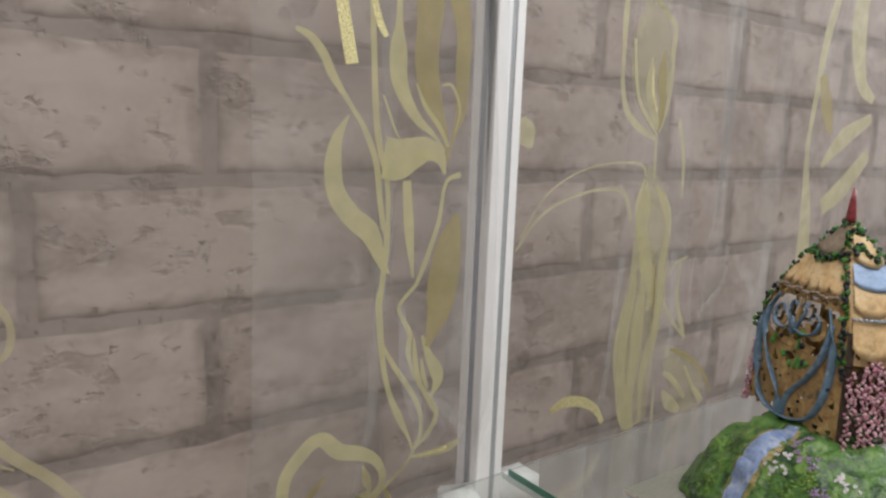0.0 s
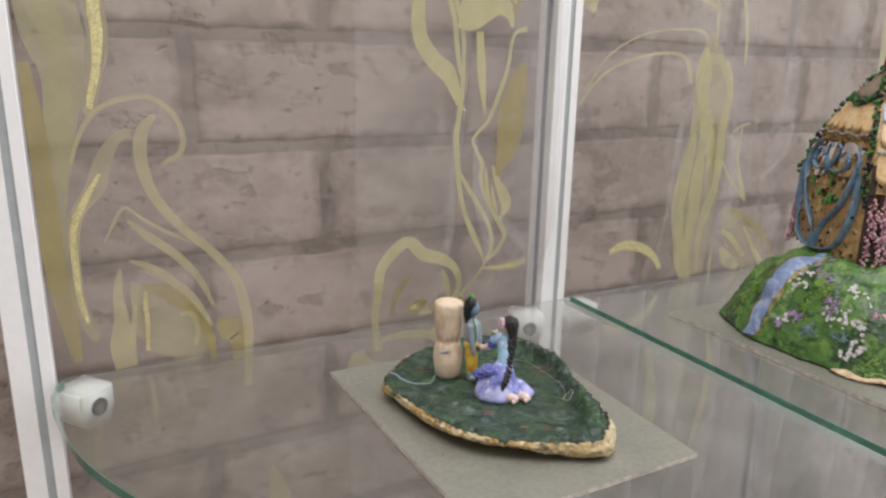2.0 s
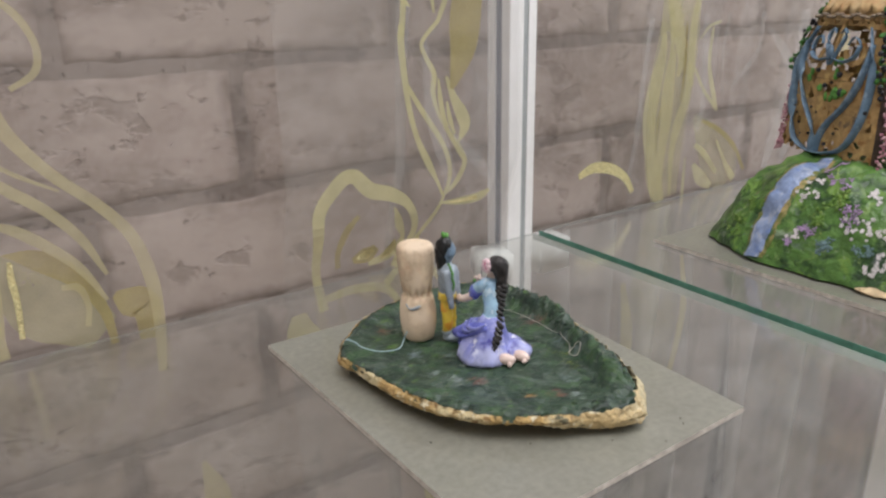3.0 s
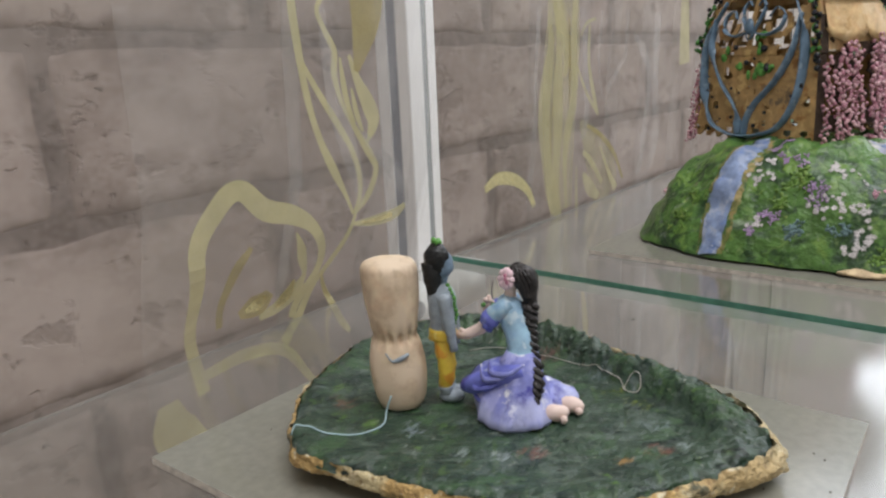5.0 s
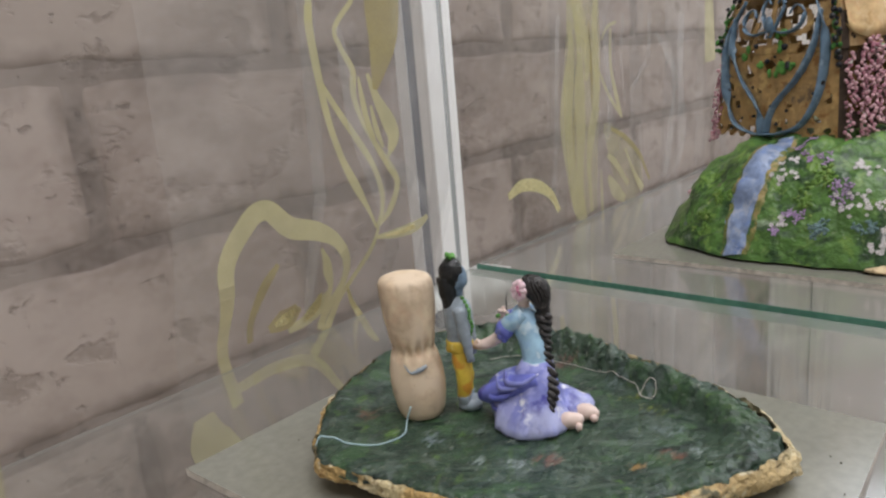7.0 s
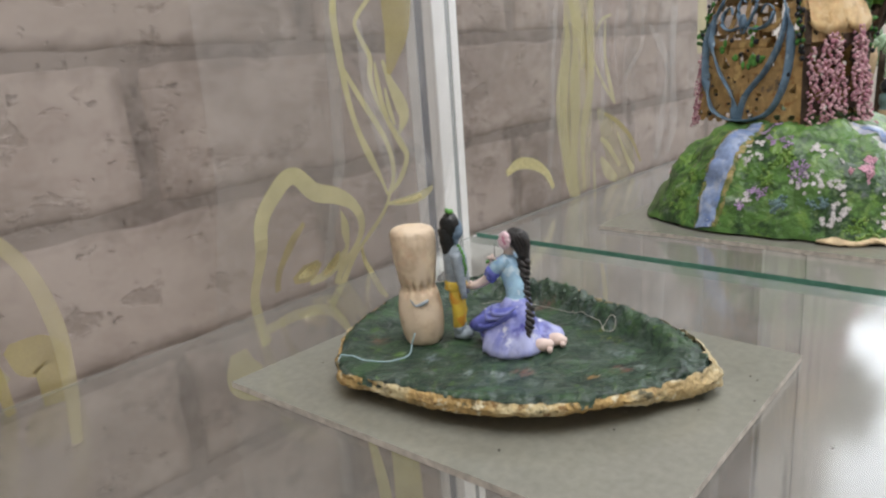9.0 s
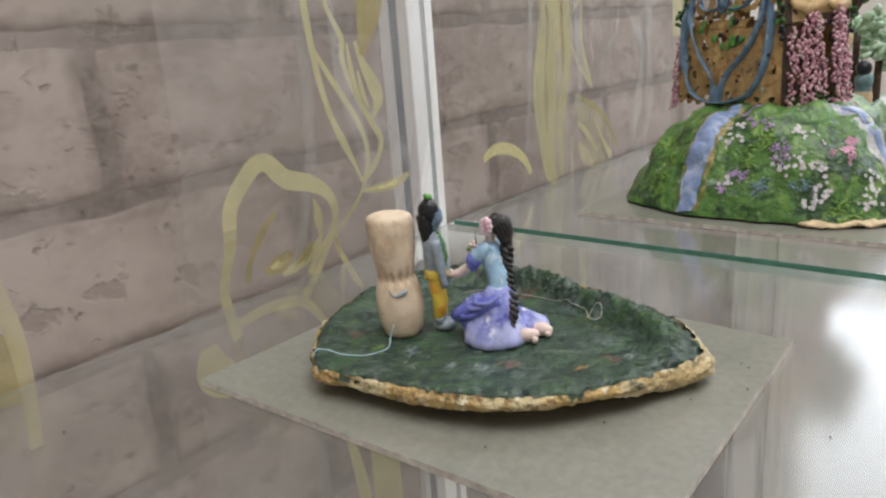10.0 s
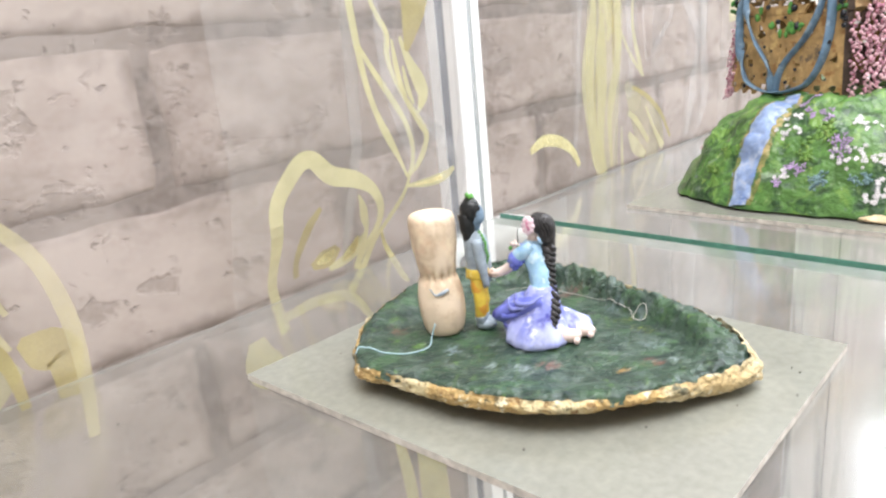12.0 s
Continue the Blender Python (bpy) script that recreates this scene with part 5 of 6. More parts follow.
for strand in range(3):
    pts = []
    for k, (u, v, z, r) in enumerate(spine):
        a = k * 0.55 + strand * 2 * math.pi / 3
        pts.append((u + 0.85 * r * math.cos(a), v + 0.85 * r * math.sin(a), z, r))
    limb(pts, 5, 8, 0.8, 2)
# rose in the hair
for k in range(8):
    a = 2 * math.pi * k / 8
    blob(bm, L(0.0040 + 0.0019 * math.cos(a), -0.0050 - 0.0003 * math.cos(a), 0.0424 + 0.0024 * math.sin(a)), (0.0012, 0.0009, 0.0013), (0, 0, TURN), 7, 8, 6)
for k in range(5):
    a = 2 * math.pi * k / 5 + 0.4
    blob(bm, L(0.0040 + 0.0010 * math.cos(a), -0.0043, 0.0424 + 0.0013 * math.sin(a)), (0.0007, 0.0006, 0.0008), (0, 0, TURN), 6 if k % 2 else 7, 7, 5)
blob(bm, L(0.0040, -0.0040, 0.0424), (0.0006, 0.0005, 0.0007), (0, 0, TURN), 6, 7, 5)
# small pale posy with a thin stalk held before the chest
for k in range(7):
    blob(bm, L(0.0112 + 0.0013 * math.cos(k * 1.1), -0.0105 + 0.0006 * k, 0.0330 + 0.0011 * math.sin(k * 1.7)), (0.0009, 0.0009, 0.0009), (0, 0, 0), 3 if k % 3 else 8, 6, 4)
limb([(0.0112, -0.0100, 0.0325, 0.0002), (0.0106, -0.0100, 0.0360, 0.0002), (0.0104, -0.0100, 0.0395, 0.0001)], 5, 5)
for vert in bm.verts:
    hairy = any(f_.material_index == 5 for f_ in vert.link_faces)
    vert.co += noise.noise_vector(vert.co * 330) * (0.0006 if hairy else 0.0004)
thing("kneeling_figurine", bm, [CORK, VIOLET, SKIRT, SKIN, SKY_CLAY, HAIR, PINK, PALE_PINK, LEAF], "kneeling clay figurine in blue dress with black plait", "figurine")

# standing figurine
TURN = 120
L = local((0.0750, 0.1622, 0.0139), F, -1, 0.96)
bm = bmesh.new()
for s in (1, -1):
    blob(bm, L(0.0020, 0.0022 * s, 0.0022), (0.0044, 0.0021, 0.0022), (0, 0, TURN), 0, 10, 7)
    limb([(0.0002, 0.0022 * s, 0.003, 0.0021), (0.0, 0.0022 * s, 0.006, 0.0027)], 0, 9)
    limb([(0.0, 0.0022 * s, 0.0055, 0.0024), (0.0004, 0.0022 * s, 0.012, 0.0026), (-0.0004, 0.0019 * s, 0.019, 0.0029), (-0.0008, 0.0012 * s, 0.0255, 0.0028)], 1, 11)
limb([(-0.0008, 0, 0.0225, 0.0046), (-0.0006, 0, 0.0262, 0.0044)], 1, 12)
limb([(-0.0006, 0, 0.0255, 0.0043), (-0.0004, 0, 0.0300, 0.0043), (-0.0006, 0, 0.0350, 0.0046), (-0.0008, 0, 0.0395, 0.0042), (-0.0008, 0, 0.0425, 0.0022)], 2, 12, 0.9)
for s in (1, -1):
    limb([(0.0004, 0.0036 * s, 0.0390, 0.0022), (0.0018, 0.0040 * s, 0.0320, 0.0022), (0.0028, 0.0038 * s, 0.0250, 0.0019), (0.0034, 0.0034 * s, 0.0195, 0.0013)], 2, 8)
limb([(-0.0006, 0, 0.0415, 0.0019), (0.0, 0, 0.0455, 0.0019)], 3, 8)
blob(bm, L(0.0006, 0.0, 0.0488), (0.0034, 0.0034, 0.0046), (0, 0, TURN), 3, 12, 9)
blob(bm, L(-0.0014, 0.0, 0.0502), (0.0044, 0.0044, 0.0056), (0, 0, TURN), 4, 18, 12, 0.0008)
limb([(-0.0030, 0.0, 0.0490, 0.0038), (-0.0030, 0.0006, 0.0445, 0.0034), (-0.0028, 0.0010, 0.0405, 0.0026), (-0.0026, 0.0010, 0.0370, 0.0016)], 4, 12)
for k in range(5):
    blob(bm, L(-0.0016 + 0.0012 * math.cos(k * 1.3), 0.0012 * math.sin(k * 1.3), 0.0558 + 0.0006 * (k % 3)), (0.0011, 0.0009, 0.0011), (20 * k, 0, 40 * k), 5, 6, 4, 0.0003)
for k in range(13):
    w = k / 12
    blob(bm, L(0.0022 + 0.0024 * math.sin(w * 3.0), 0.0036, 0.0425 - 0.018 * w), (0.0007, 0.0007, 0.0008), (0, 0, 30 * k), 5, 6, 4, 0.0002)
for vert in bm.verts:
    vert.co += noise.noise_vector(vert.co * 330) * 0.0006
thing("standing_figurine", bm, [SLATE, YELLOW, SLATE, BLUE_FACE, JET, LEAF], "standing clay figurine in yellow trousers with black hair", "figurine")

# ---- threads on the dish ----
BLUE_THREAD = material("pale_blue_thread", (0.38, 0.52, 0.56), 0.6, var=0.1)
GREY_THREAD = material("grey_thread", (0.50, 0.48, 0.44), 0.6, var=0.15, scale=400)


def laid(points, r):
    """A thread through places (x, y, lift) that lies on the painted top."""
    out = []
    for x, y, lift in spline(points, 5):
        p = DISH_TOP.ray_cast(Vector((x, y, 0.1)), Vector((0, 0, -1)))[0]
        out.append((x, y, (p.z if p else 0.0145) + r * 0.8 + lift, r))
    return tube(bmesh.new(), out, 6, 1)


thing("blue_thread", laid([(0.0548, 0.1690, 0.0075), (0.0532, 0.1698, 0.0030), (0.0500, 0.1683, 0.0004), (0.0440, 0.1690, 0), (0.0385, 0.1722, 0), (0.0345, 0.1775, 0), (0.0335, 0.1830, 0), (0.0318, 0.1880, 0), (0.0290, 0.1880, 0.0001)], 0.0003), BLUE_THREAD, "pale blue thread lying on the green dish", "thread")
thing("grey_thread", laid([(0.1120, 0.1800, 0), (0.1200, 0.1720, 0.0003), (0.1225, 0.1590, 0.0004), (0.1220, 0.1430, 0.0003), (0.1205, 0.1340, 0.0003), (0.1185, 0.1270, 0.0004), (0.1150, 0.1185, 0.0004), (0.1118, 0.1158, 0.0006), (0.1108, 0.1128, 0.0010), (0.1130, 0.1108, 0.0010), (0.1156, 0.1122, 0.0008), (0.1158, 0.1150, 0.0006), (0.1135, 0.1162, 0.0005), (0.1114, 0.1152, 0.0004)], 0.00015), GREY_THREAD, "thin grey thread with a loop on the dish", "thread")

# ---- painted hill ----

HC, HA, HB = (0.412, 0.125), 0.095, 0.098


def hill_power(dx, dy):
    """Steep in front, easier on the two flanks."""
    a = math.atan2(dy, -dx)
    return 6.0 - 3.4 * max(0.0, math.sin(a)) ** 2 - 2.6 * max(0.0, -math.sin(a)) ** 2


def hill_z(x, y):
    dx, dy = (x - HC[0]) / HA, (y - HC[1]) / HB
    r = (abs(dx) ** 2.6 + abs(dy) ** 2.6) ** (1 / 2.6)
    return 0.003 + 0.066 * (1 - min(r, 1) ** hill_power(dx, dy))


HILL = patched("hill_green_paint", (0.082, 0.180, 0.040), [((0.026, 0.068, 0.022), 48, 0.50, 1), ((0.15, 0.27, 0.055), 60, 0.56, 2), ((0.030, 0.060, 0.032), 95, 0.61, 3), ((0.23, 0.33, 0.16), 120, 0.64, 18), ((0.13, 0.16, 0.15), 80, 0.62, 7), ((0.27, 0.37, 0.10), 150, 0.64, 9), ((0.16, 0.10, 0.09), 60, 0.67, 14), ((0.40, 0.46, 0.36), 260, 0.70, 15)], 0.38, 1.0, 0.0022, 210, coat=0.1)
brushed(HILL, [((0.020, 0.050, 0.020), 75, 0.55, (0.4, 0.5, 1.3), 0.85), ((0.17, 0.28, 0.08), 80, 0.57, (0.3, 0.6, 1.2), 0.8), ((0.30, 0.38, 0.28), 110, 0.63, (0.4, 0.5, 1.5), 0.7), ((0.10, 0.13, 0.12), 60, 0.62, (0.3, 0.2, 1.4), 0.7)])
BANK = patched("river_bank_paint", (0.16, 0.17, 0.05), [((0.36, 0.28, 0.12), 90, 0.52, 1), ((0.05, 0.12, 0.03), 120, 0.52, 3)], 0.45, 0.8, 0.0014, 260)
RIVER = patched("river_blue_paint", (0.22, 0.29, 0.46), [((0.35, 0.40, 0.52), 110, 0.54, 1), ((0.16, 0.24, 0.48), 130, 0.58, 4), ((0.70, 0.74, 0.80), 420, 0.66, 6)], 0.30, 0.5, 0.0006, 320)
PATH_PAINT = patched("white_path_paint", (0.48, 0.48, 0.47), [((0.36, 0.38, 0.50), 90, 0.52, 2), ((0.14, 0.22, 0.08), 120, 0.57, 5), ((0.62, 0.62, 0.60), 200, 0.6, 3)], 0.4, 0.6)
WHITE_CLAY = material("white_clay", (0.68, 0.65, 0.66), 0.5, var=0.06, scale=400)
LILAC_CLAY = material("lilac_clay", (0.36, 0.25, 0.43), 0.5, var=0.2, scale=300)
TEAL_PAINT = material("teal_paint", (0.13, 0.21, 0.22), 0.5, var=0.25, scale=200)
LIME = patched("lime_paint", (0.12, 0.23, 0.04), [((0.22, 0.31, 0.08), 200, 0.55, 2)], 0.45, 0.5)
ROSE_CLAY = material("rose_clay", (0.66, 0.36, 0.46), 0.5, var=0.2, scale=300)
SAND = patched("sand_edge", (0.62, 0.48, 0.30), [((0.30, 0.20, 0.10), 200, 0.6, 2)], 0.7, 0.6)

hill = holder("painted_hill", (*HC, 0.003), "green painted clay hill with a blue river and flowers", "hill")
bm = bmesh.new()
rings = []
SEG = 110
for i in range(26):
    f = (0.04 + 0.96 * i / 25) ** 0.72
    ring = []
    for k in range(SEG):
        a = 2 * math.pi * k / SEG
        c, s = math.cos(a), math.sin(a)
        r = 1 / (abs(c) ** 2.6 + abs(s) ** 2.6) ** (1 / 2.6)
        wave = 1 + 0.035 * f * noise.noise(Vector((c * 2.5, s * 2.5, 2.0)))
        x, y = HC[0] + HA * r * f * c * wave, HC[1] + HB * r * f * s * wave
        z = 0.003 + 0.066 * (1 - f ** hill_power(c * r, s * r))
        q = Vector((x, y, z))
        q += noise.noise_vector(q * 45) * 0.0042 * min(1, (1 - f) * 6 + 0.5)
        q.z += 0.0024 * math.sin(q.y * 200 + q.z * 300 + 6 * noise.noise(q * 30)) * min(1, (1 - f) * 5) * (f > 0.3)
        q += noise.noise_vector(q * 130) * 0.0026 + noise.noise_vector(q * 480) * 0.0005
        q.z = max(q.z, 0.0034 + (0.0012 if f > 0.98 else 0))
        ring.append(bm.verts.new(q))
    rings.append(ring)
bm.faces.new(rings[0])
for a, b in zip(rings, rings[1:]):
    for k in range(SEG):
        bm.faces.new((a[k], a[(k + 1) % SEG], b[(k + 1) % SEG], b[k]))
bm.normal_update()
GROUND = BVHTree.FromBMesh(bm)
slope = part("hillside", bm, HILL, hill)


def on_hill(x, y, z):
    """Nearest place on the hillside and the way out of it."""
    p, n, _, _ = GROUND.find_nearest(Vector((x, y, z)))
    away = (p - Vector((HC[0] + 0.02, HC[1], 0.0))).normalized()
    return p, n if n.dot(away) > 0 else -n


bm = bmesh.new()
for k in range(26):
    a = math.radians(205 + 80 * k / 25)
    c, s = math.cos(a), math.sin(a)
    r = 1 / (abs(c) ** 2.6 + abs(s) ** 2.6) ** (1 / 2.6)
    blob(bm, (HC[0] + HA * r * c * 1.0, HC[1] + HB * r * s * 1.0, 0.0052), (0.0058, 0.0072, 0.0017), (0, 0, math.degrees(a)), 0, 14, 8, 0.0022)
part("sandy_foot", bm, SAND, slope, "sandy cream foot of the hill")


def lying(points, width, lift, n=12):
    """A strip of paint that lies on the hill, through points (x, y, width)."""
    bm = bmesh.new()
    path = spline(points, n)
    rows = []
    for i, p in enumerate(path):
        a, b = path[max(0, i - 1)], path[min(len(path) - 1, i + 1)]
        d = Vector((b[0] - a[0], b[1] - a[1], 0)).normalized()
        side = Vector((-d.y, d.x, 0))
        row = []
        for j in range(7):
            q = Vector((p[0], p[1], 0)) + side * p[2] * (j / 6 - 0.5)
            if j in (0, 6):
                q += side * (0.0044 * noise.noise(Vector((q.x, q.y, 0.3)) * 130) + 0.0032 * noise.noise(Vector((q.x, q.y, 0.7)) * 420))
            s, n_out = on_hill(q.x, q.y, hill_z(q.x, q.y))
            row.append(bm.verts.new(s + n_out * (lift if 0 < j < 6 else -0.0004)))
        rows.append(row)
    for a, b in zip(rows, rows[1:]):
        for j in range(6):
            bm.faces.new((a[j], a[j + 1], b[j + 1], b[j]))
    return bm


part("river_bank", lying([(0.372, 0.1425, 0.018), (0.358, 0.144, 0.020), (0.344, 0.148, 0.023), (0.334, 0.151, 0.026), (0.326, 0.1535, 0.025), (0.3215, 0.155, 0.020), (0.3195, 0.1552, 0.017)], 0, 0.0006), BANK, slope, "ochre painted river bank")
part("river", lying([(0.372, 0.1425, 0.013), (0.358, 0.144, 0.014), (0.344, 0.148, 0.017), (0.334, 0.151, 0.019), (0.326, 0.1535, 0.018), (0.3215, 0.155, 0.015), (0.3195, 0.1552, 0.013)], 0, 0.0011), RIVER, slope, "blue painted river")
part("path", lying([(0.400, 0.099, 0.009), (0.387, 0.090, 0.013), (0.376, 0.072, 0.016), (0.369, 0.052, 0.018), (0.362, 0.036, 0.020)], 0, 0.0007), PATH_PAINT, slope, "whitish painted path")
part("stream", lying([(0.384, 0.086, 0.003), (0.376, 0.071, 0.006), (0.369, 0.052, 0.008), (0.363, 0.040, 0.009)], 0, 0.0012), RIVER, slope, "lavender blue painted stream")


def clump(places, mat, size, petals, name, label):
    """Flat blossoms or dabs pressed on the hillside."""
    for n, (x, y, z, spread, count) in enumerate(places):
        rr = random.Random(n * 7 + int(size * 1e5))
        bm = bmesh.new()
        for k in range(count * 2):
            dy, dz = rr.gauss(0, 0.62) * spread, rr.gauss(0, 0.45) * spread
            s, out = on_hill(x + dz * 0.35, y + dy, z + dz)
            across = out.cross(Vector((0.2, 0.1, 0.97))).normalized()
            up = across.cross(out)
            frame_m = Matrix((across, up, out)).transposed()
            big = size * rr.uniform(0.7, 1.15)
            start = rr.random() * 6
            for j in range(petals):
                a = 2 * math.pi * j / petals + start
                d = (across * math.cos(a) + up * math.sin(a)) * big
                tilt = frame_m @ Matrix.Rotation(a, 3, "Z") @ Matrix.Rotation(rr.uniform(-0.35, 0.1), 3, "Y")
                m = Matrix.Translation(s + d + out * 0.0005) @ tilt.to_4x4() @ Matrix.Diagonal((big * rr.uniform(0.7, 1.0), big * rr.uniform(0.45, 0.7), big * 0.24, 1))
                for v in bmesh.ops.create_uvsphere(bm, u_segments=8, v_segments=5, radius=1.0, matrix=m)["verts"]:
                    v.co += noise.noise_vector(v.co * 700) * big * 0.25
        tagged(part(name, bm, mat, slope, label), kind="stuff")


clump([(0.336, 0.132, 0.0515, 0.006, 6), (0.343, 0.132, 0.0593, 0.005, 3), (0.3287, 0.1005, 0.0356, 0.005, 4), (0.332, 0.092, 0.0392, 0.007, 6), (0.3327, 0.0826, 0.036, 0.006, 6), (0.343, 0.0976, 0.0571, 0.006, 4), (0.3424, 0.0893, 0.0544, 0.005, 4), (0.3236, 0.1317, 0.0256, 0.004, 4), (0.3295, 0.077, 0.0233, 0.007, 7), (0.3258, 0.0807, 0.0161, 0.005, 5), (0.3413, 0.0553, 0.019, 0.008, 10), (0.3451, 0.0537, 0.0285, 0.006, 6)], WHITE_CLAY, 0.00085, 5, "white_flowers", "cluster of small white flowers")
clump([(0.3574, 0.1275, 0.0665, 0.006, 7), (0.344, 0.1205, 0.0601, 0.007, 8), (0.3256, 0.1265, 0.0304, 0.005, 7), (0.3328, 0.1017, 0.0450, 0.006, 8), (0.3225, 0.1339, 0.0215, 0.003, 3)], LILAC_CLAY, 0.0012, 3, "lilac_flowers", "cluster of lilac flowers")
clump([(0.3438, 0.0688, 0.0431, 0.006, 8), (0.350, 0.066, 0.0500, 0.004, 4)], ROSE_CLAY, 0.0013, 4, "pink_flowers", "cluster of pink flowers")
clump([(0.3236, 0.1103, 0.0242, 0.005, 7), (0.326, 0.088, 0.0270, 0.005, 5)], TEAL_PAINT, 0.0015, 3, "teal_dabs", "teal paint dabs")
clump([(0.3353, 0.1127, 0.0498, 0.006, 7), (0.325, 0.120, 0.0400, 0.004, 4), (0.330, 0.170, 0.0400, 0.006, 6), (0.326, 0.180, 0.0250, 0.006, 6), (0.329, 0.065, 0.0110, 0.008, 6)], LIME, 0.0018, 3, "green_dabs", "bright green paint dabs")

# ---- tower on the hill ----
TA, TB, TCC = Vector((0.370, 0.114, 0)), Vector((0.408, 0.198, 0)), Vector((0.416, 0.084, 0))
TD = TB + TCC - TA
T0, T1, T2 = 0.066, 0.118, 0.2085
MID4 = (TA + TB + TCC + TD) / 4


def shrink(z):
    if z <= T1:
        return 1.0 - 0.06 * (z - T0) / (T1 - T0)
    w = (z - T1) / (T2 - T1)
    return max(0.03, 0.94 * (1 - w ** 1.75) + 0.02 * (1 - w))


def face(p, q):
    """Place on the tower's side from corner p to corner q: s across, z up, out from the face."""
    normal = Vector((q.y - p.y, p.x - q.x, 0)).normalized()
    if normal.dot((p + q) / 2 - MID4) < 0:
        normal = -normal

    def at(s, z, out=0.0):
        c = p.lerp(q, s)
        k = shrink(z)
        bulge = 0.006 * 4 * s * (1 - s)
        return MID4 + (c - MID4) * k + normal * (out + bulge * k) + Vector((0, 0, z))
    return at


FRONT, RIGHT, BACK, LEFTF = face(TA, TB), face(TA, TCC), face(TCC, TD), face(TB, TD)
FILIGREE = patched("gold_brown_filigree", (0.37, 0.235, 0.095), [((0.26, 0.13, 0.04), 110, 0.56, 1), ((0.52, 0.36, 0.15), 120, 0.56, 4), ((0.14, 0.10, 0.06), 70, 0.63, 8)], 0.45, 0.4, 0.0005)
DARKIRON = material("dark_brown_filigree", (0.05, 0.032, 0.022), 0.5, var=0.25, scale=300)
RIBBON = patched("slate_blue_paint", (0.13, 0.21, 0.30), [((0.24, 0.33, 0.42), 120, 0.56, 2)], 0.42, 0.25, 0.0005)
CREAM = patched("cream_clay", (0.62, 0.43, 0.22), [((0.68, 0.51, 0.29), 90, 0.5, 1), ((0.50, 0.30, 0.12), 100, 0.62, 5)], 0.5, 0.2, 0.0005)
TAUPE = material("taupe_clay", (0.24, 0.19, 0.14), 0.6, var=0.15, scale=150)
SKYSWAG = material("sky_blue_clay", (0.30, 0.42, 0.62), 0.4, var=0.12, scale=150)
RED = material("dark_red_lacquer", (0.23, 0.028, 0.035), 0.3, var=0.25, scale=200, coat=0.4)
BERRY = material("black_berry", (0.015, 0.016, 0.022), 0.35, var=0.2)
IVY = material("ivy_green", (0.045, 0.16, 0.03), 0.45, var=0.35, scale=300, bump=0.4)
BEAD = material("pink_bead", (0.56, 0.26, 0.34), 0.45, var=0.25, scale=350)
bt = BEAD.node_tree
geo = bt.nodes.new("ShaderNodeNewGeometry")
shade = bt.nodes.new("ShaderNodeValToRGB")
shade.color_ramp.elements[0].color, shade.color_ramp.elements[1].color = (0.38, 0.15, 0.21, 1), (0.72, 0.47, 0.51, 1)
bt.links.new(geo.outputs["Random Per Island"], shade.inputs[0])
bt.links.new(shade.outputs[0], bt.nodes["Principled BSDF"].inputs["Base Color"])
BARK = patched("dark_bark", (0.055, 0.034, 0.022), [((0.12, 0.075, 0.045), 150, 0.58, 2)], 0.6, 0.7, 0.001)

tower = holder("fairy_tower", (*MID4.xy, T0), "openwork clay tower with ivy, blue ribbons and pink beads", "tower")


def openwork(at, z0, z1, ns, nz, keep, mat, name, label):
    """A pierced sheet: cells are left out where the pattern has a hole."""
    bm = bmesh.new()
    vs = {}

    def v(i, j, o):
        if (i, j, o) not in vs:
            vs[i, j, o] = bm.verts.new(at(i / ns, z0 + (z1 - z0) * j / nz, -0.0012 * o))
        return vs[i, j, o]
    cells = {(i, j) for i in range(ns) for j in range(nz) if keep(i / ns, j / nz)}
    for i, j in cells:
        bm.faces.new((v(i, j, 0), v(i + 1, j, 0), v(i + 1, j + 1, 0), v(i, j + 1, 0)))
        bm.faces.new((v(i, j, 1), v(i, j + 1, 1), v(i + 1, j + 1, 1), v(i + 1, j, 1)))
        for di, dj, e in ((-1, 0, ((0, 0), (0, 1))), (1, 0, ((1, 1), (1, 0))), (0, -1, ((1, 0), (0, 0))), (0, 1, ((0, 1), (1, 1)))):
            if (i + di, j + dj) not in cells:
                (a, b), (c, d) = e
                bm.faces.new((v(i + a, j + b, 0), v(i + c, j + d, 0), v(i + c, j + d, 1), v(i + a, j + b, 1)))
    return part(name, bm, mat, tower, label, smooth=False)


def lace(s, h):
    """Pierced pattern: rings and scrolls, close below and open above, over a scalloped foot."""
    p = Vector((s * 11, h * 13, 3))
    ring = abs((math.hypot((s * 4) % 1 - 0.5, (h * 4.5) % 1 - 0.5)) - 0.30) < 0.08
    frill = h < 0.10 and math.hypot((s * 9) % 1 - 0.5, (h * 12) - 0.75) < 0.26
    wide = 0.34 - 0.42 * max(0.0, h - 0.45) / 0.55
    if 0.62 < h < 0.94 and 0.12 < s < 0.88 and abs(s - 0.5) < 0.44 * math.sin(math.pi * (h - 0.52) / 0.52):
        # a wide window with a few scrolls left standing
        a, b = abs(s - 0.5), h - 0.62
        scroll = abs(math.hypot(a - 0.22, (b - 0.14) * 1.2) - 0.085) < 0.022 and not (a < 0.20 and b > 0.16)
        return scroll or a < 0.022 or abs(math.hypot(a, b * 1.3) - 0.14) < 0.020
    return (ring or noise.noise(p) > -wide or s < 0.03 or s > 0.97 or h < 0.10) and not frill and h > 0.02 * (1 + math.sin(s * 60))


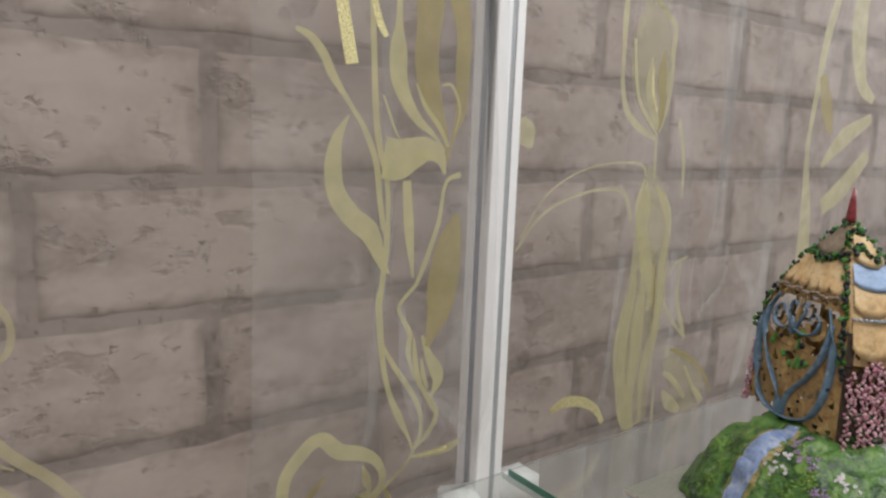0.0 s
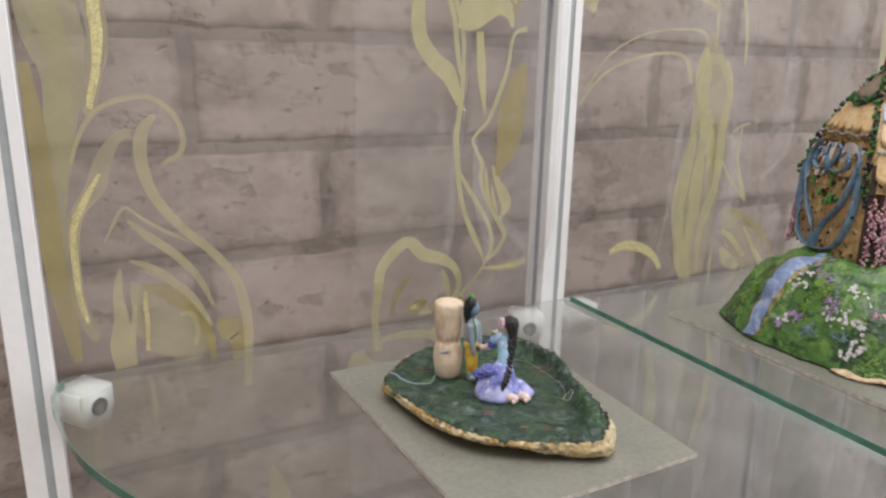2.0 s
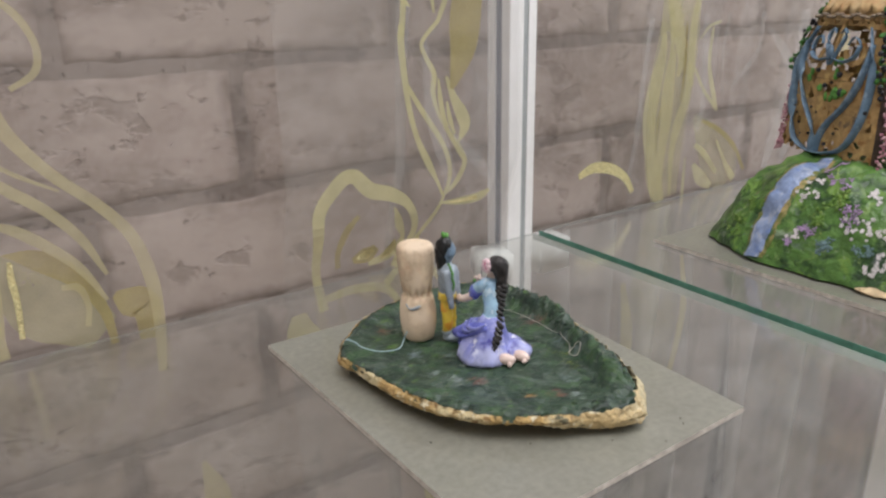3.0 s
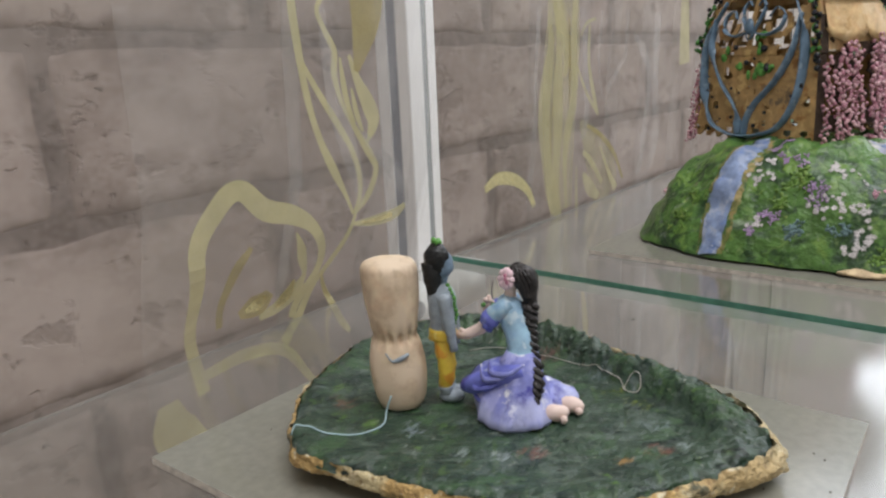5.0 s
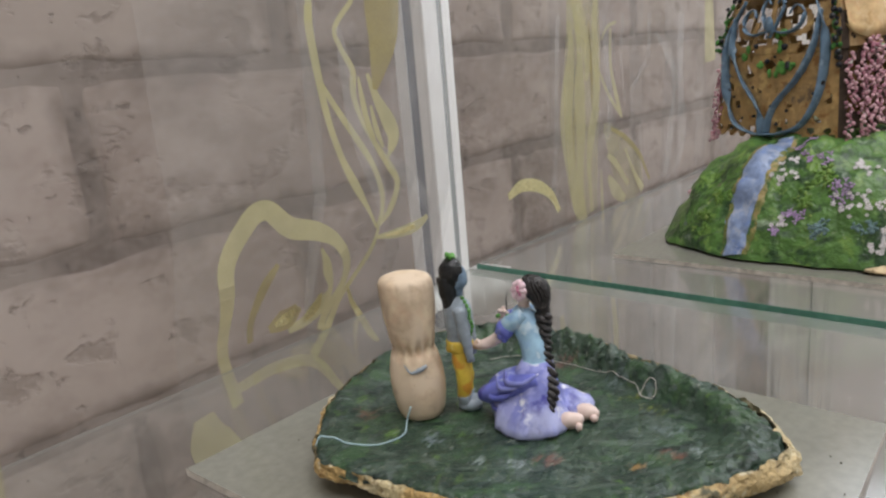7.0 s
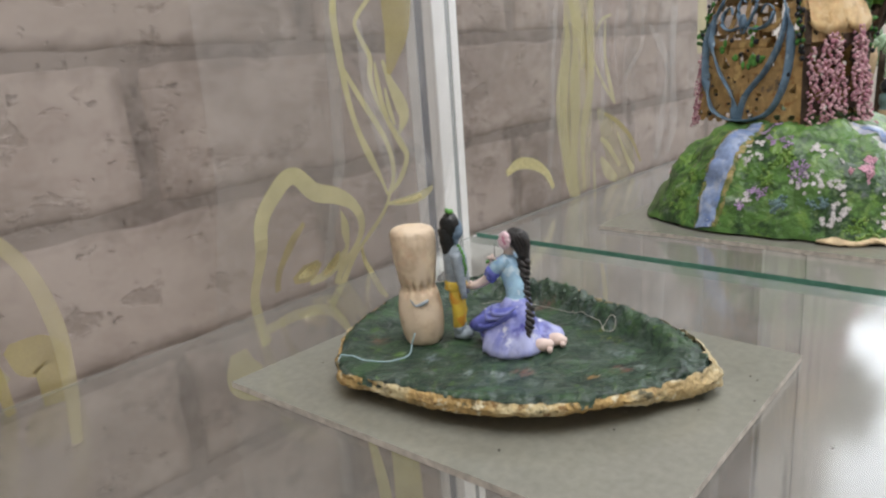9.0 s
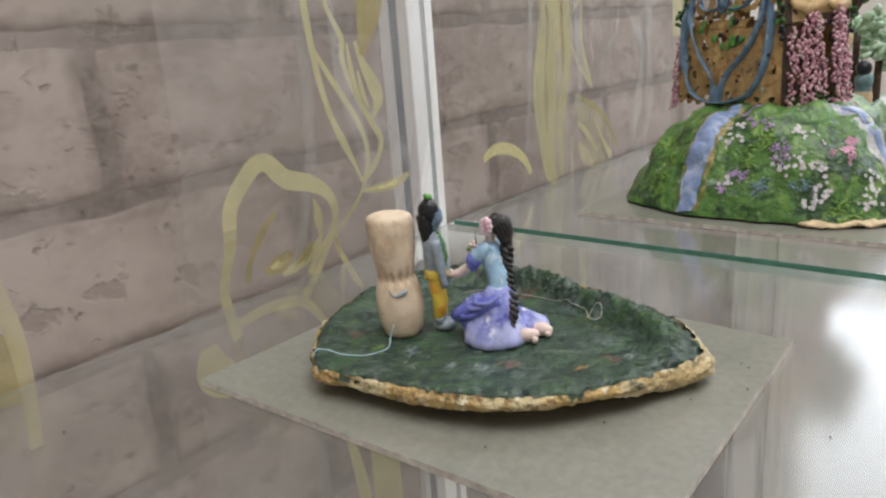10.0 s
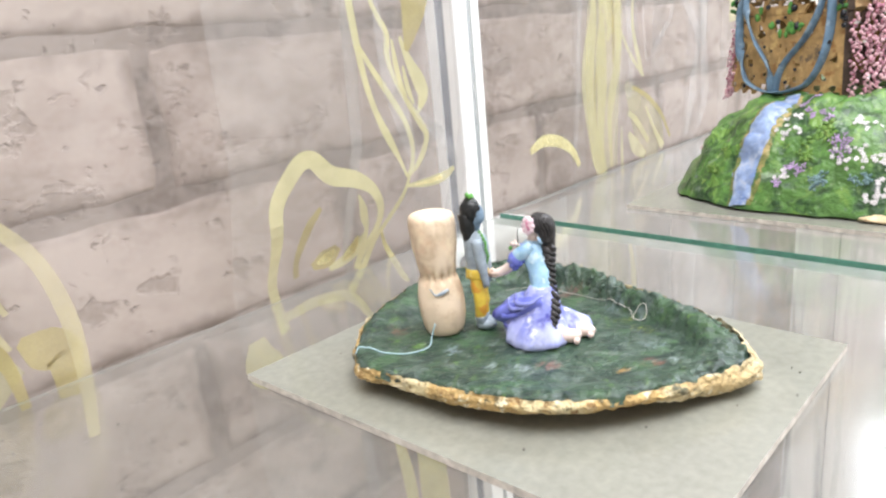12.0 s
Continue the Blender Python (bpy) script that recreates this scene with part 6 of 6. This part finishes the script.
front_lace = openwork(FRONT, T0, 0.158, 76, 92, lace, FILIGREE, "filigree_front", "pierced gold-brown lace")
openwork(RIGHT, T0, 0.140, 48, 70, lambda s, h: (lace(s * 0.7 + 0.1, h * 0.8) and noise.noise(Vector((s * 7, h * 9, 8))) > 0.08) or s < 0.07 or s > 0.93, DARKIRON, "filigree_side", "pierced dark brown lace")
openwork(BACK, T0, 0.150, 24, 30, lace, FILIGREE, "filigree_back", "")
openwork(LEFTF, T0, 0.150, 20, 30, lace, FILIGREE, "filigree_far_side", "")

# solid upper dome: four curved gores
for at, mat, name, zb in ((FRONT, CREAM, "gore", 0.156), (RIGHT, CREAM, "gore", 0.120), (BACK, CREAM, "gore", 0.148), (LEFTF, CREAM, "gore", 0.148)):
    bm = bmesh.new()
    grid = [[bm.verts.new(at(i / 10, zb + (T2 - zb) * j / 14, -0.0006)) for i in range(11)] for j in range(15)]
    for j in range(14):
        for i in range(10):
            bm.faces.new((grid[j][i], grid[j][i + 1], grid[j + 1][i + 1], grid[j + 1][i]))
    part(name, bm, mat, tower)


def scale_petal(at, s0, s1, ztop, zlow, mat, name="petal", label="", lobes=2):
    """A hanging petal with a rounded lower edge, a little proud of the dome."""
    bm = bmesh.new()
    top, low = [], []
    n = 12
    rows = []
    for j in range(6):
        w = j / 5
        row = []
        for i in range(n + 1):
            s = s0 + (s1 - s0) * i / n
            droop = abs(math.sin(math.pi * lobes * i / n)) ** 0.6
            z = ztop + (zlow - ztop) * w * (0.72 + 0.28 * droop)
            row.append(bm.verts.new(at(s, z, 0.0012 + 0.0022 * w)))
        rows.append(row)
    for a, b in zip(rows, rows[1:]):
        for i in range(n):
            bm.faces.new((a[i], a[i + 1], b[i + 1], b[i]))
    under = [bm.verts.new(at(s0 + (s1 - s0) * i / n, ztop + (zlow - ztop) * (0.72 + 0.28 * abs(math.sin(math.pi * lobes * i / n)) ** 0.6) + 0.001, 0.0008)) for i in range(n + 1)]
    for i in range(n):
        bm.faces.new((rows[-1][i], rows[-1][i + 1], under[i + 1], under[i]))
    part(name, bm, mat, tower, label)


for s0, s1 in ((0.04, 0.36), (0.34, 0.66), (0.64, 0.96)):
    scale_petal(FRONT, s0, s1, 0.182, 0.160, CREAM)
scale_petal(FRONT, 0.08, 0.92, 0.206, 0.184, TAUPE, "roof_flap", "taupe roof flap", 1)
for s0, s1 in ((0.03, 0.52), (0.48, 0.97)):
    scale_petal(RIGHT, s0, s1, 0.176, 0.150, CREAM, lobes=1)
    scale_petal(RIGHT, s0, s1, 0.152, 0.124, CREAM, lobes=1)
scale_petal(RIGHT, 0.02, 0.98, 0.182, 0.166, SKYSWAG, "blue_swag", "sky blue swag", 1)
scale_petal(RIGHT, 0.05, 0.95, 0.204, 0.180, CREAM, lobes=1)
bm = bmesh.new()
for i in range(15):
    blob(bm, RIGHT(0.03 + 0.94 * i / 14, 0.1492, 0.0036), (0.0020, 0.0014, 0.0011), (0, 0, 20 * i), 0, 7, 5)
part("grey_scallops", bm, SLATE, tower, "grey scalloped line")
bm = bmesh.new()
for i in range(17):
    blob(bm, FRONT(0.03 + 0.94 * i / 16, 0.1590 + 0.0010 * math.sin(i * 1.5), 0.0030), (0.0022, 0.0022, 0.0011), (0, 0, 20 * i), 0, 7, 5)
part("taupe_scallops", bm, TAUPE, tower, "taupe scalloped line")


def band(at, points, mat, name, label, flat=0.32):
    bm = bmesh.new()
    tube(bm, [(*at(s, z, 0.0018), r * 1.25) for s, z, r in points], 10, 6, 0, flat)
    part(name, bm, mat, front_lace, label)


for k in (1, -1):
    def S(s):
        return 0.5 + k * (s - 0.5)
    band(FRONT, [(S(0.50), 0.0690, 0.0022), (S(0.62), 0.0700, 0.0024), (S(0.78), 0.0760, 0.0026), (S(0.88), 0.0920, 0.0026), (S(0.92), 0.112, 0.0024), (S(0.91), 0.130, 0.0020), (S(0.84), 0.152, 0.0012)], RIBBON, "ribbon_loop", "slate blue ribbon")
    band(FRONT, [(S(0.52), 0.0700, 0.0020), (S(0.54), 0.0800, 0.0022), (S(0.60), 0.0900, 0.0024), (S(0.74), 0.104, 0.0024), (S(0.84), 0.122, 0.0022), (S(0.89), 0.142, 0.0016)], RIBBON, "ribbon_cross", "slate blue ribbon")
    band(FRONT, [(S(0.54), 0.132, 0.0012), (S(0.64), 0.1305, 0.0018), (S(0.74), 0.134, 0.0018), (S(0.77), 0.142, 0.0014), (S(0.70), 0.146, 0.0010), (S(0.65), 0.141, 0.0008)], RIBBON, "ribbon_curl", "slate blue curl")
    band(FRONT, [(S(0.51), 0.128, 0.0010), (S(0.56), 0.137, 0.0014), (S(0.60), 0.146, 0.0014), (S(0.57), 0.151, 0.0010), (S(0.53), 0.148, 0.0007)], RIBBON, "ribbon_curl", "slate blue curl")
bm = bmesh.new()
blob(bm, FRONT(0.5, 0.136, 0.0030), (0.0030, 0.0016, 0.0050), (0, 0, 66), 0, 10, 7)
part("bud", bm, RIBBON, front_lace, "slate blue bud")
bm = bmesh.new()
rng = random.Random(11)
for i in range(26):
    size = rng.uniform(0.0016, 0.0026) if i < 6 else rng.uniform(0.0006, 0.0013)
    blob(bm, FRONT(rng.uniform(0.05, 0.62 if i < 6 else 0.95), rng.uniform(0.090 if i < 6 else 0.072, 0.125), 0.0010), (size, size, size), (0, 0, 0), 0, 9, 6)
tagged(part("black_seeds", bm, BERRY, front_lace, "scattered black seeds"), kind="stuff")
bm = bmesh.new()
for i in range(16):
    blob(bm, FRONT(rng.uniform(0.30, 0.75), rng.uniform(0.104, 0.132), 0.0006), (rng.uniform(0.0015, 0.0032), 0.0012, rng.uniform(0.0015, 0.0030)), (0, 0, 66), 0, 7, 5, 0.0004)
tagged(part("olive_leaves", bm, LEAF, front_lace, "olive green painted leaves"), kind="stuff")

# bead strands hanging over the side face, and trailing down the far edge
rng = random.Random(5)
for n, (s, ztop, zlow) in enumerate([(0.05, 0.116, 0.060), (0.12, 0.108, 0.086), (0.19, 0.120, 0.066), (0.26, 0.124, 0.058), (0.33, 0.124, 0.070), (0.40, 0.119, 0.080), (0.47, 0.096, 0.072), (0.62, 0.124, 0.082), (0.69, 0.128, 0.072), (0.76, 0.128, 0.068), (0.83, 0.118, 0.070), (0.92, 0.096, 0.068)]):
    bm = bmesh.new()
    z = ztop
    while z > zlow:
        blob(bm, RIGHT(s + rng.uniform(-0.03, 0.03), z, 0.0034 + rng.uniform(-0.0010, 0.0018)), (rng.uniform(0.0008, 0.0014),) * 3, (0, 0, 0), 0, 7, 5)
        z -= rng.uniform(0.0008, 0.0017)
    tagged(part("bead_strand", bm, BEAD, tower, "hanging strand of pink beads"), kind="stuff")
for n, (s, ztop, zlow) in enumerate([(0.97, 0.120, 0.064), (1.0, 0.112, 0.062), (1.03, 0.100, 0.060)]):
    bm = bmesh.new()
    z = ztop
    while z > zlow:
        blob(bm, FRONT(s + rng.uniform(-0.02, 0.02), z, 0.0010 + rng.uniform(-0.001, 0.0014)), (rng.uniform(0.0009, 0.0015),) * 3, (0, 0, 0), 0, 7, 5)
        z -= rng.uniform(0.0018, 0.0030)
    tagged(part("bead_strand", bm, BEAD, tower, "hanging strand of pink beads"), kind="stuff")
bm = bmesh.new()
for i in range(34):
    w = rng.random()
    x, y = 0.404 - 0.024 * w + rng.uniform(-0.004, 0.004), 0.200 + 0.006 * w
    blob(bm, (x, min(y, 0.208), hill_z(x, min(y, 0.208)) + 0.0016), (rng.uniform(0.0009, 0.0015),) * 3, (0, 0, 0), 0, 7, 5)
tagged(part("fallen_beads", bm, BEAD, tower, "pink beads trailing on the hill"), kind="stuff")
bm = bmesh.new()
for i in range(26):
    x, y = 0.404 + rng.uniform(-0.012, 0.016), 0.086 + rng.uniform(-0.010, 0.006)
    blob(bm, (x, y, hill_z(x, y) + 0.0018), (rng.uniform(0.0009, 0.0015),) * 3, (0, 0, 0), 0, 7, 5)
tagged(part("fallen_beads", bm, BEAD, tower, "pink beads lying at the foot"), kind="stuff")


# ivy on the four edges and across the dome
def ivy(path, count, spread, name, label):
    green, black = bmesh.new(), bmesh.new()
    for i in range(count):
        at, s, z = path(i / (count - 1))
        p = at(s, z, 0.0022) + Vector((rng.uniform(-1, 1), rng.uniform(-1, 1), rng.uniform(-1, 1))) * spread
        if rng.random() < 0.62:
            blob(green, p, (rng.uniform(0.0016, 0.0026), rng.uniform(0.0012, 0.002), rng.uniform(0.0006, 0.0010)), (rng.uniform(0, 180), rng.uniform(0, 90), rng.uniform(0, 180)), 0, 7, 4, 0.0004)
        else:
            blob(black, p, (rng.uniform(0.0012, 0.0019),) * 3, (0, 0, 0), 0, 7, 5)
    tagged(part("ivy_leaves", green, IVY, tower, label), kind="stuff")
    tagged(part("ivy_berries", black, BERRY, tower, "black berries in the ivy"), kind="stuff")


ivy(lambda w: (FRONT, 0.01, 0.112 + 0.094 * w), 84, 0.0022, "ivy", "green ivy along the edge")
ivy(lambda w: (FRONT, 0.99, 0.122 + 0.086 * w), 60, 0.0018, "ivy", "green ivy along the edge")
ivy(lambda w: (RIGHT, 0.99, 0.112 + 0.096 * w), 70, 0.0020, "ivy", "green ivy along the edge")
ivy(lambda w: (FRONT, 0.05 + 0.9 * w, 0.1835 + 0.002 * math.sin(w * 9)), 60, 0.0022, "ivy", "green ivy across the dome")
ivy(lambda w: (RIGHT, 0.05 + 0.9 * w, 0.1885 + 0.004 * math.sin(w * 7)), 44, 0.0022, "ivy", "green ivy across the dome")
ivy(lambda w: (RIGHT, 0.10 + 0.8 * w, 0.202), 20, 0.0022, "ivy", "green ivy round the top")
apex = MID4 + Vector((0, 0, T2 - 0.002))
bm = bmesh.new()
lathe(bm, apex, [(0.0036, 0.0), (0.0034, 0.004), (0.0022, 0.014), (0.0006, 0.0235)], 14)
part("finial", bm, RED, tower, "dark red pointed finial")

# ---- little tree beside the tower ----
tree = holder("clay_tree", (0.443, 0.096, 0.05), "clay tree with dark trunk and bright green crown", "tree")
bm = bmesh.new()
tube(bm, [(0.443, 0.096, 0.050, 0.0066), (0.441, 0.097, 0.080, 0.0052), (0.442, 0.096, 0.105, 0.0046), (0.446, 0.094, 0.126, 0.0046), (0.456, 0.092, 0.150, 0.0030)], 12, 5)
for du, dv, dz in ((-0.010, 0.016, 0.030), (0.014, -0.014, 0.028), (0.020, 0.010, 0.034), (-0.008, -0.014, 0.032)):
    tube(bm, [(0.444, 0.095, 0.116, 0.0034), (0.444 + du * 0.5, 0.095 + dv * 0.5, 0.116 + dz * 0.45, 0.0022), (0.444 + du, 0.095 + dv, 0.116 + dz, 0.0012)], 8)
part("trunk", bm, BARK, tree, "dark brown trunk")
CROWN = patched("crown_green_paint", (0.10, 0.26, 0.03), [((0.045, 0.14, 0.02), 110, 0.5, 2), ((0.22, 0.38, 0.07), 130, 0.58, 3)], 0.45, 0.9, 0.0014, 200)
bm = bmesh.new()
rng = random.Random(9)
for i in range(320):
    a, b, r = rng.uniform(0, 6.28), rng.uniform(-1, 1), rng.uniform(0.55, 1.0)
    p = Vector((0.466, 0.097, 0.166)) + Vector((0.036 * r * math.cos(a) * math.sqrt(1 - b * b), 0.036 * r * math.sin(a) * math.sqrt(1 - b * b), 0.038 * r * b))
    blob(bm, p, (rng.uniform(0.003, 0.007), rng.uniform(0.003, 0.006), rng.uniform(0.0015, 0.003)), (rng.uniform(0, 90), rng.uniform(0, 90), rng.uniform(0, 180)), 0, 8, 6, 0.0012)
part("crown", bm, CROWN, tree, "bright green crown of clay leaves")

# ---- pieces farther along the shelf ----
far_hill = holder("pale_hill", (0.64, 0.12, 0.0), "low whitish green clay hill on the glass shelf", "hill")
bm = bmesh.new()
rings = []
for i in range(14):
    f = (0.06 + 0.94 * i / 13)
    ring = []
    for k in range(48):
        a = 2 * math.pi * k / 48
        q = Vector((0.645 + 0.095 * f * math.cos(a), 0.13 + 0.11 * f * math.sin(a), 0.001 + 0.046 * (1 - f ** 3)))
        q += noise.noise_vector(q * 50) * 0.004 * (1 - 0.6 * f)
        q.z = max(q.z, 0.0006)
        ring.append(bm.verts.new(q))
    rings.append(ring)
bm.faces.new(rings[0])
for a, b in zip(rings, rings[1:]):
    for k in range(48):
        bm.faces.new((a[k], a[(k + 1) % 48], b[(k + 1) % 48], b[k]))
PALE_HILL = patched("pale_hill_paint", (0.50, 0.52, 0.48), [((0.13, 0.26, 0.09), 45, 0.52, 1), ((0.62, 0.63, 0.66), 60, 0.56, 2), ((0.08, 0.12, 0.09), 90, 0.62, 3)], 0.5, 0.7)
part("hillside", bm, PALE_HILL, far_hill)
TAN = material("tan_clay", (0.52, 0.38, 0.24), 0.6, var=0.12, scale=120)
column = holder("tan_column", (0.600, 0.128, 0.040), "tan clay column on the pale hill", "column")
bm = bmesh.new()
lathe(bm, (0.600, 0.128, 0.040), [(0.0085, 0), (0.0080, 0.02), (0.0088, 0.035), (0.0105, 0.048), (0.0118, 0.060), (0.0100, 0.068), (0.006, 0.070)], 20, wobble=0.08)
part("shaft", bm, TAN, column)
bm = bmesh.new()
blob(bm, (0.5915, 0.1225, 0.0880), (0.0040, 0.0040, 0.0032), mi=0)
part("dark_knob", bm, BERRY, column, "dark round knob")
bm = bmesh.new()
lathe(bm, (0.588, 0.103, 0.036), [(0.010, 0), (0.0105, 0.010), (0.0115, 0.022), (0.010, 0.030), (0.0088, 0.034), (0.011, 0.040), (0.0108, 0.048), (0.006, 0.054)], 18, wobble=0.06)
for f_ in bm.faces:
    f_.material_index = 0 if f_.calc_center_median().z < 0.0665 else 1
blob(bm, (0.586, 0.104, 0.0955), (0.0098, 0.0098, 0.0105), mi=2, u=14, v=10, rough=0.0006)
for v in bm.verts:
    v.co = Vector((0.588, 0.103, 0.036)) + (v.co - Vector((0.588, 0.103, 0.036))) * 0.66
thing("small_figurine", bm, [TAN, TEAL_PAINT, BERRY], "small tan and teal clay figurine with black hair", "figurine")
PALE_LEAF = patched("pale_leaf", (0.34, 0.47, 0.32), [((0.58, 0.65, 0.55), 90, 0.55, 2), ((0.05, 0.17, 0.05), 80, 0.58, 4)], 0.5, 0.7)
for n, (x, y, z, r, count) in enumerate(((0.640, 0.120, 0.105, 0.030, 60), (0.620, 0.098, 0.085, 0.018, 34), (0.625, 0.188, 0.058, 0.024, 70))):
    bush = holder("clay_bush", (x, y, 0.04), "pale green clay bush on the pale hill", "bush", "clay bushes")
    leaves, stem = bmesh.new(), bmesh.new()
    tube(stem, [(x, y, 0.030, 0.004), (x, y, z, 0.003)], 8)
    rr = random.Random(n)
    for i in range(count):
        a, b, q = rr.uniform(0, 6.28), rr.uniform(-1, 1), rr.uniform(0.4, 1.0)
        p = Vector((x, y, z)) + Vector((r * q * math.cos(a), r * q * math.sin(a), r * 0.7 * q * b))
        blob(leaves, p, (rr.uniform(0.004, 0.008), rr.uniform(0.003, 0.006), rr.uniform(0.002, 0.004)), (rr.uniform(0, 90), rr.uniform(0, 90), rr.uniform(0, 180)), 0, 7, 5, 0.001)
    part("stem", stem, BARK, bush, "dark stem")
    part("leaves", leaves, PALE_LEAF, bush)

# ---- dust on the glass ----
DUST = material("grey_dust", (0.10, 0.09, 0.08), 0.9, var=0.2)
rng = random.Random(21)
bm = bmesh.new()
for i in range(130):
    x, y = rng.uniform(-0.12, 0.245), rng.uniform(0.0, 0.29)
    if 0.0 < x < 0.165 and 0.04 < y < 0.24:
        continue
    r = rng.uniform(0.0002, 0.0006)
    blob(bm, (x, y, 0.0004), (r, r * rng.uniform(0.6, 1.2), 0.0003), (0, 0, rng.uniform(0, 180)), 0, 6, 4)
thing("dust", bm, DUST, "fine dark dust specks on the glass shelf", "dust", kind="stuff")
bm = bmesh.new()
for i in range(26):
    x, y = rng.uniform(0.015, 0.15), rng.uniform(0.05, 0.225)
    r = rng.uniform(0.0002, 0.0005)
    blob(bm, (x, y, 0.0033), (r, r, 0.0003), (0, 0, 0), 0, 6, 4)
thing("dust", bm, DUST, "fine dark dust specks on the grey board", "dust", kind="stuff")


# ---- bricks of the wall ----
PITCH_X, PITCH_Z, JOINT = 0.222, 0.0832, 0.0075
for row in range(-5, 9):
    z0 = 0.0555 + row * PITCH_Z
    shift = 0.047 if row % 2 == 0 else 0.056 + PITCH_X / 2
    for k in range(-2, 5):
        x0 = shift + k * PITCH_X + JOINT / 2
        w, hgt = min(PITCH_X - JOINT, 1.098 - x0), PITCH_Z - JOINT
        if w < 0.02:
            continue
        rng = random.Random(row * 31 + k)
        bm = bmesh.new()
        xs = [0.0, 0.0022, 0.006] + [w * k / 14 for k in range(1, 14)] + [w - 0.006, w - 0.0022, w]
        zs = [0.0, 0.0018, 0.005] + [hgt * k / 6 for k in range(1, 6)] + [hgt - 0.005, hgt - 0.0018, hgt]
        nx, nz = len(xs) - 1, len(zs) - 1
        grid = [[None] * (nz + 1) for _ in range(nx + 1)]
        for i in range(nx + 1):
            for j in range(nz + 1):
                inside = min(i, nx - i, j, nz - j)
                at = Vector((x0 + xs[i], 0, z0 + zs[j]))
                chip = 0.0026 * noise.noise(at * 28) + 0.0018 * noise.noise(at * 110)
                jx = chip * (1 if i < nx / 2 else -1) if min(i, nx - i) < 2 else 0.0
                jz = chip * (1 if j < nz / 2 else -1) if min(j, nz - j) < 2 else 0.0
                y = (0.0012, 0.0005, 0.0001)[inside] if inside < 3 else 0.0
                y += 0.0002 * noise.noise(at * 60)
                grid[i][j] = bm.verts.new((xs[i] + jx, y, zs[j] + jz))
        for i in range(nx):
            for j in range(nz):
                bm.faces.new((grid[i][j], grid[i + 1][j], grid[i + 1][j + 1], grid[i][j + 1]))
        bmesh.ops.recalc_face_normals(bm, faces=bm.faces[:])
        ob = new("brick", finish("brick", bm, BRICK))
        ob.parent = brick_wall
        ob.location = (x0, WALL_Y, z0 + JOINT / 2)
